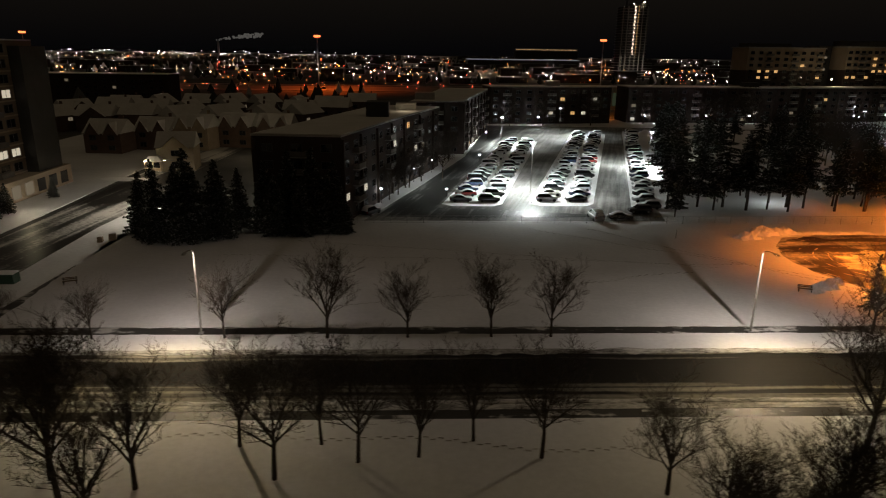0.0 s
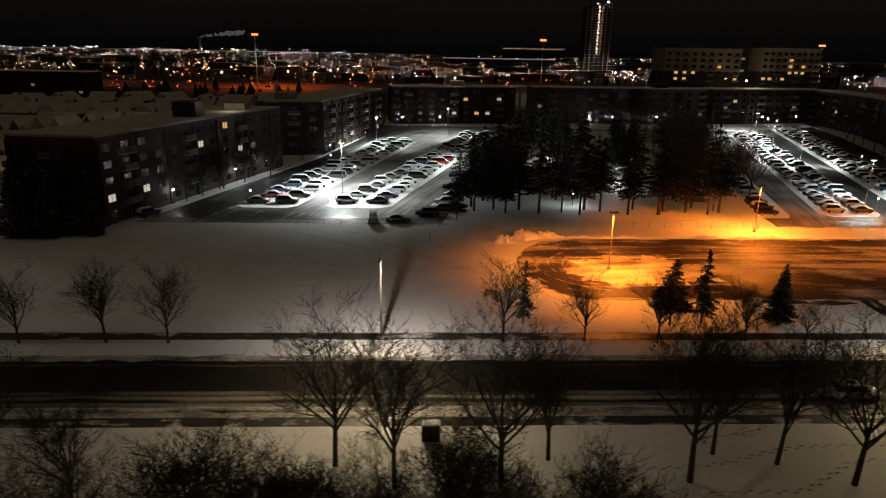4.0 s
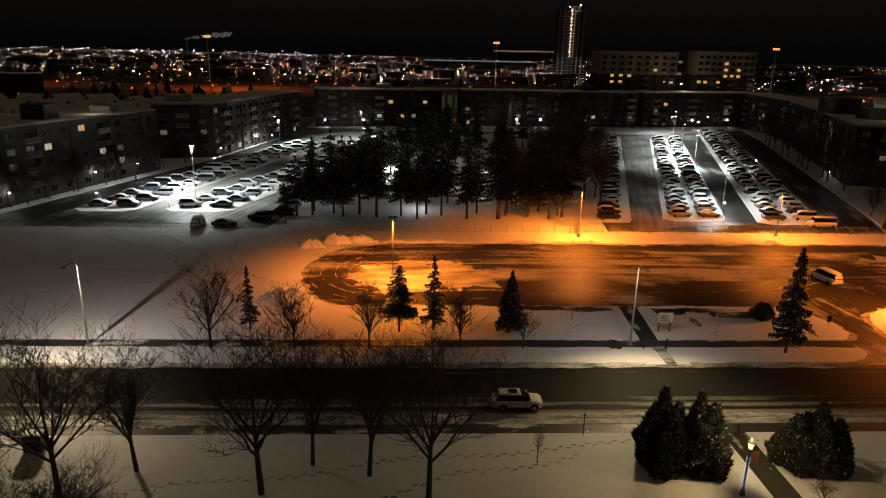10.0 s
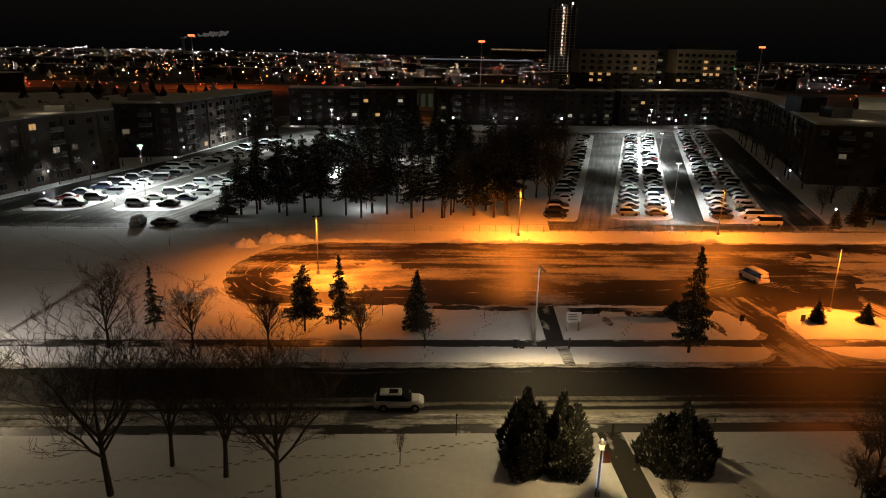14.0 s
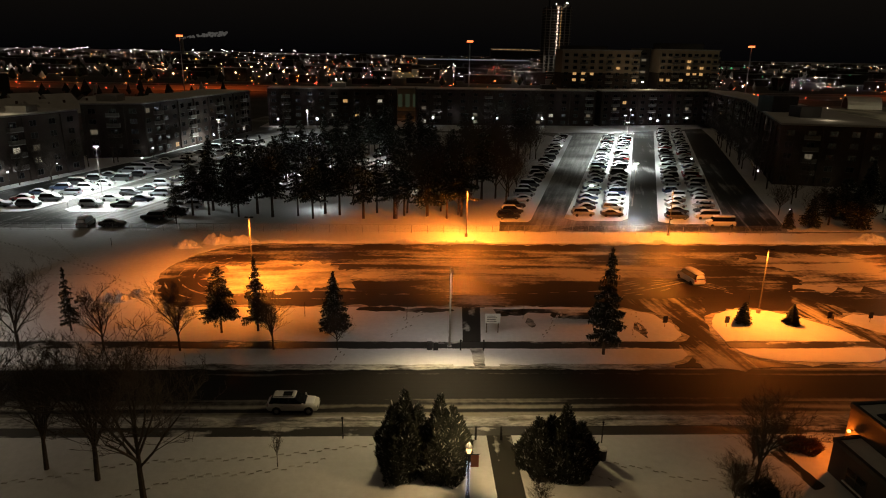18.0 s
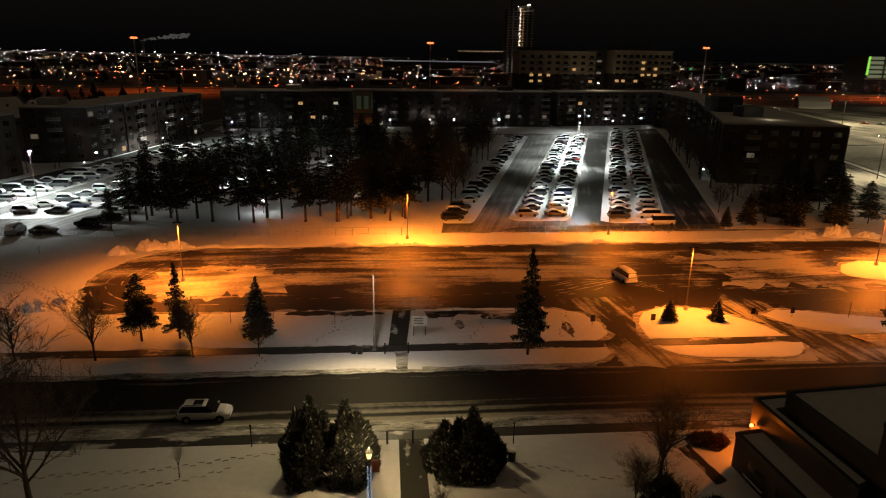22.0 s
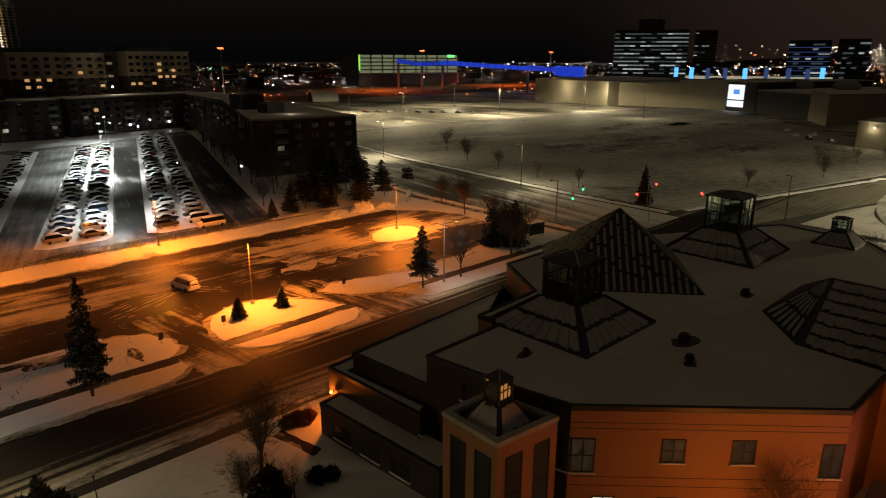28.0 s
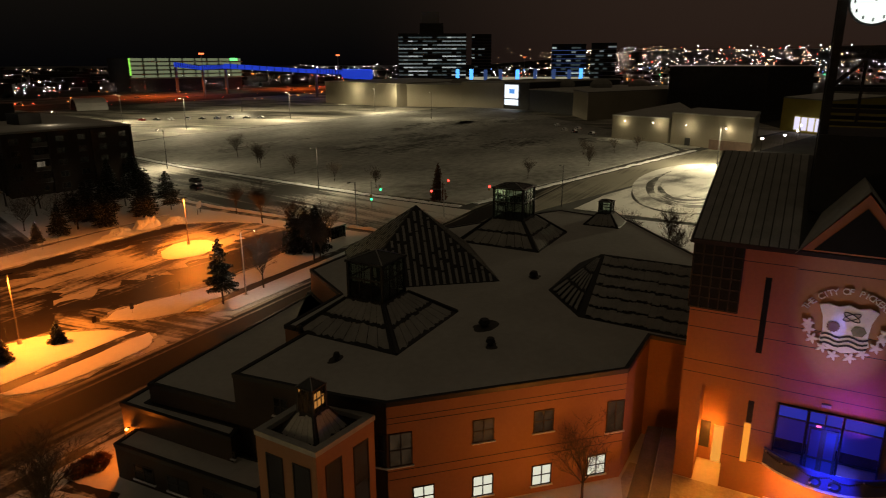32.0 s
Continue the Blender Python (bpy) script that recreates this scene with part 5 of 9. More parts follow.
setting("forecourt", sheet([(138, -14), (150.2, -14), (150.2, 7.9), (147.6, 8.0), (141, 6)], 0.02, 0.08), surface("paved_forecourt", (0.30, 0.26, 0.22), (0.62, 0.59, 0.55), 0.4, 0.8, 0, 0.3), "paved forecourt under thin trodden snow", "pavement")

# ---------- clock-tower wing ----------
X0 = 150.3
ct = thing("clock_tower_wing", pose(X0, -4, 0), "tall terracotta wing with clock tower, city arms and blue-lit balcony", "town hall")


def cy_(y):
    return y + 4


# front wall in pieces round the passage
for y0, y1, x0, z0 in ((3.0, 4.5, 0, -0.3), (1.0, 3.0, 0, 8.4), (-2.2, 1.0, 0, -0.3), (-16, -2.2, 0.3, -0.3)):
    part("wall_bay", Mesh().box(x0, 1.0, cy_(y0), cy_(y1), z0, 20.0), TERRACOTTA, ct)
part("body", Mesh().box(4.2, 30, cy_(-16), cy_(4.5), -0.3, 19.9).box(1.0, 4.2, cy_(-16), cy_(0.6), -0.3, 19.9).box(1.0, 4.2, cy_(0.6), cy_(4.5), 8.6, 19.9).box(3.4, 4.2, cy_(0.6), cy_(4.4), -0.3, 8.6), TERRACOTTA, ct)
# Side wall added to stop the passage light leaking onto the hall.
part("passage_wall", Mesh().box(1.0, 3.4, cy_(3.05), cy_(4.45), -0.3, 8.6), TERRACOTTA, ct)
part("passage_door", Mesh().box(3.3, 3.39, cy_(1.25), cy_(2.0), 0.05, 3.4), glow("lit_doorway", (1.0, 0.40, 0.06), 0.7), ct, "lit glazed doorway")
part("notice_board", Mesh().box(3.3, 3.39, cy_(2.25), cy_(3.2), 1.2, 3.6), METAL_DARK, ct, "dark framed notice board")
part("slot_window", Mesh().box(-0.03, 0.03, cy_(-0.72), cy_(-0.32), 11.8, 17.6), GLASS, ct, "tall dark slot window")
part("slot_window", Mesh().box(-0.03, 0.03, cy_(-0.72), cy_(-0.32), 6.1, 7.9), GLASS, ct, "short dark slot window")
part("slot_window", Mesh().box(-0.03, 0.03, cy_(-0.72), cy_(-0.25), 2.7, 6.0), glow("lit_slot_window", (1.0, 0.34, 0.035), 0.8), ct, "orange-lit slot window")
for z in (18.6, 14.3, 13.0, 10.3, 9.3, 5.6, 2.9):
    jn = Mesh().box(-0.012, 0.0, cy_(-2.2), cy_(1.0 if z < 8.4 else 4.5), z, z + 0.05)
    if z not in (5.6, 2.9):
        jn.box(0.288, 0.3, cy_(-16), cy_(-2.2), z - 0.2, z - 0.15)
    part("joint", jn, DARK, ct, "dark panel joint")
# glazed corner bay
gb = part("corner_bay", Mesh().box(-0.06, 1.2, cy_(1.25), cy_(4.62), 14.6, 19.6), GLASS, ct, "gridded glass corner bay")
for k in range(6):
    y = cy_(1.25 + k * 3.37 / 5)
    part("mullion", Mesh().box(-0.12, -0.03, y - 0.05, y + 0.05, 14.6, 19.6), FRAME_DARK, gb)
for k in range(7):
    z = 14.6 + k * 5.0 / 6
    part("transom", Mesh().box(-0.11, -0.03, cy_(1.25), cy_(4.62), z - 0.05, z + 0.05), FRAME_DARK, gb)
# roofs: west slope, gable front, coping
slope = Mesh().add([(-0.4, cy_(4.9), 19.9), (-0.4, cy_(-16), 19.9), (16, cy_(-16), 24.4), (16, cy_(4.9), 24.4), (-0.4, cy_(4.9), 19.6), (16, cy_(4.9), 19.6), (-0.4, cy_(-16), 19.6)], [(0, 3, 2, 1), (0, 4, 5, 3), (1, 6, 4, 0)])
rf = part("roof", slope, METAL_DARK, ct, "standing-seam roof under thin snow")
for k in range(11):
    y = cy_(4.7 - k * 0.62)
    m = Mesh().add([(-0.3, y, 19.97), (-0.3, y - 0.54, 19.97), (15.9, y - 0.54, 24.46), (15.9, y, 24.46), (-0.3, y, 19.91), (-0.3, y - 0.54, 19.91), (15.9, y - 0.54, 24.40), (15.9, y, 24.40)], [(0, 3, 2, 1), (4, 0, 1, 5), (0, 4, 7, 3), (2, 6, 5, 1)])
    part("roof_panel", m, GLAZ_SNOW, rf)
gm = Mesh().add([(-0.5, cy_(-2.2), 20.0), (-0.5, cy_(-9.0), 20.0), (-0.5, cy_(-5.6), 24.1), (15, cy_(-2.2), 20.0), (15, cy_(-9.0), 20.0), (15, cy_(-5.6), 24.1)], [(0, 2, 1), (0, 3, 5, 2), (2, 5, 4, 1)])
gable = part("gable", gm, TERRACOTTA, ct)
part("gable_glazing", Mesh().add([(-0.53, cy_(-2.9), 20.12), (-0.53, cy_(-8.3), 20.12), (-0.53, cy_(-5.6), 23.2)], [(0, 1, 2)]), GLASS, gable, "dark triangular gable window")
part("gable_roof", Mesh().add([(-0.7, cy_(-1.9), 19.75), (-0.7, cy_(-5.6), 24.35), (14, cy_(-5.6), 24.35), (14, cy_(-1.9), 19.75), (-0.7, cy_(-9.3), 19.75), (14, cy_(-9.3), 19.75)], [(0, 3, 2, 1), (1, 2, 5, 4)]), GLAZ_SNOW, gable, "snowy metal gable roof")
# balcony with curved parapet
# The blue lamplight is partly put into the parapet's own colour.
PARAPET = surface("blue_light_parapet", (0.035, 0.045, 0.13), (0.055, 0.065, 0.18), 0.5, 0.6, 0, 0.1)
BAL_Y, BAL_R = -6.0, 8.5
arc = [(-(math.sqrt(BAL_R ** 2 - (y - 0) ** 2) - 7.3), y) for y in [(-4.2 + 8.4 * i / 20) for i in range(21)]]
bm_ = Mesh()
outer = [(x * 1.6 - 0.2, cy_(BAL_Y) + y) for x, y in arc]
inner = [(x + 0.28, y) for x, y in outer]
n = len(outer)
bm_.add([(x, y, 3.25) for x, y in outer] + [(x, y, 4.5) for x, y in outer] + [(x, y, 4.5) for x, y in inner] + [(x, y, 3.25) for x, y in inner],
        [(i, n + i, n + i + 1, i + 1) for i in range(n - 1)] + [(n + i, 2 * n + i, 2 * n + i + 1, n + i + 1) for i in range(n - 1)] + [(2 * n + i, 3 * n + i, 3 * n + i + 1, 2 * n + i + 1) for i in range(n - 1)])
balc = part("balcony", bm_, PARAPET, ct, "curved balcony parapet")
part("floor", Mesh().prism(outer[::-1] + [(0.3, outer[0][1]), (0.3, outer[-1][1])], 3.1, 3.3), SNOW_CLEAN, balc, "snowy balcony floor")
gl = Mesh()
for i in range(n - 1):
    for s in range(3):
        a0 = Vector((*outer[i], 0)).lerp(Vector((*outer[i + 1], 0)), s / 3)
        ph = (i * 3 + s) % 15 / 15
        gl.ball((a0.x - 0.1, a0.y, 4.45 - 0.3 * math.sin(ph * math.pi)), 0.065, 6, 4)
part("garland", gl, CEDAR, balc, "evergreen garland")
for y in (-5.2, -6.4):
    wr = Mesh()
    for i in range(16):
        a = 2 * math.pi * i / 16
        wr.ball((-2.2 + 0.0, cy_(y) + 0.32 * math.cos(a), 3.85 + 0.32 * math.sin(a)), 0.1, 6, 4)
    part("wreath", wr, CEDAR, balc, "evergreen wreath")
# balcony windows
BLUE_ROOM = glow("blue_lit_room", (0.035, 0.06, 0.9), 0.3)
BLUE_DEEP = glow("deep_blue_room", (0.012, 0.02, 0.7), 0.14)
BLUE_ROOM.node_tree.nodes["Principled BSDF"].inputs["Roughness"].default_value = 0.1
for k, (y0, y1) in enumerate(((-2.35, -4.3), (-4.35, -6.5), (-6.55, -9.0))):
    w = part("window", Mesh().box(0.22, 0.3, cy_(y1), cy_(y0), 3.2 if k == 1 else 4.4, 8.1), GLASS, ct, "large balcony window")
    part("upper_pane", Mesh().box(0.2, 0.219, cy_(y1) + 0.08, cy_(y0) - 0.08, 7.15, 7.98), BLUE_ROOM, w, "blue-lit upper pane")
    part("lower_pane", Mesh().box(0.2, 0.219, cy_(y1) + 0.08, cy_(y0) - 0.08, 5.3, 7.0), BLUE_DEEP, w, "deep blue pane")
    fr = Mesh()
    for y in ((y0, (y0 + y1) / 2, y1) if k == 1 else (y0, y1)):
        fr.box(0.12, 0.3, cy_(y) - 0.06, cy_(y) + 0.06, 3.2, 8.1)
    for z in (4.4, 7.1, 8.05):
        fr.box(0.12, 0.3, cy_(y1), cy_(y0), z - 0.05, z + 0.05)
    part("frame", fr, FRAME_DARK, w)
for y0, y1 in ((-5.38, -4.5), (-6.35, -5.47)):
    dr = part("balcony_door", Mesh().box(0.1, 0.2, cy_(y0), cy_(y1), 3.3, 6.8), FRAME_DARK, ct, "dark-framed glazed balcony door")
    part("door_pane", Mesh().box(0.08, 0.099, cy_(y0) + 0.14, cy_(y1) - 0.14, 4.5, 6.65), BLUE_DEEP, dr)
    part("door_pane", Mesh().box(0.08, 0.099, cy_(y0) + 0.14, cy_(y1) - 0.14, 3.4, 4.3), BLUE_DEEP, dr)
part("exit_light", Mesh().box(0.05, 0.12, cy_(-5.2), cy_(-4.9), 6.9, 7.05), glow("pink_exit_light", (1.0, 0.15, 0.4), 1.5), ct, "small pink-red light")
part("floodlight", Mesh().box(0.1, 0.3, cy_(-5.6), cy_(-5.0), 8.5, 8.75), METAL, ct, "small wall-mounted fitting")
# city arms and lettering
ARMS = plain("arms_cream", (0.70, 0.68, 0.60), 0.6)
arms = part("city_arms", Mesh(), ARMS, ct, "cream shield with leaves, wheel, orbit and wave bars")
ex, ey, ez = 0.1, cy_(-5.6), 14.6


def plate(pts, x0=0.3, x1=0.12):
    m = Mesh()
    n = len(pts)
    m.add([(x1, ey - u, ez + v) for u, v in pts] + [(x0, ey - u, ez + v) for u, v in pts], [tuple(range(n)), tuple(range(2 * n - 1, n - 1, -1))] + [(i, n + i, n + (i + 1) % n, (i + 1) % n) for i in range(n)])
    return m


shield = [(-1.75, 1.55), (-1.2, 1.72), (-0.6, 1.55), (0, 1.78), (0.6, 1.55), (1.2, 1.72), (1.75, 1.5), (1.45, 0.7), (1.35, -0.3), (1.5, -1.0), (0.9, -1.5), (0, -1.75), (-0.9, -1.5), (-1.5, -1.0), (-1.35, -0.3), (-1.45, 0.7)]
arms.data = plate(shield).data("city_arms", ARMS)
for k in range(3):
    pts = [(-1.4 + i * 0.28, -0.55 - 0.33 * k + 0.10 * math.sin(i * 1.3)) for i in range(11)]
    part("wave_bar", plate([(u, v + 0.07) for u, v in pts] + [(u, v - 0.07) for u, v in pts[::-1]], 0.13, 0.09), METAL_DARK, arms, "dark wave bar")
gear = [((0.42 if i % 2 else 0.34) * math.cos(i * math.pi / 12) - 0.75, (0.42 if i % 2 else 0.34) * math.sin(i * math.pi / 12) + 0.1) for i in range(24)]
part("wheel", plate(gear, 0.13, 0.08), surface("arms_brown", (0.12, 0.06, 0.03), (0.2, 0.1, 0.05), 2, 0.6), arms, "brown toothed wheel")
part("sheaf", plate([(0.3, 0.0), (0.5, 0.35), (1.05, 0.35), (1.25, 0.0), (1.0, -0.35), (0.5, -0.35)], 0.13, 0.09), surface("arms_green", (0.10, 0.11, 0.05), (0.2, 0.2, 0.1), 2, 0.6), arms, "dull green sheaf")
for a in (0.5, -0.5):
    el = [(0.55 * math.cos(i * math.pi / 10), 0.2 * math.sin(i * math.pi / 10)) for i in range(20)]
    eo = [(u * math.cos(a) - v * math.sin(a) + 0.25, u * math.sin(a) + v * math.cos(a) + 0.95) for u, v in el]
    om = Mesh()
    for i in range(20):
        (u0, v0), (u1, v1) = eo[i], eo[(i + 1) % 20]
        om.tube((0.1, ey - u0, ez + v0), (0.1, ey - u1, ez + v1), 0.03, 0.03, 5)
    part("orbit", om, METAL_DARK, arms, "dark orbit ring")
for u, v in ((-2.2, -0.35), (-1.9, -1.0), (-1.2, -1.55), (-0.5, -2.0), (0.5, -2.0), (1.2, -1.55), (1.9, -1.0), (2.2, -0.35), (-2.3, 0.1), (2.3, 0.1)):
    lf = []
    for i in range(20):
        a = i * math.pi / 10
        rr = 0.30 + 0.14 * math.cos(5 * a)
        lf.append((u + rr * math.cos(a), v + rr * math.sin(a)))
    part("leaf", plate(lf, 0.2, 0.1), ARMS, arms)
word = "THE CITY OF PICKERING"
for i, ch in enumerate(word):
    if ch == " ":
        continue
    a = radians(150 - 120 * i / (len(word) - 1))
    cu = bpy.data.curves.new("letter", "FONT")
    cu.body, cu.size, cu.extrude, cu.align_x = ch, 0.62, 0.04, "CENTER"
    tmp = bpy.data.objects.new("letter", cu)
    me = bpy.data.meshes.new_from_object(tmp)
    bpy.data.objects.remove(tmp)
    me.materials.clear()
    me.materials.append(ARMS)
    lt = part("letter", me, None, ct)
    R = 2.75
    lt.matrix_basis = Matrix.Translation((0.22, ey - R * math.cos(a), ez - 0.25 + R * math.sin(a))) @ Matrix(((0, 0, -1, 0), (-1, 0, 0, 0), (0, 1, 0, 0), (0, 0, 0, 1))) @ pose(0, 0, 0, 0, 0, math.degrees(a) - 90)
# steel clock tower
st = part("clock_tower", Mesh().box(5.5, 12.5, cy_(-11), cy_(-2.4), 20, 27.2), DARK, ct, "dark steel clock tower")
for x in (6.0, 12.0):
    for y in (-2.6, -10.4):
        part("post", Mesh().box(x - 0.28, x + 0.28, cy_(y) - 0.28, cy_(y) + 0.28, 20, 39), METAL_DARK, st)
for z in (28.0, 28.9, 30.4, 32.6, 33.2, 38.5):
    for x in (6.0, 12.0):
        part("beam", Mesh().box(x - 0.15, x + 0.15, cy_(-10.4), cy_(-2.6), z - 0.15, z + 0.15), METAL_DARK, st)
    for y in (-2.6, -10.4):
        part("beam", Mesh().box(6, 12, cy_(y) - 0.15, cy_(y) + 0.15, z - 0.15, z + 0.15), METAL_DARK, st)
for y in (-4.5, -6.5, -8.5):
    part("brace", Mesh().box(5.9, 6.1, cy_(y) - 0.1, cy_(y) + 0.1, 28, 33), METAL_DARK, st)
for y0, y1 in ((-2.6, -5.0), (-10.4, -8.0)):
    part("knee_brace", Mesh().tube((6.0, cy_(y0), 30.5), (6.0, cy_(y1), 33.0), 0.16, 0.16, 6), METAL_DARK, st)
CKY = -4.45
part("clock_face", Mesh().tube((5.6, cy_(CKY), 36.2), (5.4, cy_(CKY), 36.2), 1.45, 1.45, 32), glow("clock_glow", (0.92, 1.0, 0.93), 1.0), st, "glowing white clock dial")
part("clock_rim", Mesh().tube((5.75, cy_(CKY), 36.2), (5.62, cy_(CKY), 36.2), 1.6, 1.6, 32), METAL_DARK, st)
for ang, ln in ((90, 1.1), (85, 0.75)):
    a = radians(ang)
    part("pointer", Mesh().tube((5.36, cy_(CKY), 36.2), (5.36, cy_(CKY) - ln * math.cos(a), 36.2 + ln * math.sin(a)), 0.05, 0.02, 5), METAL_DARK, st)
for i in range(12):
    a = i * math.pi / 6
    part("mark", Mesh().box(5.36, 5.4, cy_(CKY) + 1.2 * math.cos(a) - 0.05, cy_(CKY) + 1.2 * math.cos(a) + 0.05, 36.2 + 1.2 * math.sin(a) - 0.1, 36.2 + 1.2 * math.sin(a) + 0.1), METAL_DARK, st)

# ---------- cars ----------
PAINTS = {"black": (0.012, 0.012, 0.014), "grey": (0.07, 0.072, 0.075), "silver": (0.30, 0.31, 0.32), "white": (0.62, 0.62, 0.61), "red": (0.22, 0.012, 0.012), "blue": (0.02, 0.035, 0.08)}
PAINT = {k: plain("car_paint_" + k, c, 0.28, 0.25 if k in ("grey", "silver") else 0.0, 0.06, 0.5) for k, c in PAINTS.items()}
RIM = plain("alloy_rim", (0.35, 0.35, 0.36), 0.35, 0.8)
HEADLAMP = plain("headlamp_glass", (0.35, 0.36, 0.36), 0.15)
TAILLAMP = plain("tail_lamp_plastic", (0.20, 0.01, 0.01), 0.25)
CAR_GLASS = plain("car_glass", (0.010, 0.011, 0.013), 0.06)
SHAPES = {  # body stations (x, half width, sill, shoulder); cabin foot and head x; belt and roof heights
    "sedan": ([(2.32, 0.66, 0.36, 0.60), (2.15, 0.82, 0.27, 0.74), (1.25, 0.89, 0.22, 0.90), (0.9, 0.9, 0.22, 0.94), (-1.5, 0.9, 0.22, 0.99), (-2.1, 0.86, 0.26, 0.99), (-2.32, 0.72, 0.36, 0.86)], (1.0, -1.75), (0.22, -1.02), 0.93, 1.43),
    "suv": ([(2.30, 0.70, 0.40, 0.72), (2.15, 0.86, 0.30, 0.92), (1.35, 0.94, 0.27, 1.04), (1.0, 0.95, 0.27, 1.06), (-1.7, 0.95, 0.27, 1.08), (-2.2, 0.92, 0.30, 1.06), (-2.35, 0.80, 0.42, 0.90)], (1.15, -2.22), (0.45, -1.92), 1.02, 1.68),
    "van": ([(2.45, 0.72, 0.40, 0.74), (2.30, 0.88, 0.28, 0.92), (1.75, 0.97, 0.25, 1.06), (1.4, 0.98, 0.25, 1.12), (-1.9, 0.98, 0.25, 1.14), (-2.35, 0.97, 0.28, 1.12), (-2.5, 0.90, 0.40, 1.0)], (1.75, -2.45), (0.95, -2.35), 1.08, 1.86),
    "crossover": ([(2.36, 0.66, 0.42, 0.70), (2.22, 0.84, 0.32, 0.86), (1.75, 0.92, 0.28, 0.97), (1.0, 0.95, 0.27, 1.04), (-1.6, 0.95, 0.27, 1.10), (-2.15, 0.92, 0.32, 1.08), (-2.36, 0.78, 0.46, 0.92)], (1.25, -2.2), (0.25, -1.75), 1.03, 1.66),
    "minibus": ([(2.75, 0.80, 0.42, 0.80), (2.6, 0.95, 0.32, 1.0), (2.0, 1.02, 0.3, 1.16), (1.7, 1.02, 0.3, 1.2), (-2.5, 1.02, 0.3, 1.22), (-2.75, 1.0, 0.32, 1.2), (-2.85, 0.94, 0.42, 1.1)], (1.95, -2.8), (1.35, -2.72), 1.16, 2.08),
}
CAR_PARTS = {}


def car_meshes(kind):
    if kind in CAR_PARTS:
        return CAR_PARTS[kind]
    st, (cf, cr), (hf, hr), belt, roof = SHAPES[kind]
    body = Mesh()
    rings = []
    for x, w, lo, hi in st:
        rings.append([(x, -w * 0.9, lo), (x, -w, lo + 0.14), (x, -w, hi - 0.16), (x, -w * 0.93, hi - 0.03), (x, -w * 0.7, hi), (x, w * 0.7, hi), (x, w * 0.93, hi - 0.03), (x, w, hi - 0.16), (x, w, lo + 0.14), (x, w * 0.9, lo)])
    body.loft(rings)
    W = max(s[1] for s in st)
    bw, tw = W * 0.90, W * 0.72

    def cring(z, f, r, w):
        return [(f, -w * 0.86, z), (f - 0.12, -w, z), (r + 0.12, -w, z), (r, -w * 0.86, z), (r, w * 0.86, z), (r + 0.12, w, z), (f - 0.12, w, z), (f, w * 0.86, z)]
    cabin = Mesh().loft([cring(belt - 0.04, cf, cr, bw), cring(roof - 0.05, hf, hr, tw)])
    rf = Mesh().loft([cring(roof - 0.06, hf + 0.03, hr - 0.03, tw + 0.02), cring(roof, hf - 0.06, hr + 0.06, tw - 0.05)])
    snow = Mesh()
    prof = [(st[1][0] - 0.05, st[1][3] + 0.0, st[1][1] * 0.8), (cf + 0.12, belt + 0.02, bw * 0.86), (cf - 0.15 + (hf - cf) * 0.3, belt + 0.2, bw * 0.78), (hf - 0.05, roof + 0.0, tw * 0.9), ((hf + hr) / 2, roof + 0.06, tw * 0.97), (hr + 0.05, roof, tw * 0.9), (cr - 0.02 + (hr - cr) * 0.4, belt + 0.26, bw * 0.75), (cr + 0.0, belt + 0.08, bw * 0.8), (st[-2][0] + 0.02, st[-2][3] + 0.01, st[-2][1] * 0.78)]
    rings = []
    for x, z, w in prof:
        rings.append([(x, -w, z - 0.03), (x, -w * 0.93, z + 0.07), (x, -w * 0.4, z + 0.12), (x, w * 0.4, z + 0.12), (x, w * 0.93, z + 0.07), (x, w, z - 0.03)])
    snow.loft(rings)
    tyre = Mesh().tube((0, -0.11, 0), (0, 0.11, 0), 0.335, 0.335, 14)
    rim = Mesh().tube((0, -0.118, 0), (0, 0.118, 0), 0.21, 0.21, 10)
    f, r = st[1], st[-2]
    hl = Mesh().box(-0.10, 0.12, -0.22, 0.22, -0.07, 0.07, 0, 0.02)
    tl = Mesh().box(-0.06, 0.06, -0.14, 0.14, -0.12, 0.12, 0, 0.02)
    mir = Mesh().box(-0.08, 0.08, -0.11, 0.11, -0.07, 0.07, 0, 0.02)
    CAR_PARTS[kind] = dict(body=body, cabin=cabin.data("cabin_glass", CAR_GLASS), roof=rf, snow=snow.data("snow_cover", SNOW_CLEAN, True), tyre=tyre.data("wheel", TYRE), rim=rim.data("rim", RIM), hl=hl.data("headlamp", HEADLAMP), tl=tl.data("tail_lamp", TAILLAMP), mir=mir,
                           f=f, r=r, W=W, wx=(f[0] - 0.72, r[0] + 0.72), mx=(cf - 0.25, belt + 0.06, bw + 0.16))
    return CAR_PARTS[kind]


PROTO = {}
KIND_WORD = {"sedan": "saloon car", "suv": "sport utility car", "crossover": "sport utility car", "van": "minivan", "minibus": "passenger van"}


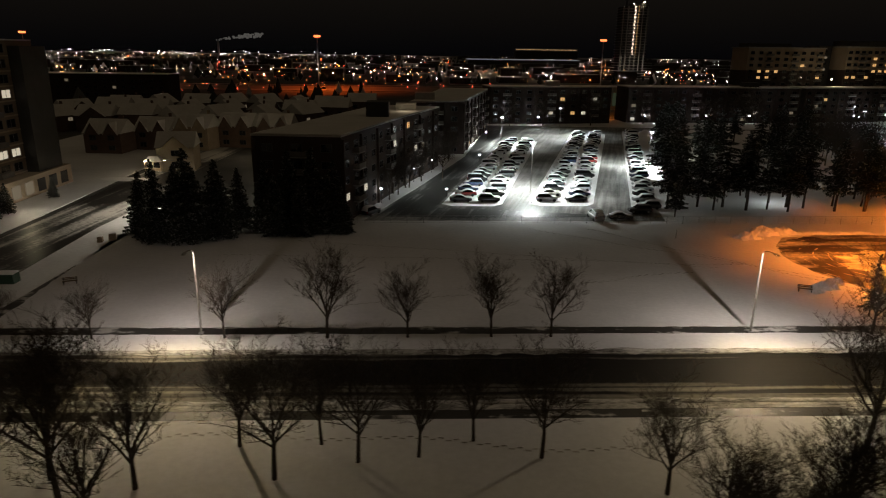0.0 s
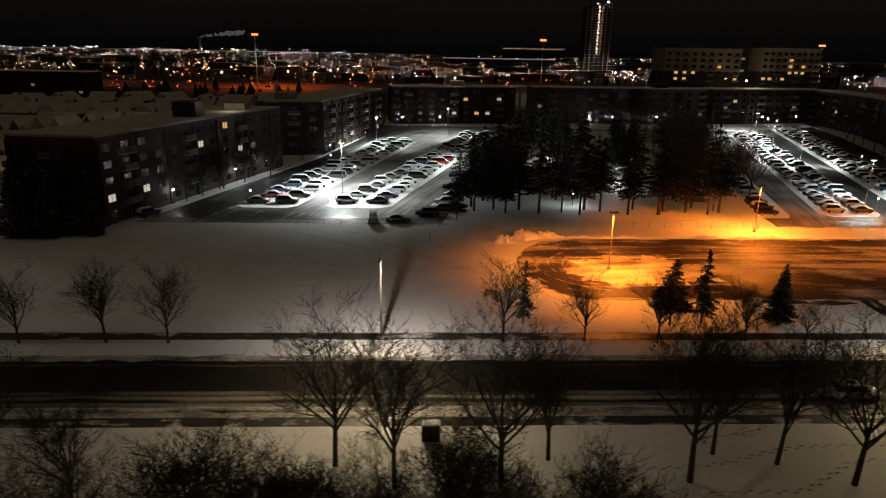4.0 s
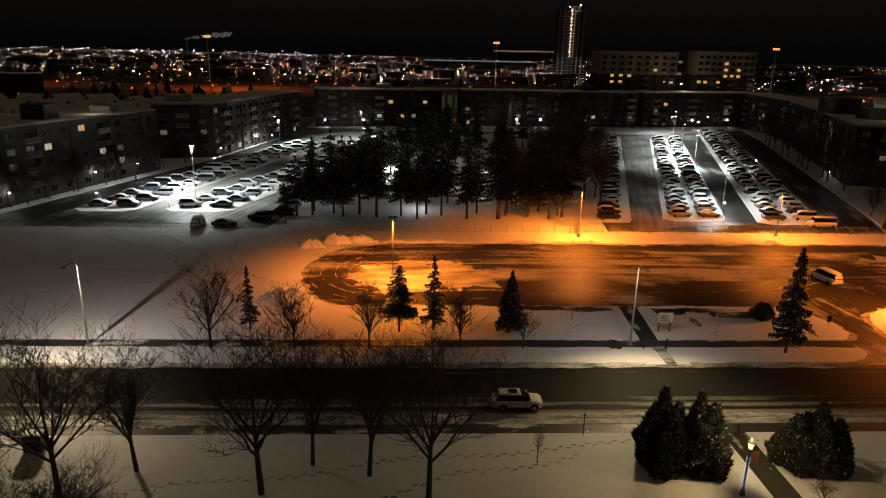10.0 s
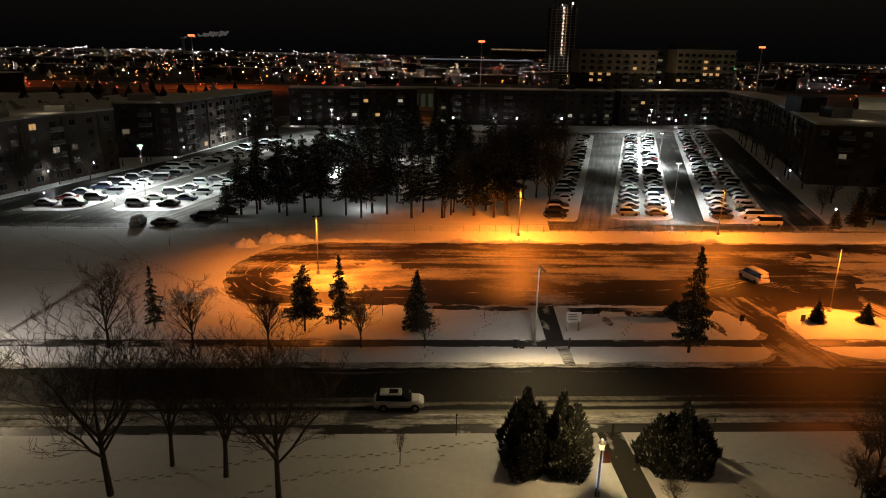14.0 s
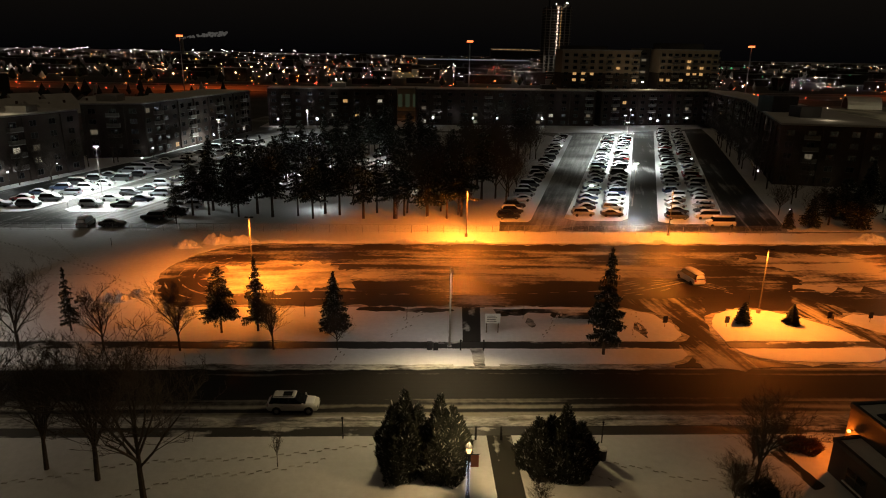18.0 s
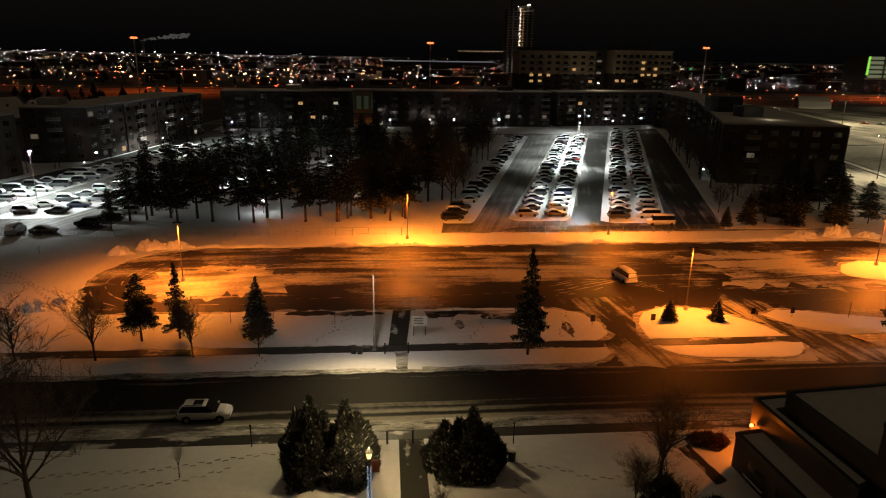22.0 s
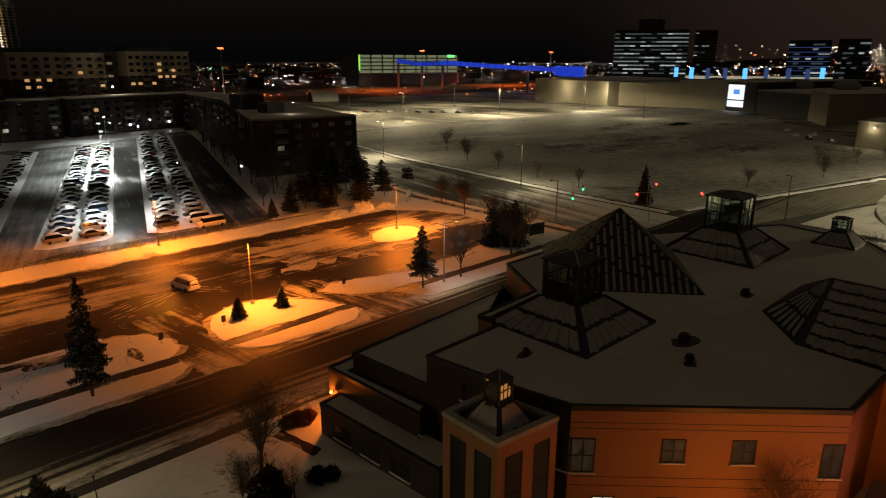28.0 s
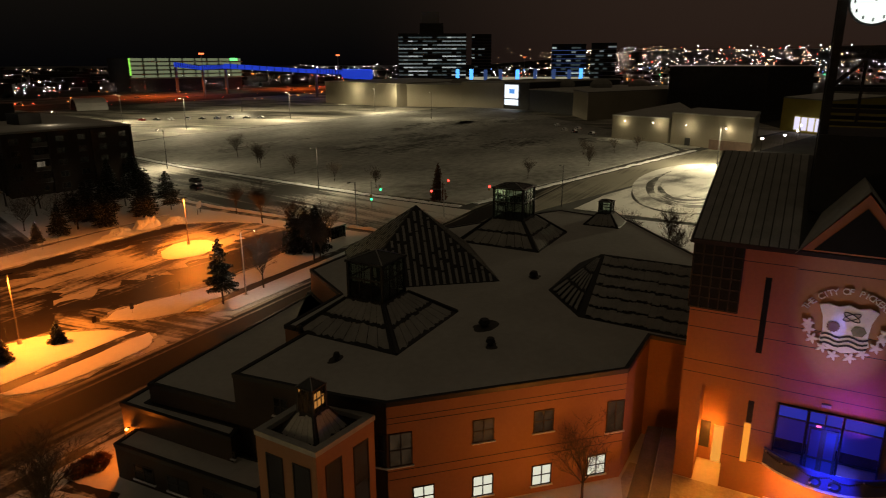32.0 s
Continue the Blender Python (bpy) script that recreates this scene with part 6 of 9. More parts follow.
def car(kind, colour, x, y, heading, snowy=True, group="cars in the apartment car park", label=None, z=-0.05):
    key = (kind, colour, snowy, group, label)
    m = pose(x, y, z, 0, 0, heading)
    if key in PROTO:
        return copy_thing(PROTO[key], m)
    p = car_meshes(kind)
    root = thing("car", m, label or ("parked %s %s %s" % (colour, KIND_WORD[kind], "under a cap of snow" if snowy else "cleared of snow")), "car", group)
    ck = "d_" + colour
    if ck not in p:
        p[ck] = (p["body"].data("body", PAINT[colour], True), p["roof"].data("roof", PAINT[colour]), p["mir"].data("mirror", PAINT[colour]))
    part("body", p[ck][0], None, root)
    part("cabin_glass", p["cabin"], None, root)
    part("roof", p[ck][1], None, root)
    if snowy:
        part("snow_cover", p["snow"], None, root, "cap of fresh snow")
    for wx in p["wx"]:
        for s in (-1, 1):
            w = part("wheel", p["tyre"], None, root)
            w.location = (wx, s * (p["W"] - 0.10), 0.335)
            if not snowy:
                part("rim", p["rim"], None, w)
    for s in (-1, 1):
        h = part("headlamp", p["hl"], None, root)
        h.location = (p["f"][0] + 0.02, s * p["f"][1] * 0.66, p["f"][3] - 0.16)
        t = part("tail_lamp", p["tl"], None, root)
        t.location = (p["r"][0] - 0.10, s * p["r"][1] * 0.8, p["r"][3] - 0.2)
        if not snowy:
            q = part("mirror", p[ck][2], None, root)
            q.location = (p["mx"][0], s * p["mx"][2], p["mx"][1])
    PROTO[key] = root
    return root


cr_ = random.Random(21)


def pick():
    kind = cr_.choices(("sedan", "suv", "van"), (5, 4, 1))[0]
    colour = cr_.choices(("black", "grey", "silver", "white", "red", "blue"), (5, 4, 4, 5, 1.2, 1))[0]
    return kind, colour


def car_row(x0, y0, x1, y1, off, gap=5.5, skip=0.06, face=0, clear=0.12):
    L = math.hypot(x1 - x0, y1 - y0)
    n = int(L / gap)
    for i in range(n):
        u = (i + 0.5) / n
        if cr_.random() < skip:
            continue
        k, c = pick()
        car(k, c, x0 + (x1 - x0) * u + off + cr_.uniform(-0.3, 0.3), y0 + (y1 - y0) * u + cr_.uniform(-0.25, 0.25), (180 if cr_.random() < 0.4 else 0) + face + cr_.uniform(-3, 3), cr_.random() > clear)


for (x0, y0, x1, y1, hw), gap in zip(STRIPS, (5.4, 5.4, 5.6, 5.6)):
    for off in (-3.1, 3.1):
        car_row(x0, y0 + 0.5, x1, y1, off, gap)
car_row(118.5, 141, 155, 266, -0.6, 5.6, 0.06)
car("suv", "black", 113.6, 127.6, 4, False)
car("suv", "black", 115.0, 132.2, 2, True)
car("suv", "black", 116.2, 137.0, 3, False)
car_row(47.3, 132, 85, 262, 0, 5.8, 0.08)
car("suv", "black", 43.8, 124.6, 180, False)
car("suv", "grey", 46.8, 128.2, 180, True)
car("van", "silver", 33.6, 119.3, 95, True, label="snow-covered minivan parked by the chain-link fence")
car("sedan", "black", 38.4, 119.3, 5, True, label="dark saloon car parked by the chain-link fence")
car("minibus", "white", 155, 122.6, 180, True, label="long passenger van under thick snow")
car("suv", "black", -9.0, 122.5, 60, True)
suv = car("crossover", "white", 83.6, 53.9, 0, False, "", "white sport utility car parked at the slushy kerb", -0.11)
for s_ in (-1, 1):
    part("roof_rail", Mesh().tube((0.1, s_ * 0.60, 1.69), (-1.6, s_ * 0.60, 1.69), 0.025, None, 6), METAL_DARK, suv)
    for x0, x1 in ((-0.2, -0.38), (-1.35, -1.2)):
        part("pillar", Mesh().add([(x0 - 0.04, s_ * 0.868, 1.0), (x0 + 0.04, s_ * 0.868, 1.0), (x1 + 0.03, s_ * 0.70, 1.61), (x1 - 0.03, s_ * 0.70, 1.61)], [(0, 1, 2, 3), (3, 2, 1, 0)]), METAL_DARK, suv)
    part("sill_trim", Mesh().box(-1.5, 1.3, s_ * 0.93 - 0.03, s_ * 0.93 + 0.03, 0.26, 0.42), METAL_DARK, suv)
    for wx in car_meshes("crossover")["wx"]:
        part("wheel_arch", Mesh().tube((wx, s_ * 0.94 - 0.02, 0.36), (wx, s_ * 0.94 + 0.02, 0.36), 0.43, None, 16), METAL_DARK, suv)
    for hx in (0.2, -0.9):
        part("door_handle", Mesh().box(hx - 0.1, hx + 0.1, s_ * 0.955 - 0.02, s_ * 0.955 + 0.02, 0.86, 0.89), METAL, suv)
part("sunroof", Mesh().box(-0.9, -0.05, -0.42, 0.42, 1.655, 1.672), CAR_GLASS, suv, "dark glass sunroof")
part("grille", Mesh().box(2.24, 2.33, -0.5, 0.5, 0.5, 0.72), METAL_DARK, suv)
part("hood_snow", Mesh().box(1.2, 2.0, -0.7, 0.7, 1.02, 1.05, 0, 0.08), SNOW_CLEAN, suv, "thin snow on the bonnet")
car("van", "white", 136.0, 90.2, 100, True, "", "snow-covered minivan alone in the sodium-lit car park", -0.09)
car("suv", "black", 219.5, 137, 75, False, "cars on the avenue", "dark car on the snowy avenue", -0.1)
car("sedan", "black", 227, 146, 75, False, "cars on the avenue", "dark car on the snowy avenue", -0.1)
for i in range(9):
    car(*pick(), 352 + i * 5.5, 330 + cr_.uniform(-1, 1) - i * 6, 90, True, "cars in the mall car park")
for i, (x, y) in enumerate(((402, 92), (409, 99), (418, 95), (396, 82), (430, 110))):
    car(*pick(), x, y, 40, True, "cars behind the mall")

# ---------- lamp posts ----------


def street_lamp(x, y, h=9.8, label="tall pale street lamp with a curved arm"):
    root = thing("street_lamp", pose(x, y, 0), label, "street lamp", "street lamps along the road")
    part("pole", Mesh().tube((0, 0, -0.1), (0, 0, h - 0.6), 0.13, 0.08, 10), POLE_PALE, root)
    arm = Mesh()
    pts = [(-0.02, -2.4 * (1 - math.cos(a)) , h - 0.6 + 0.75 * math.sin(a)) for a in [i * math.pi / 14 for i in range(8)]]
    for a, b in zip(pts, pts[1:]):
        arm.tube(a, b, 0.06, 0.055, 7)
    part("arm", arm, POLE_PALE, root)
    hd = part("lamp_head", Mesh().box(-0.17, 0.17, -3.05, -2.3, h + 0.08, h + 0.24, 0, 0.04), METAL, root)
    part("lens", Mesh().box(-0.12, 0.12, -2.95, -2.45, h + 0.05, h + 0.08), BULB_WARM, hd, "glowing lens")
    part("base_plate", Mesh().box(-0.25, 0.25, -0.25, 0.25, -0.02, 0.06), METAL, root)
    return root


def sodium_lamp(x, y, h=8.8, double=True):
    root = thing("lot_lamp", pose(x, y, 0), "slim post lamp with sodium heads in the car park", "lamp post", "sodium lamps of the car park")
    part("pole", Mesh().box(-0.07, 0.07, -0.07, 0.07, -0.1, h, 0, 0.02), POLE_BROWN, root)
    part("footing", Mesh().tube((0, 0, -0.1), (0, 0, 0.55), 0.28, 0.26, 10), CONCRETE, root)
    for s in (-1, 1):
        hd = part("lamp_head", Mesh().box(s * 0.1, s * 0.62, -0.2, 0.2, h - 0.14, h + 0.03), METAL_DARK, root) if s > 0 else part("lamp_head", Mesh().box(-0.62, -0.1, -0.2, 0.2, h - 0.14, h + 0.03), METAL_DARK, root)
        part("lens", Mesh().box(min(s * 0.15, s * 0.58), max(s * 0.15, s * 0.58), -0.16, 0.16, h - 0.145, h - 0.139), BULB_SODIUM, hd, "glowing sodium lens")
    return root


POLE_BROWN = surface("painted_brown_pole", (0.07, 0.06, 0.05), (0.11, 0.095, 0.08), 2.5, 0.7, 0, 0.1)
POLE_PALE = surface("pale_concrete_pole", (0.20, 0.19, 0.17), (0.30, 0.29, 0.26), 2.5, 0.7, 0, 0.1)
for x, y in STREET:
    street_lamp(x, y)
for x, y, turn in ((-45.5, 126, 90),):
    street_lamp(x, y, 9.4, "street lamp beside the side street").rotation_euler = (0, 0, radians(-turn))
for x, y, z in ((59, 299, 19.4), (207, 331.3, 19.2), (-67.2, 163.2, 3.2)):
    r = thing("flood_lamp", pose(x, y, 0), "bright warm lamp on a short mast", "lamp", "bright warm lamps")
    part("mast", Mesh().tube((0, 0, 0), (0, 0, z - 0.3), 0.07, None, 6), METAL_DARK, r)
    part("globe", Mesh().ball((0, 0, z), 0.4 if z > 10 else 0.2, 10, 6), BULB_WARM, r, "glowing globe")
for x, y in LOT_SODIUM + [(96.5, 335.0)]:
    sodium_lamp(x, y)
for x, y, h in COURT:
    root = thing("court_lamp", pose(x, y, 0), "tall white lamp on a slim post among parked cars", "lamp post", "white lamps of the apartment car park")
    part("pole", Mesh().tube((0, 0, -0.1), (0, 0, h), 0.09, 0.06, 8), POLE_PALE, root)
    hd = part("lamp_head", Mesh().box(-0.55, 0.55, -0.16, 0.16, h, h + 0.12), METAL_DARK, root)
    part("lens", Mesh().box(-0.5, 0.5, -0.13, 0.13, h - 0.05, h), BULB_WHITE, hd, "glowing white lens")
for x, y, h in GLOBES:
    root = thing("globe_lamp", pose(x, y, 0), "low globe lamp glowing white on a short post", "lamp post", "globe lamps round the flats")
    part("pole", Mesh().tube((0, 0, -0.1), (0, 0, h - 0.25), 0.06, 0.05, 8), METAL_DARK, root)
    part("globe", Mesh().ball((0, 0, h), 0.17 if y < 270 else 0.34, 10, 6), BULB_WHITE, root, "glowing white globe")
# park lantern wound with fairy lights
lx, ly = PARK_LANTERN
pl = thing("park_lantern", pose(lx, ly, 0), "black park lantern wound with fairy lights and a banner", "lamp post")
part("pole", Mesh().tube((0, 0, -0.1), (0, 0, 4.1), 0.10, 0.07, 10), METAL_DARK, pl)
part("base", Mesh().tube((0, 0, -0.1), (0, 0, 0.7), 0.22, 0.14, 10), METAL_DARK, pl)
part("lantern", Mesh().tube((0, 0, 4.1), (0, 0, 4.6), 0.14, 0.24, 8), glow("lantern_glass_glow", (1.0, 0.6, 0.2), 3.0), pl, "glowing lantern glass")
part("cap", Mesh().tube((0, 0, 4.6), (0, 0, 5.0), 0.32, 0.04, 8), METAL_DARK, pl)
part("banner", Mesh().box(0.15, 0.75, -0.02, 0.02, 2.9, 3.9), plain("banner_cloth", (0.45, 0.18, 0.12), 0.8), pl, "small hanging banner")
part("banner_arm", Mesh().box(0.0, 0.8, -0.025, 0.025, 3.92, 3.97), METAL_DARK, pl)
fl = Mesh()
for i in range(90):
    a, z = i * 1.1, 0.5 + i * 2.9 / 90
    fl.ball((0.14 * math.cos(a), 0.14 * math.sin(a), z), 0.022, 4, 3)
part("fairy_light_string", fl, glow("fairy_light", (0.6, 0.75, 1.0), 2.2), pl, "spiral of bluish fairy lights")

# ---------- evergreens of the park ----------


def cedar_meshes(seed, lobes, mats=CEDAR):
    """Dense evergreen of leaf sprays over a solid core, dark for the shade inside. lobes: x, y, z centre, radius,
    height.
    """
    r = random.Random(seed)
    core, leaf = Mesh(), Mesh()
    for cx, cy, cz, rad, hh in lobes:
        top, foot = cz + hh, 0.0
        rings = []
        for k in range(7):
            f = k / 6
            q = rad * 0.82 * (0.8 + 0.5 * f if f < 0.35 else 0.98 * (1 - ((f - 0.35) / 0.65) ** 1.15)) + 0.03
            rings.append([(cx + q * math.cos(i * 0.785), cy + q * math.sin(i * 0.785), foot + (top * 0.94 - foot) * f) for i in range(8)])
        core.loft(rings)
        for _ in range(int(2600 * rad * top / 2.6)):
            a, f = r.uniform(0, 6.283), r.random() ** 0.9
            bulge = 1 + 0.4 * noise.noise(Vector((math.cos(a) * 2.2 + cx, math.sin(a) * 2.2 + cy, f * 4)))
            q = rad * (0.85 + 0.5 * f if f < 0.35 else 1.02 * (1 - ((f - 0.35) / 0.65) ** 1.15)) * bulge * r.uniform(0.85, 1.06)
            p = Vector((cx + q * math.cos(a), cy + q * math.sin(a), foot + (top - foot) * f))
            out = Vector((math.cos(a) * 0.7, math.sin(a) * 0.7, 0.55)).normalized()
            s = r.uniform(0.05, 0.14) * (1.6 if r.random() < 0.12 else 1)
            t = (Matrix.Rotation(r.uniform(0, 6.28), 3, out) @ out.orthogonal().normalized())
            b = out.cross(t)
            leaf.add([p - t * s * 0.5, p + t * s * 0.5, p + out * s * 2.0 + b * s * 0.4 + Vector((0, 0, s * 0.9)), p + out * s * 0.6 - b * s * 0.6], [(0, 1, 2), (0, 3, 1)])
    return core.data("shade_core", DARK), leaf.data("foliage", mats)


def evergreen(x, y, lobes, seed, label, mats=CEDAR):
    root = thing("evergreen_shrub", pose(x, y, 0), label, "shrub", "evergreens by the park path")
    c, l = cedar_meshes(seed, lobes, mats)
    part("shade_core", c, None, root)
    part("foliage", l, None, root)


evergreen(95.6, 44.6, [(-2.4, 0.2, 2.6, 1.25, 2.9), (-1.3, -0.5, 2.2, 1.3, 2.7), (-1.5, 0.9, 3.1, 1.15, 3.2), (-0.4, 0.6, 2.6, 1.1, 2.6), (1.3, 0.4, 3.0, 1.2, 3.1), (2.3, -0.2, 2.6, 1.3, 2.8), (2.9, 0.5, 2.1, 1.0, 2.2), (1.0, -1.2, 1.9, 1.25, 2.1), (2.0, -1.5, 1.5, 1.2, 1.7), (-2.0, -1.4, 1.6, 1.2, 1.8)], 3, "twin-peaked dark evergreen clump dusted with snow")
evergreen(106.4, 44.6, [(-1.6, -0.1, 2.1, 1.25, 2.3), (-0.4, 0.5, 2.0, 1.2, 2.2), (0.7, 0.3, 2.7, 1.2, 2.6), (1.8, -0.3, 2.0, 1.2, 2.1), (0.0, -1.3, 1.7, 1.3, 1.8), (-2.3, 0.2, 1.5, 1.0, 1.6), (1.2, -1.4, 1.5, 1.2, 1.6), (-1.3, -1.2, 1.5, 1.2, 1.6), (2.5, 0.2, 1.4, 0.9, 1.5)], 5, "round dark evergreen clump beside the path")
evergreen(118.2, 75.2, [(0, 0, 0.9, 1.1, 1.2), (0.9, 0.3, 0.8, 0.8, 1.0)], 9, "low dark shrub capped with snow")
for x_, y_, h_ in ((121.0, 39.5, 3.6), (119.9, 40.6, 2.6), (122.0, 37.6, 3.0)):
    place_bare(x_, y_, h_, 3, "tangled leafless shrub by the town hall", "leafless shrubs by the town hall", "bare_shrub", 1.2)
evergreen(128.0, 46.9, [(0, 0, 0.4, 0.8, 0.7), (1.0, -0.2, 0.35, 0.7, 0.6), (-1.0, 0.1, 0.3, 0.7, 0.6), (0.4, -0.6, 0.25, 0.6, 0.5)], 15, "low clipped shrub by the low wing", RUSSET)
evergreen(120.6, 39.6, [(0, 0, 0.9, 1.1, 1.2), (0.9, 0.7, 0.7, 0.9, 0.9), (-0.7, -0.9, 0.6, 0.9, 0.8), (0.6, -1.2, 0.5, 0.8, 0.7)], 25, "dark evergreen shrub under the leafless tree")
evergreen(124.6, 38.4, [(0, 0, 0.4, 0.8, 0.6), (0.9, -0.5, 0.35, 0.7, 0.5)], 27, "low dark shrub beside the trodden path")
place_bare(121.7, 42.1, 7.0, 1, "spreading leafless tree by the town hall", "", "park_tree", 1.2)
setting("side_path", sheet(frayed([(125.2, 46.4), (126.3, 46.9), (127.2, 41.9), (126.2, 41.4)], 0.15, 0, 9.0, 0.3), 0.012, 0.05), WALK_BARE, "dark trodden path beside the low wing", "path")
for x_, y_, h_ in ((123.3, 45.6, 2.2), (122.6, 44.4, 2.6), (119.6, 41.4, 3.0), (118.8, 39.6, 2.6)):
    place_bare(x_, y_, h_, 1, "tangled leafless shrub by the town hall", "leafless shrubs by the town hall", "bare_shrub", 1.3)
place_bare(104.2, 39.0, 2.6, 0, "small leafless bush by the path", "", "bush")
place_bare(83.9, 44.9, 2.9, 3, "thin young tree on the park lawn", "", "sapling", 0.7)
place_bare(143.6, 10.0, 6.0, 0, "small leafless tree before the office windows", "", "courtyard_tree")
place_bare(160, 2.0, 5.0, 1, "leafless tree behind the hall", "", "courtyard_tree")
for x, y in ((202, 20), (206, 14), (210, 22), (214, 10), (205, 6), (219, 17), (224, 8), (212, 2)):
    place_bare(x, y, 7, 1, "leafless tree on the snow behind the town hall", "trees behind the town hall", "yard_tree")

# ---------- fence, benches, bins, signs ----------
fence = thing("chain_link_fence", pose(0, 115.6, 0), "chain-link fence along the car park's edge", "fence")
pst = Mesh().tube((0, 0, -0.1), (0, 0, 1.45), 0.035, 0.035, 6).data("post", METAL)
for i in range(62):
    p = part("post", pst, None, fence)
    p.location = (-14 + i * 3.0, 0.02 * (i * 0.35), 0)
fm = Mesh()
for z in (1.42, 0.75, 0.1):
    fm.tube((-14, 0, z), (169, 1.28, z), 0.018 if z > 1 else 0.008, None, 5)
part("rail", fm, METAL, fence)
wm = Mesh()
for i in range(610):
    x = -14 + i * 0.3
    y = 0.007 * (x + 14)
    wm.add([(x - 0.004, y, 0.1), (x + 0.004, y, 0.1), (x + 0.304, y, 1.4), (x + 0.296, y, 1.4)], [(0, 1, 2, 3)])
    wm.add([(x + 0.296, y, 0.1), (x + 0.304, y, 0.1), (x + 0.004, y, 1.4), (x - 0.004, y, 1.4)], [(0, 1, 2, 3)])
part("wire_mesh", wm, METAL, fence)


def bench(x, y, turn, label):
    r = thing("bench", pose(x, y, 0, 0, 0, turn), label, "bench")
    for k in range(3):
        part("seat_slat", Mesh().box(-0.9, 0.9, -0.25 + k * 0.17, -0.11 + k * 0.17, 0.43, 0.47), WOOD, r)
    for k in range(2):
        part("back_slat", Mesh().box(-0.9, 0.9, 0.27, 0.31, 0.58 + k * 0.18, 0.70 + k * 0.18), WOOD, r)
    for x in (-0.75, 0.75):
        part("leg", Mesh().box(x - 0.04, x + 0.04, -0.25, 0.31, 0.0, 0.43).box(x - 0.04, x + 0.04, 0.24, 0.3, 0.43, 0.9), METAL_DARK, r)


bench(-45.8, 83, 20, "dark park bench in the snow by the pavement")
bench(51.5, 80, -20, "dark park bench in the snowy field")


def box_thing(name, x, y, w, d, h, mat, label, cat, cap=True, turn=0):
    r = thing(name, pose(x, y, 0, 0, 0, turn), label, cat)
    part("body", Mesh().box(-w / 2, w / 2, -d / 2, d / 2, -0.05, h, 0, 0.02), mat, r)
    part("door", Mesh().box(-w * 0.42, w * 0.42, -d / 2 - 0.02, -d / 2 + 0.01, 0.1, h * 0.85), mat, r)
    if cap:
        part("snow_cap", Mesh().box(-w / 2 - 0.02, w / 2 + 0.02, -d / 2 - 0.02, d / 2 + 0.02, h, h + 0.12, 0, 0.06), SNOW_CLEAN, r, "cap of snow")
    return r


STONE = surface("weathered_stone_block", (0.22, 0.17, 0.12), (0.36, 0.29, 0.21), 1.5, 0.85, 0, 0.4)
for x_, y_, w_, h_ in ((-51.0, 103.0, 0.8, 0.9), (-49.5, 104.1, 1.0, 1.1)):
    sbk = thing("stone_block", pose(x_, y_, 0, 0, 0, 12), "rough stone entrance block capped with snow", "stone block", "stone blocks by the side street")
    part("block", Mesh().box(-w_ / 2, w_ / 2, -0.5, 0.5, -0.1, h_, 0, 0.06), STONE, sbk)
    part("snow_cap", Mesh().box(-w_ / 2 + 0.05, w_ / 2 - 0.05, -0.45, 0.45, h_, h_ + 0.1, 0, 0.05), SNOW_CLEAN, sbk, "cap of snow")
GREEN_PAINT = plain("green_enamel", (0.03, 0.07, 0.045), 0.5)
box_thing("utility_cabinet", -54.2, 83.7, 2.4, 1.6, 1.3, GREEN_PAINT, "green utility cabinet capped with snow", "cabinet")
box_thing("utility_cabinet", 42.9, 47.2, 1.5, 0.9, 1.5, METAL_DARK, "dark utility cabinet on the park lawn", "cabinet")
box_thing("newspaper_box", 96.5, 66.6, 0.55, 0.5, 1.1, METAL_DARK, "dark newspaper box beside the street lamp", "box")
box_thing("newspaper_box", 97.2, 66.5, 0.55, 0.5, 1.0, METAL_DARK, "dark newspaper box beside the street lamp", "box")
for x, y in ((109.1, 45.8), (110.5, 45.6)):
    r = thing("litter_bin", pose(x, y, 0), "round dark litter bin in the snow", "bin", "litter bins by the evergreens")
    part("drum", Mesh().tube((0, 0, 0), (0, 0, 0.95), 0.32, 0.34, 12), METAL_DARK, r)
    part("lid", Mesh().tube((0, 0, 0.95), (0, 0, 1.1), 0.36, 0.30, 12), SNOW_CLEAN, r, "snowy lid")
for x, y in ((100.0, 66.3), (102.6, 66.3), (100.2, 48.6), (102.4, 48.6), (111.1, 48.0), (88.7, 48.9)):
    r = thing("bollard", pose(x, y, 0), "dark bollard beside the path", "bollard", "bollards along the path")
    part("shaft", Mesh().tube((0, 0, -0.1), (0, 0, 1.2 if x < 105 and x > 90 else 2.0), 0.09 if x < 105 and x > 90 else 0.05, None, 8), METAL_DARK, r)
    part("cap", Mesh().ball((0, 0, 1.2 if x < 105 and x > 90 else 2.0), 0.11, 8, 5), METAL_DARK, r)
sb = thing("notice_sign", pose(104.1, 71.1, 0), "white notice board on two posts in the snow", "sign")
for x in (-0.7, 0.7):
    part("post", Mesh().box(x - 0.06, x + 0.06, -0.06, 0.06, -0.1, 2.4), WOOD, sb)
part("panel", Mesh().box(-0.9, 0.9, -0.1, -0.04, 1.3, 2.5), plain("sign_white", (0.6, 0.6, 0.58), 0.6), sb)
for k in range(4):
    part("text_bar", Mesh().box(-0.7, 0.5 - 0.15 * (k % 2), -0.106, -0.1, 1.5 + k * 0.22, 1.58 + k * 0.22), METAL_DARK, sb, "dark bar of illegible text")
wb = thing("notice_board", pose(199.4, 113.6, 0, 0, 0, 30), "pale board on two posts facing the avenue", "sign")
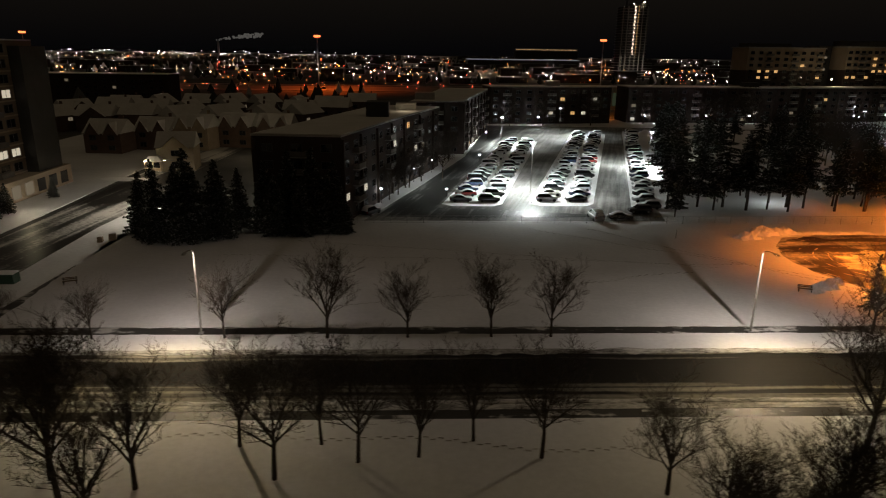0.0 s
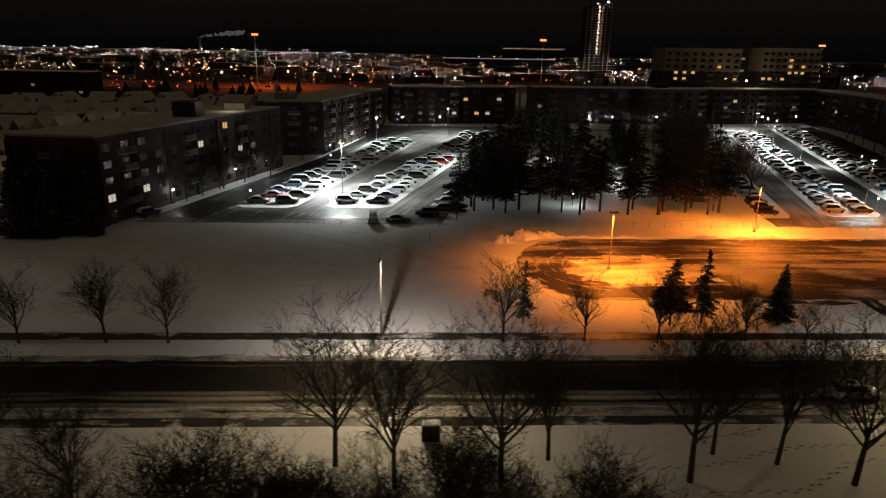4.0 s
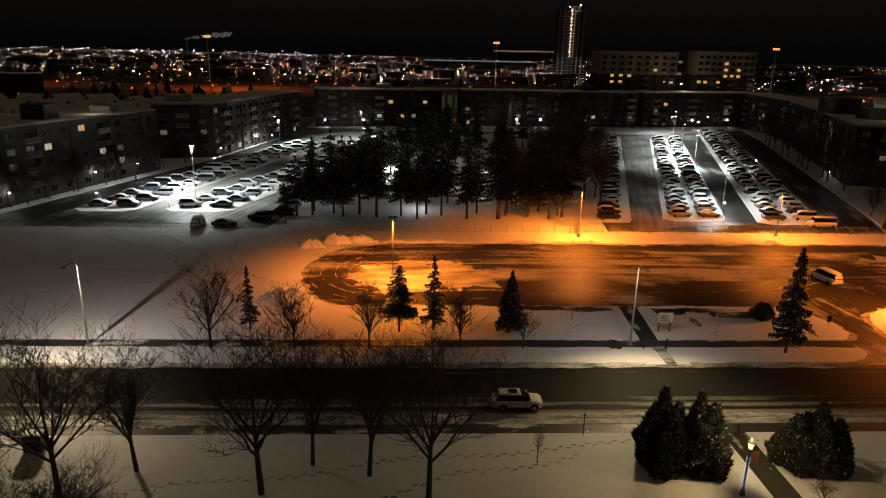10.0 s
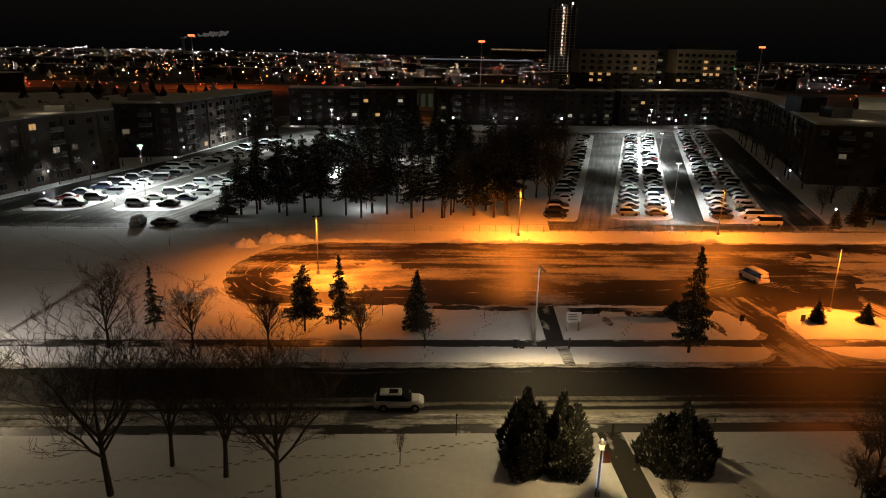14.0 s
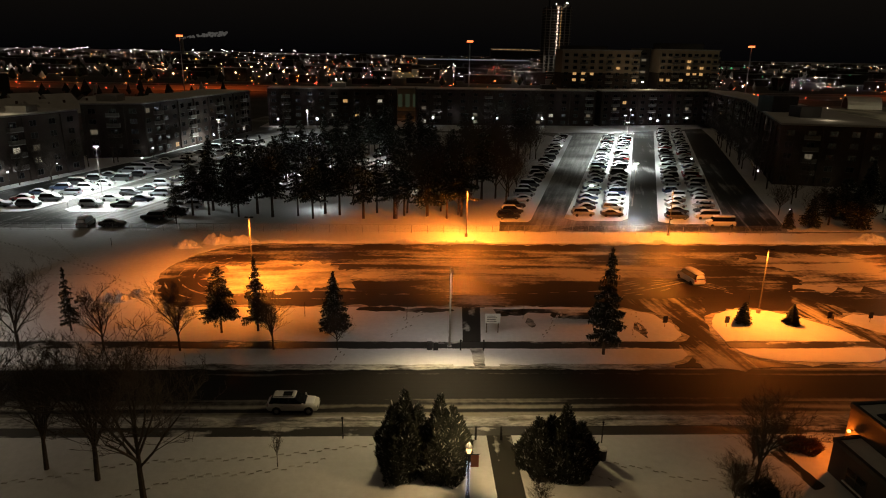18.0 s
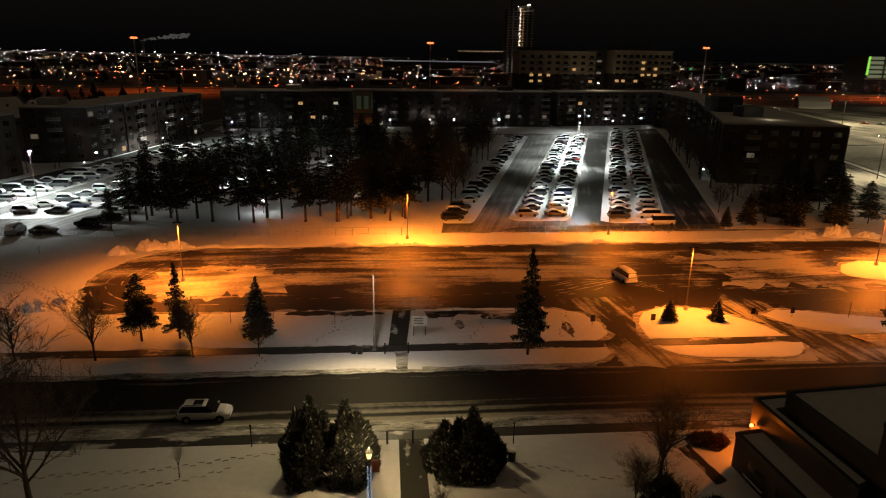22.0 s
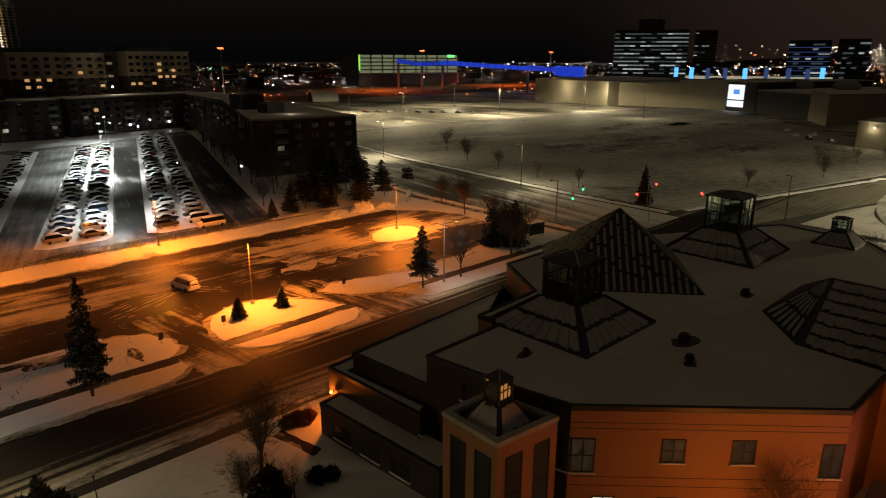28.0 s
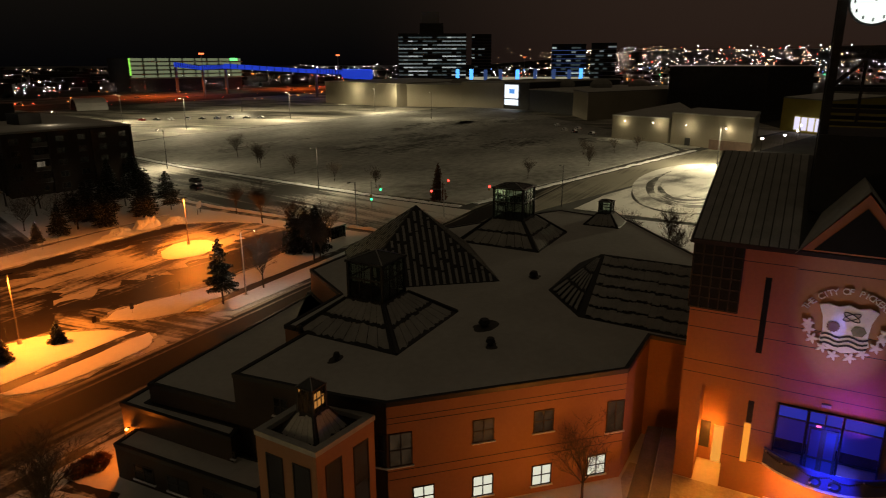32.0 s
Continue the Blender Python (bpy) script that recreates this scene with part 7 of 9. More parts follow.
for x in (-1.0, 1.0):
    part("post", Mesh().box(x - 0.07, x + 0.07, -0.07, 0.07, -0.1, 2.6), METAL_DARK, wb)
part("panel", Mesh().box(-1.5, 1.5, -0.1, -0.04, 1.2, 2.7), plain("board_white", (0.5, 0.5, 0.48), 0.6), wb)
bs = thing("bus_shelter", pose(196.5, 73.8, 0, 0, 0, -8), "small glazed bus shelter with a snowy roof", "shelter")
for x in (-1.9, 1.9):
    for y in (-0.7, 0.7):
        part("post", Mesh().box(x - 0.05, x + 0.05, y - 0.05, y + 0.05, -0.1, 2.5), METAL_DARK, bs)
part("roof", Mesh().box(-2.1, 2.1, -0.9, 0.9, 2.5, 2.62), METAL_DARK, bs)
part("roof_snow", Mesh().box(-2.0, 2.0, -0.85, 0.85, 2.62, 2.76, 0, 0.05), SNOW_CLEAN, bs, "snow on the roof")
for y in (-0.7, 0.7):
    part("glass_panel", Mesh().box(-1.8, 1.8, y - 0.01, y + 0.01, 0.3, 2.4), LANTERN_GLASS, bs)
part("bench", Mesh().box(-1.2, 1.2, 0.2, 0.6, 0.4, 0.48), METAL_DARK, bs)
for x, y in ((125.8, 73.0), (133.6, 73.0), (147.6, 74.5), (153.0, 74.5)):
    r = thing("drive_sign", pose(x, y, 0), "small dark sign at the car-park drive", "sign", "signs at the car-park drives")
    part("post", Mesh().tube((0, 0, -0.1), (0, 0, 1.0), 0.04, None, 6), METAL, r)
    part("panel", Mesh().box(-0.28, 0.28, -0.05, 0.02, 0.55, 1.4), METAL_DARK, r)
for x, y, h in ((44, 106, 1.5), (93.8, 75.0, 1.8), (108.5, 75.5, 1.8), (139.6, 79.6, 2.0), (81, 76, 2.0), (160.5, 74, 2.2), (86, 77, 1.6)):
    r = thing("marker_post", pose(x, y, 0), "thin marker post standing in the snow", "post", "marker posts")
    part("stake", Mesh().tube((0, 0, -0.1), (0.05, 0, h), 0.035, 0.03, 6), METAL_DARK, r)

# ploughed snow heaps


def heap(x, y, r, h, seed, label="ploughed heap of lumpy snow"):
    rr = random.Random(seed)
    m = Mesh()
    n, k = 40, 11
    rings = []
    for j in range(k):
        f = j / (k - 1)
        ring = []
        for i in range(n):
            a = 2 * math.pi * i / n
            q = r * (1 - f * 0.95) * (1 + 0.45 * noise.noise(Vector((math.cos(a) * 1.7 + seed, math.sin(a) * 1.7, f * 2))))
            ring.append((q * math.cos(a), q * 0.62 * math.sin(a), -0.05 + 0.85 * h * math.sin(min(1.0, f * 1.15) * math.pi / 2) ** 0.8 * (1 + 0.8 * noise.noise(Vector((q * math.cos(a) * 1.3, q * math.sin(a) * 1.3, seed))) + 0.8 * noise.noise(Vector((q * math.cos(a) * 3.1, q * math.sin(a) * 3.1, seed)))) + rr.uniform(-0.08, 0.08)))
        rings.append(ring)
    m.loft(rings)
    root = tagged(new("snow_mound", m.data("snow_mound", SNOW)), label, "snow heap", "ploughed snow heaps")
    root.location = (x, y, 0)


for i, (x, y, r, h) in enumerate(((60.5, 108.8, 2.6, 1.3), (56.5, 106, 2.2, 1.0), (64.5, 109.6, 2.8, 0.9), (55.2, 81.5, 1.9, 1.0), (57.5, 83.2, 1.5, 0.8), (186, 113.5, 3.6, 1.6), (179, 113, 3.0, 1.0), (192, 112.5, 2.6, 0.9), (53.0, 79.8, 1.2, 0.6))):
    heap(x, y, r, h, i + 1)
# low banks pushed up along the car park's edges and the kerb


def bank(x0, y0, x1, y1, w, h, seed, mats=SNOW_CLEAN, label="low ploughed bank of snow"):
    L = math.hypot(x1 - x0, y1 - y0)
    n = int(L / 0.45)
    d = Vector((x1 - x0, y1 - y0)) / L
    s = Vector((-d.y, d.x))
    rings = []
    for i in range(n + 1):
        u = i / n
        px, py = x0 + (x1 - x0) * u, y0 + (y1 - y0) * u
        hh = max(0.03, h * (0.6 + 1.0 * noise.noise(Vector((px * 0.35, py * 0.35, seed))) + 0.6 * noise.noise(Vector((px * 1.6, py, seed)))))
        sh = 0.35 * w * noise.noise(Vector((px * 0.25, seed, 0)))
        ring = []
        for k, (q, z) in enumerate(((-0.5, -0.1), (-0.32, 0.55), (-0.08, 0.95), (0.14, 0.9), (0.34, 0.5), (0.5, -0.1))):
            o = q * w + sh
            ring.append((px + s.x * o, py + s.y * o, -0.02 + max(z, 0) * hh * (1 + 0.3 * noise.noise(Vector((px * 1.7, py * 1.7 + k, seed)))) - (0.1 if z < 0 else 0)))
        rings.append(ring)
    ob = tagged(new("snow_bank", Mesh().loft(rings).data("snow_bank", mats)), label, "snow bank", "ploughed snow banks")


def ridge(path, w, h, seed, label="low ridge of snow thrown up by wheels", mats=SNOW_CLEAN):
    """A thin ridge of snow along a curved way."""
    rings = []
    for i, (px, py) in enumerate(path):
        ax, ay = path[max(0, i - 1)]
        bx, by = path[min(len(path) - 1, i + 1)]
        d = Vector((bx - ax, by - ay)).normalized()
        k = noise.noise(Vector((px * 0.5, py * 0.5, seed)))
        hh, ww = max(0.002, h * (0.35 + 2.2 * k)), w * (0.7 + 0.6 * k)
        o = 0.3 * noise.noise(Vector((px * 0.3, py * 0.3, seed + 9)))
        rings.append([(px - d.y * (q * ww + o), py + d.x * (q * ww + o), -0.1 + z * hh) for q, z in ((-0.5, 0), (-0.2, 0.9), (0.15, 1.0), (0.5, 0))])
    tagged(new("snow_ridge", Mesh().loft(rings).data("snow_ridge", mats)), label, "snow ridge", "wheel ridges in the car park")


for k in range(5):
    a0, a1 = 0.6 + 0.07 * k, 1.45 - 0.06 * k
    ridge([(73 + (15.2 - k * 2.1) * math.cos(math.pi * (a0 + (a1 - a0) * i / 40)), 93.5 + (13.2 - k * 1.9) * math.sin(math.pi * (a0 + (a1 - a0) * i / 40))) for i in range(41)], 0.35, 0.035 + 0.02 * (k % 2), k + 20, mats=SNOW_DIRTY)
rg = random.Random(8)
for k in range(20):
    x0, y0 = rg.uniform(66, 165), rg.uniform(80, 108)
    L, bend = rg.uniform(10, 30), rg.uniform(-2.5, 2.5)
    if x0 + L > 192:
        L = 192 - x0
    if 128 < x0 + L / 2 < 144 and y0 < 84:
        continue
    ridge([(x0 + L * i / 40, y0 + bend * (i / 40) ** 2) for i in range(41)], rg.uniform(0.2, 0.4), rg.uniform(0.025, 0.05), k + 60, mats=SNOW_DIRTY)
for k in range(6):
    ridge([(124 + 16 * u, 84 + k * 0.9 + 7 * math.sin(u * 2.2 + k * 0.3) * u) for u in [i / 40 for i in range(41)]], rg.uniform(0.25, 0.5), 0.04, k + 140, mats=SNOW_DIRTY)
for pa_, pb_, k in (((233.5, 66), (235, 92), 1), ((235, 92), (245, 172), 2), ((245, 172), (264, 258), 3), ((206, 70), (206.5, 118), 4), ((206.5, 118), (214.5, 172), 5), ((238, 64.5), (300, 49), 6), ((300, 49), (362, 33), 7)):
    bank(*pa_, *pb_, 1.8, 0.3, 30 + k, SNOW_CLEAN, "ploughed snow bank along the avenue")
bank(66, 109.2, 178, 111.2, 1.6, 0.45, 2)
bank(-40, 62.5, 99, 62.5, 1.0, 0.12, 4, SNOW_DIRTY, "dirty slush bank along the kerb")
bank(104, 62.5, 123, 62.6, 1.0, 0.12, 5, SNOW_DIRTY, "dirty slush bank along the kerb")
bank(-60, 52.0, 100.5, 52.0, 1.0, 0.2, 6, SNOW_DIRTY, "dirty slush bank along the kerb")
bank(103.5, 52.0, 150, 52.0, 1.0, 0.2, 7, SNOW_DIRTY, "dirty slush bank along the kerb")
bank(104, 79.0, 121, 79.0, 0.9, 0.2, 8)

# ---------- crossroads: signals and lamps ----------
RED_ON, GREEN_ON, AMBER_ON = glow("red_signal", (1.0, 0.04, 0.03), 7), glow("green_signal", (0.04, 1.0, 0.42), 3), glow("amber_signal", (1.0, 0.45, 0.1), 10)
SIGNAL_YELLOW = plain("signal_yellow", (0.35, 0.22, 0.03), 0.5)


def signal(x, y, hx, hy, z, lit, label):
    r = thing("traffic_signal", pose(x, y, 0), label, "traffic light", "traffic lights at the crossroads")
    part("pole", Mesh().tube((0, 0, -0.1), (0, 0, 6.2), 0.12, 0.09, 8), METAL, r)
    part("mast_arm", Mesh().tube((0, 0, 6.0), (hx - x, hy - y, z + 0.7), 0.07, 0.05, 7), METAL, r)
    h = part("signal_head", Mesh().box(hx - x - 0.2, hx - x + 0.2, hy - y - 0.15, hy - y + 0.15, z - 0.55, z + 0.6), SIGNAL_YELLOW, r)
    part("lens", Mesh().ball((hx - x - 0.14, hy - y - 0.12, z + (0.35 if lit is RED_ON else -0.3)), 0.24, 10, 6), lit, h, "glowing signal lens")


signal(237, 73, 233.1, 69.1, 5.5, RED_ON, "traffic light on a mast arm showing red")
signal(222.5, 64.5, 220.1, 66.3, 5.5, RED_ON, "traffic light showing red")
signal(236, 55, 230.5, 57.5, 5.5, RED_ON, "traffic light on a long mast arm showing red")
signal(222, 83, 219.3, 78.7, 5.5, GREEN_ON, "traffic light on a mast arm showing green")
signal(207, 76.5, 209.6, 74.5, 5.5, GREEN_ON, "traffic light showing green")
place_spruce(237.5, 74.2, 9.0, 5, "russet columnar tree beside the red traffic light", "", 0.8)
for x, y, h, lit in AVENUE:
    r = thing("avenue_lamp", pose(x, y, 0), "tall lamp of the avenue set, some added unseen", "street lamp", "lamps along the avenue")
    part("pole", Mesh().tube((0, 0, -0.1), (0, 0, h), 0.14, 0.08, 8), METAL_DARK, r)
    part("arm", Mesh().tube((0, 0, h - 0.1), (-1.8, 0, h + 0.2), 0.06, 0.05, 6), METAL, r)
    hd = part("lamp_head", Mesh().box(-2.5, -1.7, -0.16, 0.16, h + 0.14, h + 0.3), METAL_DARK, r)
    part("lens", Mesh().box(-2.4, -1.8, -0.12, 0.12, h + 0.1, h + 0.14), BULB_WARM if lit else HEADLAMP, hd, "glowing lens" if lit else "unlit lens")
for x, y, h in ((199.4, 95, 7.5), (196, 84, 6.5), (203, 106, 6), (187, 73.5, 7.5), (184.6, 68, 5.5), (269, 172, 7), (250, 130, 5.5), (255, 148, 5.5), (246, 112, 5), (262, 156, 6), (243, 96, 5), (318, 60, 5), (330, 66, 5), (342, 58, 5), (352, 52, 5), (306, 57, 5), (276, 66, 5)):
    place_bare(x, y, h, 1, "young leafless tree beside the avenue", "young trees along the avenue", "avenue_tree")
for x, y, h in ((188.5, 72.0, 8.2), (186, 75, 7.5), (190.5, 76, 7)):
    place_spruce(x, y, h, 4, "dark spruce at the crossroads corner", "spruces at the crossroads", 0.8)

# ---------- trails of footprints ----------
fp = Mesh()
fr_ = random.Random(15)


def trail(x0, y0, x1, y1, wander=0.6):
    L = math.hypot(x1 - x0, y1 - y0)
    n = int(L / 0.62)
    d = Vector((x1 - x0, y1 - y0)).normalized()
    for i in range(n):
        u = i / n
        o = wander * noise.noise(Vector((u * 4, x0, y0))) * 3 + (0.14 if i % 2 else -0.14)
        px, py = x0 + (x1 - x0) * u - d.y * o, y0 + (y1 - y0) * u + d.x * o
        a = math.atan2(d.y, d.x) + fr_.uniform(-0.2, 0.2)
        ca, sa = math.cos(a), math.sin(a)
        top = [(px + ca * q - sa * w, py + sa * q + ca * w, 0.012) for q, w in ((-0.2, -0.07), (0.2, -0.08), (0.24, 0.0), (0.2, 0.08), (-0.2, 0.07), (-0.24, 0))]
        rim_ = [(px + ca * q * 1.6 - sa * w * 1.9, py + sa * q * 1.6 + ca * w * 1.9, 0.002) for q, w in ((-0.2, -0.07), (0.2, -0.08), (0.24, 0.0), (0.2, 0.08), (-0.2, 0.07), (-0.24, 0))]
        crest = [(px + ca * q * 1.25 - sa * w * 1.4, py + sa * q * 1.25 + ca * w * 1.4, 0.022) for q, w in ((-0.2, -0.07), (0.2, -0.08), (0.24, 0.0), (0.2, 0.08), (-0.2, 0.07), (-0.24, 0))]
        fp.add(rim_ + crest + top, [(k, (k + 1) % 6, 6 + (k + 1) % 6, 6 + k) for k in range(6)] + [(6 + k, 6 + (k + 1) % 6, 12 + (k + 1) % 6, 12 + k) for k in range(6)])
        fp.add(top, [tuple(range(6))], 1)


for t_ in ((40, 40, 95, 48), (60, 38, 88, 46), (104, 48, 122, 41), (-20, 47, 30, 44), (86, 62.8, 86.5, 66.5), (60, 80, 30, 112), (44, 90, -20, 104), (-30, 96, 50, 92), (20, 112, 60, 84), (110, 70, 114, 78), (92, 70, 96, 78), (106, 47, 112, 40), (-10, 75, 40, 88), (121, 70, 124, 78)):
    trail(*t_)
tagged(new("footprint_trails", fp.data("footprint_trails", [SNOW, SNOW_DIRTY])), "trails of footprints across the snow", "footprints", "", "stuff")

# ---------- houses west of the flats ----------
HOUSE_BRICK = surface("house_brick", (0.10, 0.065, 0.05), (0.18, 0.12, 0.09), 0.6, 0.85, 0, 0.3, 12)
HOUSE_PALE = surface("house_stone", (0.32, 0.26, 0.18), (0.45, 0.37, 0.27), 0.6, 0.85, 0, 0.3, 12)


def house(x, y, w, d, h, turn, mat, label, gables=1, porch=False):
    r = thing("house", pose(x, y, -0.1, 0, 0, turn), label, "house", "row of town houses")
    part("wall", Mesh().box(-w / 2, w / 2, -d / 2, d / 2, 0, h), mat, r)
    rise = 0.38 * d
    rm_ = Mesh().add([(-w / 2 - 0.3, -d / 2 - 0.4, h - 0.1), (w / 2 + 0.3, -d / 2 - 0.4, h - 0.1), (w / 2 + 0.3, 0, h + rise), (-w / 2 - 0.3, 0, h + rise), (-w / 2 - 0.3, d / 2 + 0.4, h - 0.1), (w / 2 + 0.3, d / 2 + 0.4, h - 0.1)], [(0, 1, 2, 3), (3, 2, 5, 4), (0, 3, 4), (1, 5, 2)])
    part("roof", rm_, SNOW_ROOF, r, "pitched roof under snow")
    if not gables:
        for gx in (-w * 0.25, w * 0.25):
            wd = part("window", W_FRAME, None, r)
            wd.matrix_basis = pose(gx, -d / 2 - 0.02, 3.6)
            part("pane", W_PANE["dark" if rnd.random() > 0.1 else "dim"], None, wd)
    for g_ in range(gables):
        gx = -w / 2 + w * (g_ + 0.5) / gables
        gw = w / gables * 0.36
        part("gable_wall", Mesh().add([(gx - gw, -d / 2 - 0.5, h - 0.3), (gx + gw, -d / 2 - 0.5, h - 0.3), (gx, -d / 2 - 0.5, h + rise * 0.8), (gx, 0, h + rise * 0.8)], [(0, 1, 2), (0, 2, 3), (1, 3, 2)]), mat, r)
        part("gable_roof", Mesh().add([(gx - gw - 0.3, -d / 2 - 0.8, h - 0.4), (gx, -d / 2 - 0.8, h + rise * 0.8 + 0.1), (gx, 0.2, h + rise * 0.8 + 0.1), (gx - gw - 0.3, 0.2, h - 0.4), (gx + gw + 0.3, -d / 2 - 0.8, h - 0.4), (gx + gw + 0.3, 0.2, h - 0.4)], [(0, 1, 2, 3), (1, 4, 5, 2)]), SNOW_ROOF, r, "snowy gable roof")
        for z in (1.0, 3.9):
            wd = part("window", W_FRAME, None, r)
            wd.matrix_basis = pose(gx, -d / 2 - 0.02, z)
            part("pane", W_PANE["dark" if rnd.random() > 0.08 else "dim"], None, wd)
    part("chimney", Mesh().box(w * 0.3, w * 0.3 + 0.7, 0.5, 1.2, h, h + rise + 1.0), mat, r)
    if porch:
        px0, px1, py0, py1 = -w / 2 - 2.4, -w / 2 + 1.5, -d / 2 - 2.6, -d / 2
        part("porch_room", Mesh().box(px0, px1, py0 + 1.3, py1, 0, 3.0), HOUSE_PALE, r, "pale wall behind the porch")
        part("porch_floor", Mesh().box(px0, px1, py0, py0 + 1.3, 0, 0.5), CONCRETE, r)
        for cx_ in (px0 + 0.2, (px0 + px1) / 2, px1 - 0.2):
            part("porch_column", Mesh().box(cx_ - 0.15, cx_ + 0.15, py0 + 0.05, py0 + 0.35, 0.5, 3.0), HOUSE_PALE, r)
        part("porch_rail", Mesh().box(px0, px1, py0 + 0.1, py0 + 0.25, 1.2, 1.35), HOUSE_PALE, r)
        part("porch_window", Mesh().box(px0 + 0.6, px1 - 0.6, py0 + 1.26, py0 + 1.3, 1.2, 2.6), GLASS, r)
        for k in range(3):
            part("step", Mesh().box(px0 + 1, px1 - 1, py0 - 0.35 * (k + 1), py0 - 0.35 * k, 0, 0.42 - 0.14 * k), CONCRETE, r)
        part("porch_roof", Mesh().prism([(-w / 2 - 2.7, -d / 2 - 2.9), (-w / 2 + 1.8, -d / 2 - 2.9), (-w / 2 + 1.8, -d / 2), (-w / 2 - 2.7, -d / 2)], 3.0, 4.2, 0, [(-w / 2 - 1.4, -d / 2 - 1.6), (-w / 2 + 0.6, -d / 2 - 1.6), (-w / 2 + 0.6, -d / 2), (-w / 2 - 1.4, -d / 2)]), SNOW_ROOF, r, "snowy porch roof")


hr_ = random.Random(31)
for i in range(5):
    house(-92 + i * 11.5, 204 + i * 3.5 + hr_.uniform(-3, 3), 11, 10, hr_.uniform(5.8, 7.2), -4 + hr_.uniform(-5, 5), HOUSE_PALE if i == 2 else HOUSE_BRICK, "brick town house with steep snowy gables", 2)
house(-62, 172, 9, 9, 6.2, 8, HOUSE_PALE, "stone corner house with a lit porch and snowy gable", 1, True)
for row in range(3):
    for i in range(8):
        house(-150 + i * 15 + row * 9, 250 + row * 30 + i * 2.0 + hr_.uniform(-3, 3), 13, 10, hr_.uniform(5.5, 6.8), hr_.choice((-6, 0, 84, 60)), HOUSE_BRICK, "brick house under a snowy roof", hr_.choice((0, 0, 0, 1)))
# tall block at the side street
tw = thing("tall_apartment_block", pose(-97.5, 139, 0), "tall buff-brick apartment block with some lit windows", "apartment building")
part("wall", Mesh().box(-14, 14, -20, 12, -0.3, 31), surface("brown_buff_brick", (0.16, 0.12, 0.085), (0.24, 0.185, 0.13), 0.4, 0.85, 0, 0.3, 20), tw)
part("podium", Mesh().box(13.9, 17.5, -20, 14, -0.3, 4.2), BRICK_PALE, tw, "pale stone ground floor")
part("stair_core", Mesh().box(14, 16.5, 3, 12.5, 4.2, 30), DARK, tw, "dark stair core")
part("roof", Mesh().box(-14, 14, -20, 12, 31, 31.3), SNOW_ROOF, tw)
for s in range(9):
    for c in range(5):
        w = part("window", W_FRAME, None, tw)
        w.matrix_basis = pose(14, -17.5 + c * 4.4, 5.0 + s * 2.95, 0, 0, 90) @ Matrix.Diagonal((1.55, 1, 1.2, 1))
        lit = (s, c) in ((1, 3), (1, 4), (5, 4), (3, 2))
        part("pane", W_PANE["white" if lit else "dark"], None, w)
    part("balcony", Mesh().box(14.0, 15.2, -7.6 - 4.4 * (s % 2), -3.6 - 4.4 * (s % 2), 4.5 + s * 2.95, 5.5 + s * 2.95), BALCONY_PANEL, tw)
    part("band", Mesh().box(14.0, 14.06, -20, 3, 4.3 + s * 2.95, 4.6 + s * 2.95), BRICK_PALE, tw)
for k in range(7):
    part("lobby_window", Mesh().box(17.5, 17.56, -18.5 + k * 4.6, -15.6 + k * 4.6, 0.6, 3.2), LIT_DIM if k in (2, 3) else GLASS, tw, "tall lobby window")
for sx_, sy_, sh_ in ((-75.5, 116, 5), (-76, 121, 6), (-75, 135, 4.5)):
    place_spruce(sx_, sy_, sh_, 3, "small spruce beside the tall block", "small spruces by the tall block", 1.1)
fb = thing("low_apartment_block", pose(-172, 372, 0), "distant dark apartment block with snowy roof", "apartment building")
part("wall", Mesh().box(-36, 36, 0, 18, -0.3, 16), BRICK, fb)
part("roof", Mesh().box(-36, 36, 0, 18, 16, 16.3), SNOW_ROOF, fb)
for c in range(14):
    for s in range(4):
        w = part("window", W_FRAME, None, fb)
        w.matrix_basis = pose(-33 + c * 5, 0, 1.2 + s * 3.6)
        part("pane", W_PANE["dim" if rnd.random() < 0.15 else "dark"], None, w)

# ---------- condominiums behind the court ----------


def condo(x0, x1, y, h, n, storeys, lit, label, top=None):
    r = thing("condominium", pose((x0 + x1) / 2, y, 0), label, "apartment building", "condominiums behind the flats")
    w = x1 - x0
    part("wall", Mesh().box(-w / 2, w / 2, 0, 18, -0.3, h), BRICK_PALE, r)
    part("cornice", Mesh().box(-w / 2 - 0.5, w / 2 + 0.5, -0.5, 18.5, h, h + 0.6), CONCRETE, r)
    part("brick_base", Mesh().box(-w / 2 - 0.1, w / 2 + 0.1, -0.25, 18, 15, h - 11), BRICK, r, "dark brick lower storeys")
    if top:
        part("penthouse", Mesh().box(top[0] - (x0 + x1) / 2, top[1] - (x0 + x1) / 2, 3, 15, h + 0.6, h + top[2]), DARK, r, "dark penthouse storey")
    sh = 3.05
    for c in range(n):
        for s in range(storeys):
            z = h - 3.0 - s * sh
            if z < 12:
                continue
            wd = part("window", W_FRAME, None, r)
            wd.matrix_basis = pose(-w / 2 + w * (c + 0.5) / n, -0.27, z)
            part("pane", W_PANE["warm" if (c, s) in lit else "dark"], None, wd)
            if c % 3 == 2:
                b = part("balcony", B_SLAB, None, r)
                b.matrix_basis = pose(-w / 2 + w * (c + 0.5) / n, -0.26, z - 0.7)
                part("rail", B_RAIL, None, b)


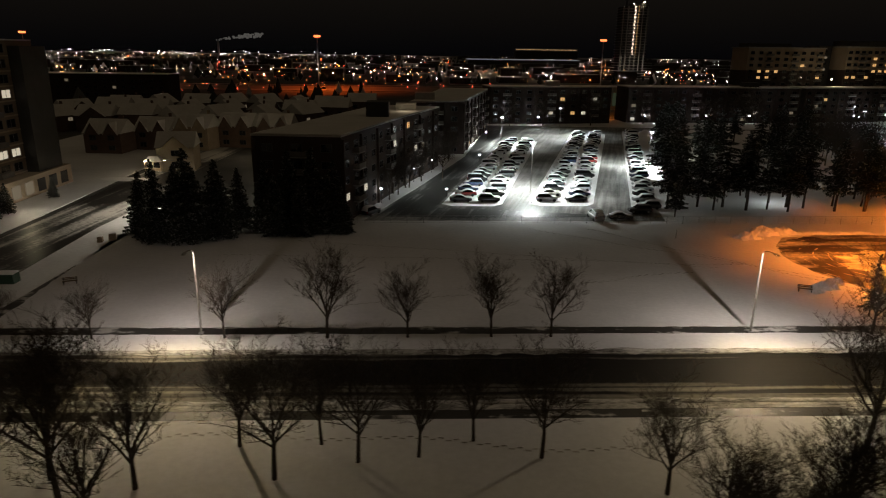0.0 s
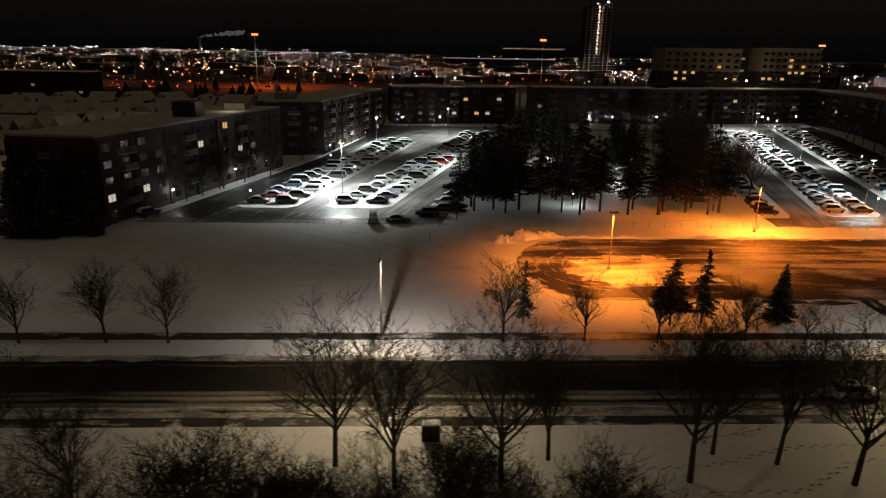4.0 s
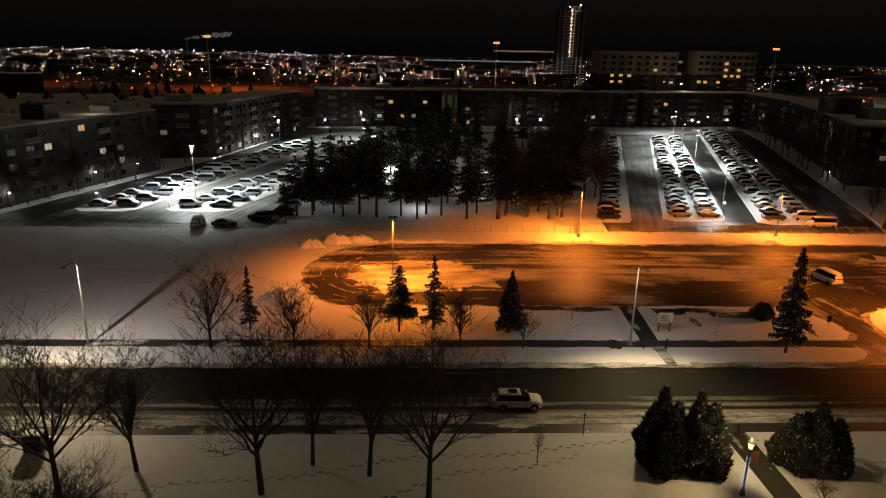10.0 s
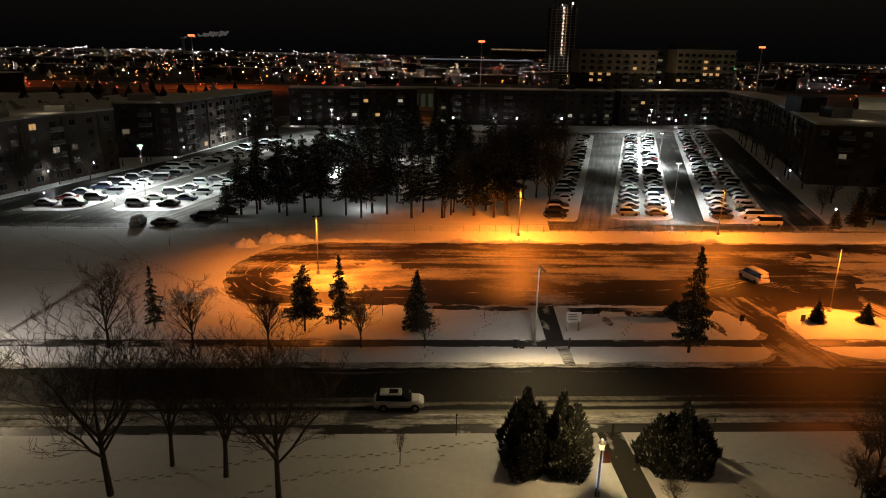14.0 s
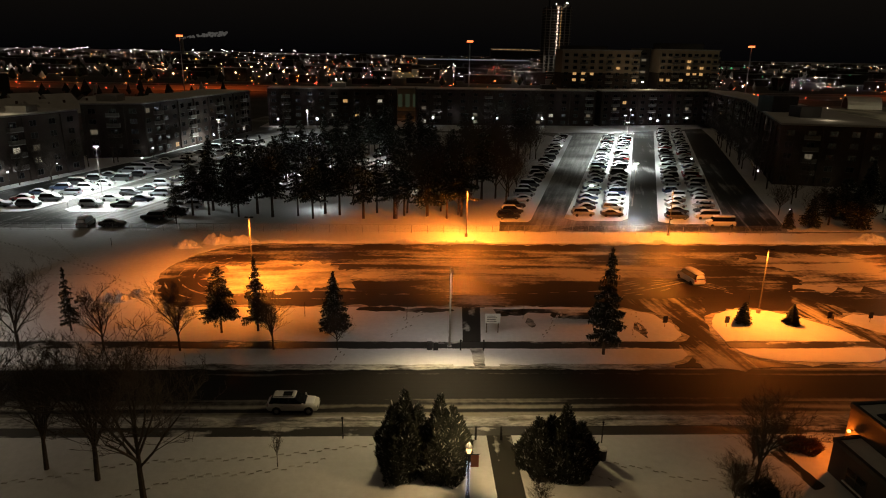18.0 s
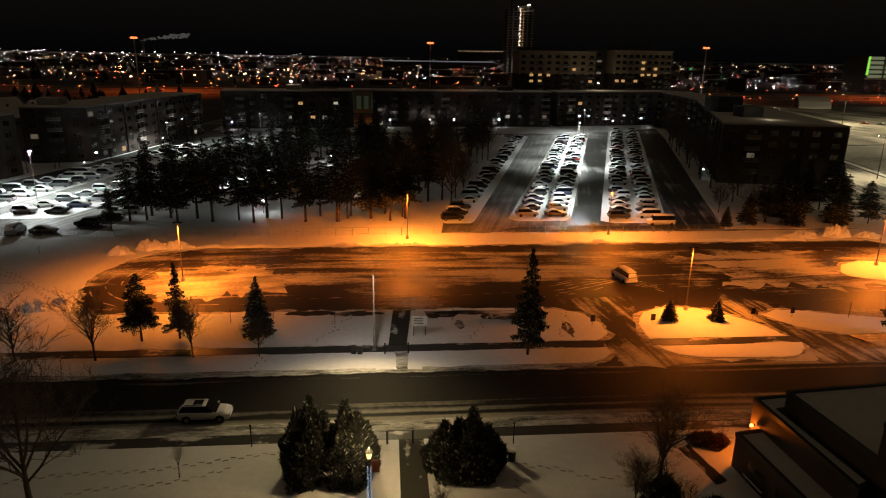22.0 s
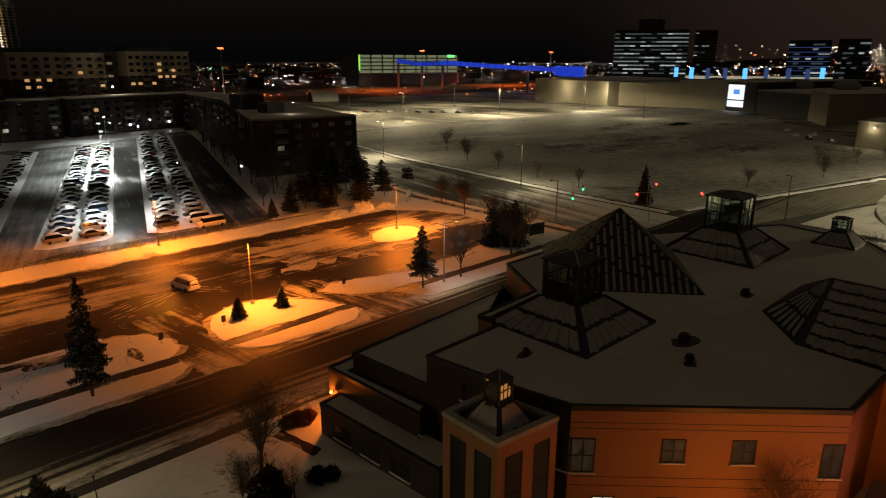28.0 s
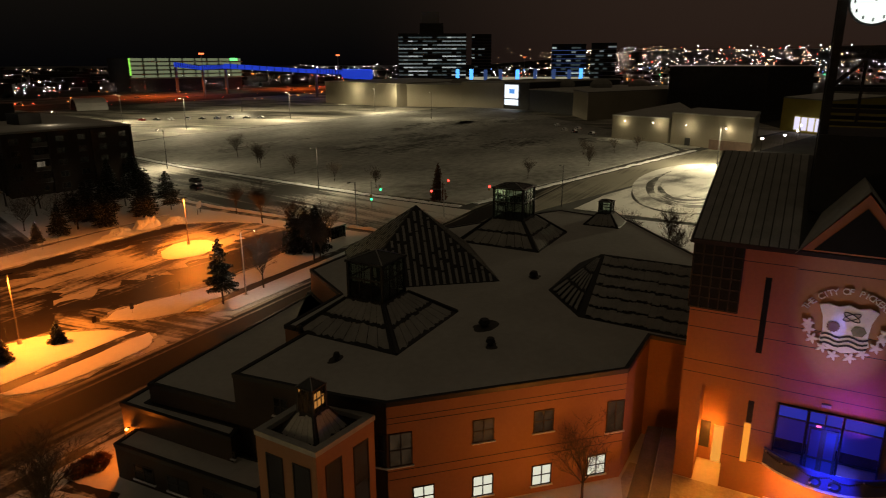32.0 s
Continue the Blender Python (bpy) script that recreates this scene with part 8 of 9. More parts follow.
condo(168.5, 208.5, 343, 33.8, 9, 6, {(1, 3), (2, 3), (3, 3), (1, 4), (2, 4), (8, 4), (6, 2)}, "beige condominium with a few orange-lit windows", (170, 192, 2.4))
condo(217, 247, 338, 34.6, 9, 6, {(4, 1), (4, 2), (5, 3), (6, 2), (0, 4), (1, 4), (3, 4), (6, 3), (4, 3)}, "beige condominium with orange-lit windows", (218, 240, 3.4))
lk = thing("link_block", pose(212.8, 350, 0), "dark glazed stair block between the condominiums", "apartment building")
part("wall", Mesh().box(-3.4, 3.4, 0, 12, -0.3, 35.5), DARK, lk)
for s in range(5):
    part("window", Mesh().box(-1.2, 1.2, -0.05, 0.02, 20 + s * 3, 21.2 + s * 3), LIT_DIM if s % 2 else GLASS, lk)
# lit facade seen between the flats
HALL_DIM = glow("dim_green_hall_light", (0.8, 1.0, 0.55), 0.02)
sc = thing("lit_hall", pose(96, 372, 0), "low lit building seen between the flats", "building")
part("wall", Mesh().box(-22, 22, 0, 16, -0.3, 12), BEIGE, sc)
part("roof", Mesh().box(-22.5, 22.5, -0.5, 16.5, 12, 12.4), SNOW_ROOF, sc)
for c in range(10):
    part("window", Mesh().box(-20 + c * 4.1, -17.6 + c * 4.1, -0.06, 0.02, 2, 9), HALL_DIM, sc, "dimly lit tall window")

# ---------- construction tower ----------
tt = thing("tower_under_construction", pose(268, 845, 0), "concrete tower under construction with work lights up its shaft", "tower")
part("core", Mesh().box(-16, 14, 4, 24, -0.3, 86), DARK, tt)
WORK = glow("work_light", (1.0, 0.74, 0.56), 1.9)
for s in range(27):
    part("slab", Mesh().box(-20 if s < 7 else -17.5, 26 if s < 7 else 16.5, 0, 25, 3.2 * s, 3.2 * s + 0.4), CONCRETE, tt)
    z = 3.2 * s + 1.6
    if s > 2 and s % 2:
        for x in (-15.5, -9.5, 8.5, 14.5):
            part("column", Mesh().box(x - 0.5, x + 0.5, 0.6, 1.6, z - 1.2, z + 4.8), CONCRETE, tt)
    if s > 8:
        for k in range(2):
            part("work_light", Mesh().box(-1.6 - (s % 3) * 0.4, -0.6 + ((s + k) % 2) * 0.7, -0.4, -0.2, z - 0.7 + k * 1.6, z + k * 1.6), WORK, tt)
            part("work_light", Mesh().box(2.2, 3.1 + (s % 2) * 0.4, -0.4, -0.2, z - 0.5 + k * 1.6, z + k * 1.6), LIT_WARM, tt)
    elif s > 2:
        for k in range(6):
            part("work_light", Mesh().box(-15 + k * 5.6, -13.9 + k * 5.6, -0.4, -0.2, z, z + 0.5), LIT_WHITE, tt)
part("crane_mast", Mesh().box(-13, -11.5, 2, 3.5, 0, 98), METAL_DARK, tt)
part("parapet", Mesh().box(-4, 15, 4, 20, 86, 90), DARK, tt)
part("beacon", Mesh().ball((9, 0, 91), 1.0, 8, 5), BULB_WARM, tt)
part("beacon", Mesh().ball((-4, 0, 89), 0.5, 8, 5), BULB_WARM, tt)

# ---------- high masts, chimney ----------
MAST_GLOW = glow("mast_glow", (1.0, 0.17, 0.05), 2.6)
for mx in MASTS:
    r = thing("high_mast", pose(mx, 485, 0), "tall highway mast with a ring of orange lamps", "lamp post", "high masts along the highway")
    part("pole", Mesh().tube((0, 0, 0), (0, 0, 39.5), 0.45, 0.25, 8), METAL, r)
    part("ring", Mesh().tube((0, 0, 39.3), (0, 0, 39.7), 1.3, 1.3, 12), METAL_DARK, r)
    for k in range(8):
        a = k * math.pi / 4
        part("lamp_head", Mesh().ball((1.5 * math.cos(a), 1.5 * math.sin(a), 39.1), 0.95, 7, 4), MAST_GLOW, r, "glowing orange lamp") if mx == MASTS[0] else None
    if mx == MASTS[0]:
        first_mast = r
    else:
        for ch in [c for c in first_mast.children if c.name.startswith("lamp_head")]:
            part("lamp_head", ch.data, None, r, "glowing orange lamp")
ch = thing("factory_chimney", pose(-548, 1900, 0), "tall far factory chimney trailing steam", "chimney")
part("shaft", Mesh().tube((0, 0, 0), (0, 0, 48), 3.5, 2.6, 10), CONCRETE, ch)
STEAM = glow("lit_steam", (1.0, 0.93, 0.85), 0.055)
sr = random.Random(6)
stm = Mesh()
for i in range(60):
    u = i / 60
    stm.ball((u * 120 + sr.uniform(-6, 6), sr.uniform(-6, 6), 51 + 16 * u ** 0.6 + sr.uniform(-4, 4) * (0.4 + u)), sr.uniform(1.5, 4.5) * (0.5 + u), 7, 4)
pm_ = part("plume", stm, STEAM, ch, "faint plume of steam")

# ---------- the mall and the buildings east ----------


def hallbox(name, pts, h, mat, label, cat, rim=CONCRETE):
    cx, cy = pts[0]
    r = thing(name, pose(cx, cy, 0), label, cat)
    loc = [(x - cx, y - cy) for x, y in pts]
    if area_sign(loc) < 0:
        loc = loc[::-1]
    part("wall", Mesh().prism(loc, -0.3, h), mat, r)
    mx_, my_ = sum(p[0] for p in loc) / len(loc), sum(p[1] for p in loc) / len(loc)
    part("parapet", Mesh().prism([(mx_ + (x - mx_) * 1.01, my_ + (y - my_) * 1.01) for x, y in loc], h, h + 0.5), rim, r)
    part("roof", Mesh().prism([(mx_ + (x - mx_) * 0.985, my_ + (y - my_) * 0.985) for x, y in loc], h + 0.4, h + 0.6), SNOW_ROOF, r)
    return r


m1 = hallbox("mall_store", [(535, 342), (516, 262), (620, 240), (650, 330)], 16.4, BEIGE, "pale floodlit department store", "shop")
part("sign", Mesh().box(-0.3, 0.2, -12, -6, 8, 13), METAL_DARK, m1, "dark entrance panel") .matrix_basis = pose(-3, -14, 0, 0, 0, -13)
part("sign_bar", Mesh().box(-0.4, 0.2, -34, -22, 9.5, 11), LIT_WHITE, m1, "lit white bar of lettering").matrix_basis = pose(-3, -14, 0, 0, 0, -13)
m2 = hallbox("mall_wing", [(526, 264), (536, 219), (640, 200), (640, 240)], 15.6, BEIGE, "beige windowless mall wing", "shop")
m3 = hallbox("mall_wing", [(536, 219), (541, 188), (640, 160), (640, 199)], 17.5, BEIGE, "taller beige mall wing", "shop")
m4 = hallbox("mall_entrance", [(539, 187), (531, 165), (640, 130), (640, 159)], 18.0, DARK, "dark mall entrance with a bright screen", "shop")
SCREEN = glow("bright_screen", (0.82, 0.90, 1.0), 1.1)
sd = Vector((531 - 539, 165 - 187)).normalized()
for z0, z1 in ((2.5, 6.5), (7.2, 16.5)):
    part("screen", Mesh().add([(-0.3 - sd.x * 0 + sd.x * 1.0, sd.y * 1.0, z0), (-0.3 + sd.x * 14, sd.y * 14, z0), (-0.3 + sd.x * 14, sd.y * 14, z1), (-0.3 + sd.x * 1.0, sd.y * 1.0, z1)], [(0, 1, 2, 3)]), SCREEN, m4, "bright advertising screen")
part("screen_panel", Mesh().add([(-0.4 + sd.x * 5.5, sd.y * 5.5, 10.5), (-0.4 + sd.x * 10.5, sd.y * 10.5, 10.5), (-0.4 + sd.x * 10.5, sd.y * 10.5, 13.5), (-0.4 + sd.x * 5.5, sd.y * 5.5, 13.5)], [(0, 1, 2, 3)]), glow("screen_blue", (0.1, 0.35, 0.9), 0.8), m4, "blue picture on the screen")
# Dark wall colour stands in for the shadow on this wing.
m5 = hallbox("mall_wing", [(530, 164), (500, 124), (600, 90), (640, 129)], 13.5, DARK, "mall wing with its shadow put into dark walls", "shop")
m6 = hallbox("mall_wing", [(500, 124), (470, 106), (560, 60), (600, 89)], 15.0, BEIGE, "beige mall corner wing", "shop")
# A darker beige for the loading side.
DEPOT = surface("dark_beige_block", (0.17, 0.15, 0.11), (0.25, 0.22, 0.165), 0.15, 0.85, 0, 0.2, 20)
SHOP_BULB = glow("pinkish_globe", (1.0, 0.82, 0.74), 12)
m7 = hallbox("mall_depot", [(388, 71), (380, 46), (414, 40), (490, 60)], 9.6, DEPOT, "beige loading side of the mall with wall lamps", "shop")
m8 = hallbox("mall_depot", [(380, 45), (365, 14), (398, 14), (412, 40)], 12.0, DEPOT, "beige loading side of the mall", "shop")
for a, b, ts in (((388, 71), (380, 46), (0.25, 0.75)), ((380, 45), (365, 14), (0.2, 0.7))):
    for t in ts:
        x, y = a[0] + (b[0] - a[0]) * t, a[1] + (b[1] - a[1]) * t
        wlp = thing("wall_lamp", pose(x - 0.6, y + 0.2, 8), "white wall lamp on the mall", "lamp", "wall lamps of the mall")
        part("housing", Mesh().box(-0.3, 0.6, -0.3, 0.3, 0, 0.4), METAL_DARK, wlp)
        part("lens", Mesh().ball((-0.1, 0, -0.12), 0.22, 8, 5), BULB_WARM, wlp, "glowing lens")
part("loading_wall", Mesh().add([(-11, -16, -0.2), (-18, -31, -0.2), (-18, -31, 3.6), (-11, -16, 3.6), (-10.4, -16.3, -0.2), (-17.4, -31.3, -0.2), (-17.4, -31.3, 3.6), (-10.4, -16.3, 3.6)], [(0, 1, 2, 3), (7, 6, 5, 4), (3, 2, 6, 7), (0, 3, 7, 4), (1, 5, 6, 2)]), HOUSE_BRICK, m8, "low brown loading-bay wall")
part("service_door", Mesh().add([(-3.3, -6, 0), (-4.3, -8.2, 0), (-4.3, -8.2, 3), (-3.3, -6, 3)], [(0, 1, 2, 3)]), METAL_DARK, m8)
for x, y in ((371, 11), (388, 4), (409, 0), (436, -1), (470, 2)):
    r = thing("shop_street_lamp", pose(x, y, 0), "white lamp on a post along the shop street", "street lamp", "lamps of the shop street")
    part("pole", Mesh().tube((0, 0, -0.1), (0, 0, 4.3), 0.07, None, 6), METAL_DARK, r)
    part("globe", Mesh().ball((0, 0, 4.6), 0.45, 8, 5), SHOP_BULB, r, "glowing pinkish globe")
for i in range(6):
    dm = thing("roof_dome", pose(560 + i * 4, 232 - i * 26, 15.8), "low rounded roof light on the mall", "roof light", "roof lights of the mall")
    part("shell", Mesh().ball((0, 0, 0), 8, 14, 7, 0, 0.55), CONCRETE, dm)
bb = hallbox("dark_hall", [(520, 72), (500, 18), (560, -4), (580, 50)], 29, DARK, "large unlit black hall", "building")
yl = hallbox("yellow_store", [(462, 8), (441, -12), (500, -40), (520, -10)], 15, surface("yellow_panel", (0.50, 0.40, 0.06), (0.62, 0.52, 0.10), 0.3, 0.7), "yellow-panelled store with lit windows", "shop")
yd = (Vector((441, -12)) - Vector((462, 8))).normalized()
for k in range(4):
    part("window", Mesh().add([(yd.x * (9 + k * 4.2) - 0.3, yd.y * (9 + k * 4.2) + 0.3, 1), (yd.x * (12.4 + k * 4.2) - 0.3, yd.y * (12.4 + k * 4.2) + 0.3, 1), (yd.x * (12.4 + k * 4.2) - 0.3, yd.y * (12.4 + k * 4.2) + 0.3, 7), (yd.x * (9 + k * 4.2) - 0.3, yd.y * (9 + k * 4.2) + 0.3, 7)], [(0, 1, 2, 3)]), glow("lilac_window", (0.85, 0.80, 1.0), 0.9) if k == 0 else bpy.data.materials["lilac_window"], yl, "lilac-lit shop window")

# parking garage, footbridge
OX, OY = 100.3, -1.0


def polar(az, dist):
    return OX + az[0] * dist, OY + az[1] * dist


ga, gb2 = polar((0.600, 0.80), 800), polar((0.709, 0.705), 860)
gd = Vector((gb2[0] - ga[0], gb2[1] - ga[1]))
gL, gang = gd.length, math.degrees(math.atan2(gd.y, gd.x))
gar = thing("parking_garage", pose(ga[0], ga[1], 0, 0, 0, gang), "open multi-storey car park with greenish lit decks", "parking garage")
GAR_LIT = glow("garage_deck_light", (0.88, 1.0, 0.55), 0.14)
part("core", Mesh().box(0, gL, 3, 60, -0.3, 36), DARK, gar)
for s in range(5):
    z = 14 + s * 4.4
    part("spandrel", Mesh().box(-0.5, gL + 0.5, -0.5, 3, z, z + 1.0), BEIGE, gar)
    for k in range(9):
        part("deck_opening", Mesh().box(2 + k * gL / 9, 2 + (k + 0.86) * gL / 9, 2.6, 2.95, z + 1.3, z + 4.3), GAR_LIT, gar, "lit deck opening")
part("green_sign", Mesh().box(gL - 16, gL - 6, -0.8, -0.5, 33.2, 36.2), glow("green_sign", (0.15, 1.0, 0.2), 1.6), gar, "glowing green sign")
part("green_edge", Mesh().box(-0.9, 0.8, -0.8, 0, 18, 36), glow("green_edge", (0.35, 1.0, 0.1), 0.8), gar, "glowing green corner")
BLUE = glow("blue_bridge_light", (0.03, 0.09, 1.0), 0.42)
br = thing("footbridge", pose(0, 0, 0), "long enclosed footbridge lit bright blue", "footbridge")
pts = [(*polar((0.645, 0.765), 760), 27), (*polar((0.671, 0.742), 740), 24), (*polar((0.693, 0.721), 720), 25.5), (*polar((0.777, 0.629), 640), 21.5), (*polar((0.81, 0.587), 610), 20.5)]
for a, b in zip(pts, pts[1:]):
    d = Vector(b) - Vector(a)
    s = Vector((-d.y, d.x, 0)).normalized() * 2.0
    m = Mesh().add([Vector(a) - s, Vector(b) - s, Vector(b) - s + Vector((0, 0, 3.4)), Vector(a) - s + Vector((0, 0, 4.6)), Vector(a) + s, Vector(b) + s, Vector(b) + s + Vector((0, 0, 3.4)), Vector(a) + s + Vector((0, 0, 4.6))], [(0, 1, 2, 3), (7, 6, 5, 4), (3, 2, 6, 7), (4, 5, 1, 0)])
    sp = part("span", m, BLUE, br)
    for k in range(1, 12):
        p = Vector(a).lerp(Vector(b), k / 12) - s * 1.06
        part("rib", Mesh().box(p.x - 0.25, p.x + 0.25, p.y - 0.25, p.y + 0.25, p.z - 0.2, p.z + 5), METAL_DARK, sp)
    part("pier", Mesh().box(a[0] - 1, a[0] + 1, a[1] - 1, a[1] + 1, 0, a[2]), CONCRETE, br)
pe = pts[-1]
part("portal", Mesh().loft([[(pe[0] - 14 + 3 * math.cos(t), pe[1] + 8 - 8, pe[2] + 1.5 + 4.0 * math.sin(t)) for t in [i * math.pi / 6 for i in range(12)]], [(pe[0] + 8 + 3 * math.cos(t), pe[1] - 14, pe[2] + 0.5 + 4.6 * math.sin(t)) for t in [i * math.pi / 6 for i in range(12)]]]), BLUE, br, "rounded blue-lit bridge head")
part("pier", Mesh().box(pe[0] - 3, pe[0] + 3, pe[1] - 3, pe[1] + 3, 0, pe[2] - 2), CONCRETE, br)

# office towers
OFF_GLOW = [glow("office_light_%s" % k, c, s) for k, c, s in (("pale", (0.85, 0.97, 0.92), 0.36), ("mid", (0.72, 0.86, 0.84), 0.17), ("low", (0.55, 0.75, 0.74), 0.06))]


def office(az0, az1, dist, h, storeys, bays, label, blue=False, seed=1, fill=0.75, z_low=0.0):
    a, b = polar(az0, dist), polar(az1, dist)
    d = Vector((b[0] - a[0], b[1] - a[1]))
    L, ang = d.length, math.degrees(math.atan2(d.y, d.x))
    r = thing("office_tower", pose(a[0], a[1], 0, 0, 0, ang), label, "office building")
    rr = random.Random(seed)
    part("body", Mesh().box(0, L, 0.3, 25, -0.3, h), DARK, r)
    sh = (h - 6 - z_low) / storeys
    for s in range(storeys):
        z = z_low + 4 + s * sh
        part("floor_band", Mesh().box(-0.3, L + 0.3, -0.1, 0.4, z - 0.5, z), CONCRETE if not blue else BAND_BLUE, r)
        level = 2
        for k in range(bays):
            if rr.random() < 0.4:
                level = rr.choices((0, 1, 2), (2, 3, 5))[0]
            if rr.random() < fill:
                part("window", Mesh().box(L * (k + 0.03) / bays, L * (k + 0.97) / bays, 0.15, 0.28, z + sh * 0.35, z + sh * 0.72), OFF_GLOW[level], r)
    return r


BAND_BLUE = glow("blue_lit_band", (0.12, 0.22, 0.6), 0.22)
o1 = office((0.847, 0.531), (0.8955, 0.445), 640, 57, 11, 14, "glass office tower with many lit floors", False, 3, 0.85, 14)
part("penthouse", Mesh().box(20, 42, 3, 20, 57, 66), DARK, o1)
part("crown", Mesh().box(22, 38, 6, 18, 66, 76), CONCRETE, o1)
office((0.944, 0.331), (0.959, 0.285), 760, 50, 9, 7, "mid-rise office block with bluish bands", True, 5, 0.4, 4)
office((0.961, 0.278), (0.970, 0.244), 760, 51, 9, 6, "pale mid-rise office block", False, 6, 0.3, 4)
office((0.899, 0.438), (0.911, 0.412), 900, 66, 14, 6, "dim distant apartment tower", False, 8, 0.12, 8)
BLUE_SIGN = glow("blue_sign", (0.08, 0.35, 1.0), 1.8)
for i, (az, z) in enumerate((((0.890, 0.456), 17.5), ((0.899, 0.438), 17.5), ((0.908, 0.419), 17), ((0.917, 0.399), 17), ((0.9265, 0.376), 17), ((0.936, 0.352), 17.5), ((0.945, 0.327), 17.5), ((0.952, 0.306), 17), ((0.957, 0.290), 18))):
    x, y = polar(az, 640)
    r = thing("blue_lit_fin", pose(x, y, 0), "blue-lit fin on the mall roof line", "sign", "blue fins of the mall")
    part("fin", Mesh().box(-1, 1, -1.5, 1.5, 14, z + 7.5), BLUE_SIGN if i in (0, 1, 4, 8) else BAND_BLUE, r)
    part("stem", Mesh().box(-0.4, 0.4, -0.4, 0.4, 0, 14), METAL_DARK, r)
pv = thing("lit_canopy", pose(*polar((0.93, 0.367), 660), 0, 0, 0, -68), "low canopy glowing pale yellow", "canopy")
part("fascia", Mesh().box(-62, 62, -1, 1, 14, 17.5), glow("pale_fascia", (1.0, 0.92, 0.62), 0.28), pv)
part("wall", Mesh().box(-62, 62, 1.1, 12, -0.2, 17), DARK, pv)
qh = thing("arched_shelter", pose(395, 440, 0, 0, 0, -20), "snow-covered arched storage shelter", "shelter")
arcs = [[(x, 9 * math.cos(a), 9 * math.sin(a) * 0.9) for a in [i * math.pi / 10 for i in range(11)]] for x in (-10, -5, 0, 5, 10)]
part("shell", Mesh().loft(arcs, 0, True), SNOW_ROOF, qh)
part("end_wall", Mesh().add([(-10.1, 8 * math.cos(a), 8 * math.sin(a) * 0.9) for a in [i * math.pi / 10 for i in range(11)]], [tuple(range(11))]), DARK, qh)

lb = thing("long_lit_block", pose(510, 2700, 0), "long low building with a row of lights on the horizon", "building")
part("wall", Mesh().box(-125, 125, 0, 40, -0.2, 47), DARK, lb)
ROW_GLOW = glow("far_window_row", (1.0, 0.62, 0.32), 0.5)
for k in range(40):
    part("window", Mesh().box(-122 + k * 6.1, -119.5 + k * 6.1 + (k * 7 % 3) * 1.1, -0.5, 0.1, 40.5, 42.6 + (k % 5 == 0) * 1.4), ROW_GLOW, lb)
wr_ = thing("white_warehouse", pose(200, 1300, 0), "wide pale roof lit white in the distance", "warehouse")
part("wall", Mesh().box(-105, 110, 0, 60, -0.2, 16), DARK, wr_)
part("roof", Mesh().box(-105, 110, 0, 60, 16, 17.5), glow("floodlit_roof_edge", (0.9, 0.95, 1.0), 0.10), wr_, "pale floodlit roof")
# ---------- far town: buildings, woods, lights ----------
far = random.Random(99)
blocks, woods = Mesh(), Mesh()
for _ in range(900):
    a = radians(far.uniform(-48, 100))
    d = far.uniform(660, 3600) if a < radians(52) else far.uniform(900, 3600)
    x, y = 60 + d * math.sin(a), d * math.cos(a)
    if y < 640 and x < 1000:
        continue
    if x > 420 and y < 480 and d < 1100:
        continue
    w, dp, h = far.uniform(12, 50), far.uniform(10, 30), far.choice((5, 6, 7, 8, 9, 12))
    blocks.box(x - w / 2, x + w / 2, y, y + dp, -0.2, h)
    blocks.box(x - w / 2 - 0.2, x + w / 2 + 0.2, y - 0.2, y + dp + 0.2, h, h + 0.5, 1)
tagged(new("far_town", blocks.data("far_town", [BRICK, TOWN])), "distant low town buildings with snowy roofs", "buildings", "", "stuff")
for _ in range(5200):
    a = radians(far.uniform(-50, 100))
    d = far.uniform(345, 3300)
    x, y = 60 + d * math.sin(a), d * math.cos(a)
    if 480 < y < 640 or (y < 480 and x > -30):
        continue
    if noise.noise(Vector((x * 0.004, y * 0.004, 3))) < -0.05 and y > 640:
        continue
    h = far.uniform(5, 12)
    rr = h * far.uniform(0.22, 0.4)
    n = 5
    woods.add([(x + rr * math.cos(2 * math.pi * i / n), y + rr * math.sin(2 * math.pi * i / n), h * far.uniform(0.15, 0.4)) for i in range(n)] + [(x, y, h), (x, y, -0.1)], [(i, (i + 1) % n, n) for i in range(n)] + [((i + 1) % n, i, n + 1) for i in range(n)])
tagged(new("far_woods", woods.data("far_woods", NEEDLE)), "distant dark tree belts between the houses", "trees", "", "stuff")


def sparks(name, mat, n, seed, az, dist, z, size, label, patch=0.0):
    r = random.Random(seed)
    m = Mesh()
    made = 0
    while made < n:
        a = radians(r.uniform(*az))
        d = dist[0] * (dist[1] / dist[0]) ** r.random()
        x, y = 60 + d * math.sin(a), d * math.cos(a)
        if patch and noise.noise(Vector((x * 0.0022, y * 0.0022, seed))) < patch:
            made += 0.15
            continue
        s = size * d / 1000 * (0.35 + 0.9 * r.random() ** 2.5)
        zz = r.uniform(*z)
        m.add([(x - s, y, zz), (x, y - s, zz), (x + s, y, zz), (x, y + s, zz), (x, y, zz + s), (x, y, zz - s)], [(0, 1, 4), (1, 2, 4), (2, 3, 4), (3, 0, 4), (1, 0, 5), (2, 1, 5), (3, 2, 5), (0, 3, 5)])
        made += 1
    tagged(new(name, m.data(name, mat)), label, "lights", "", "stuff")


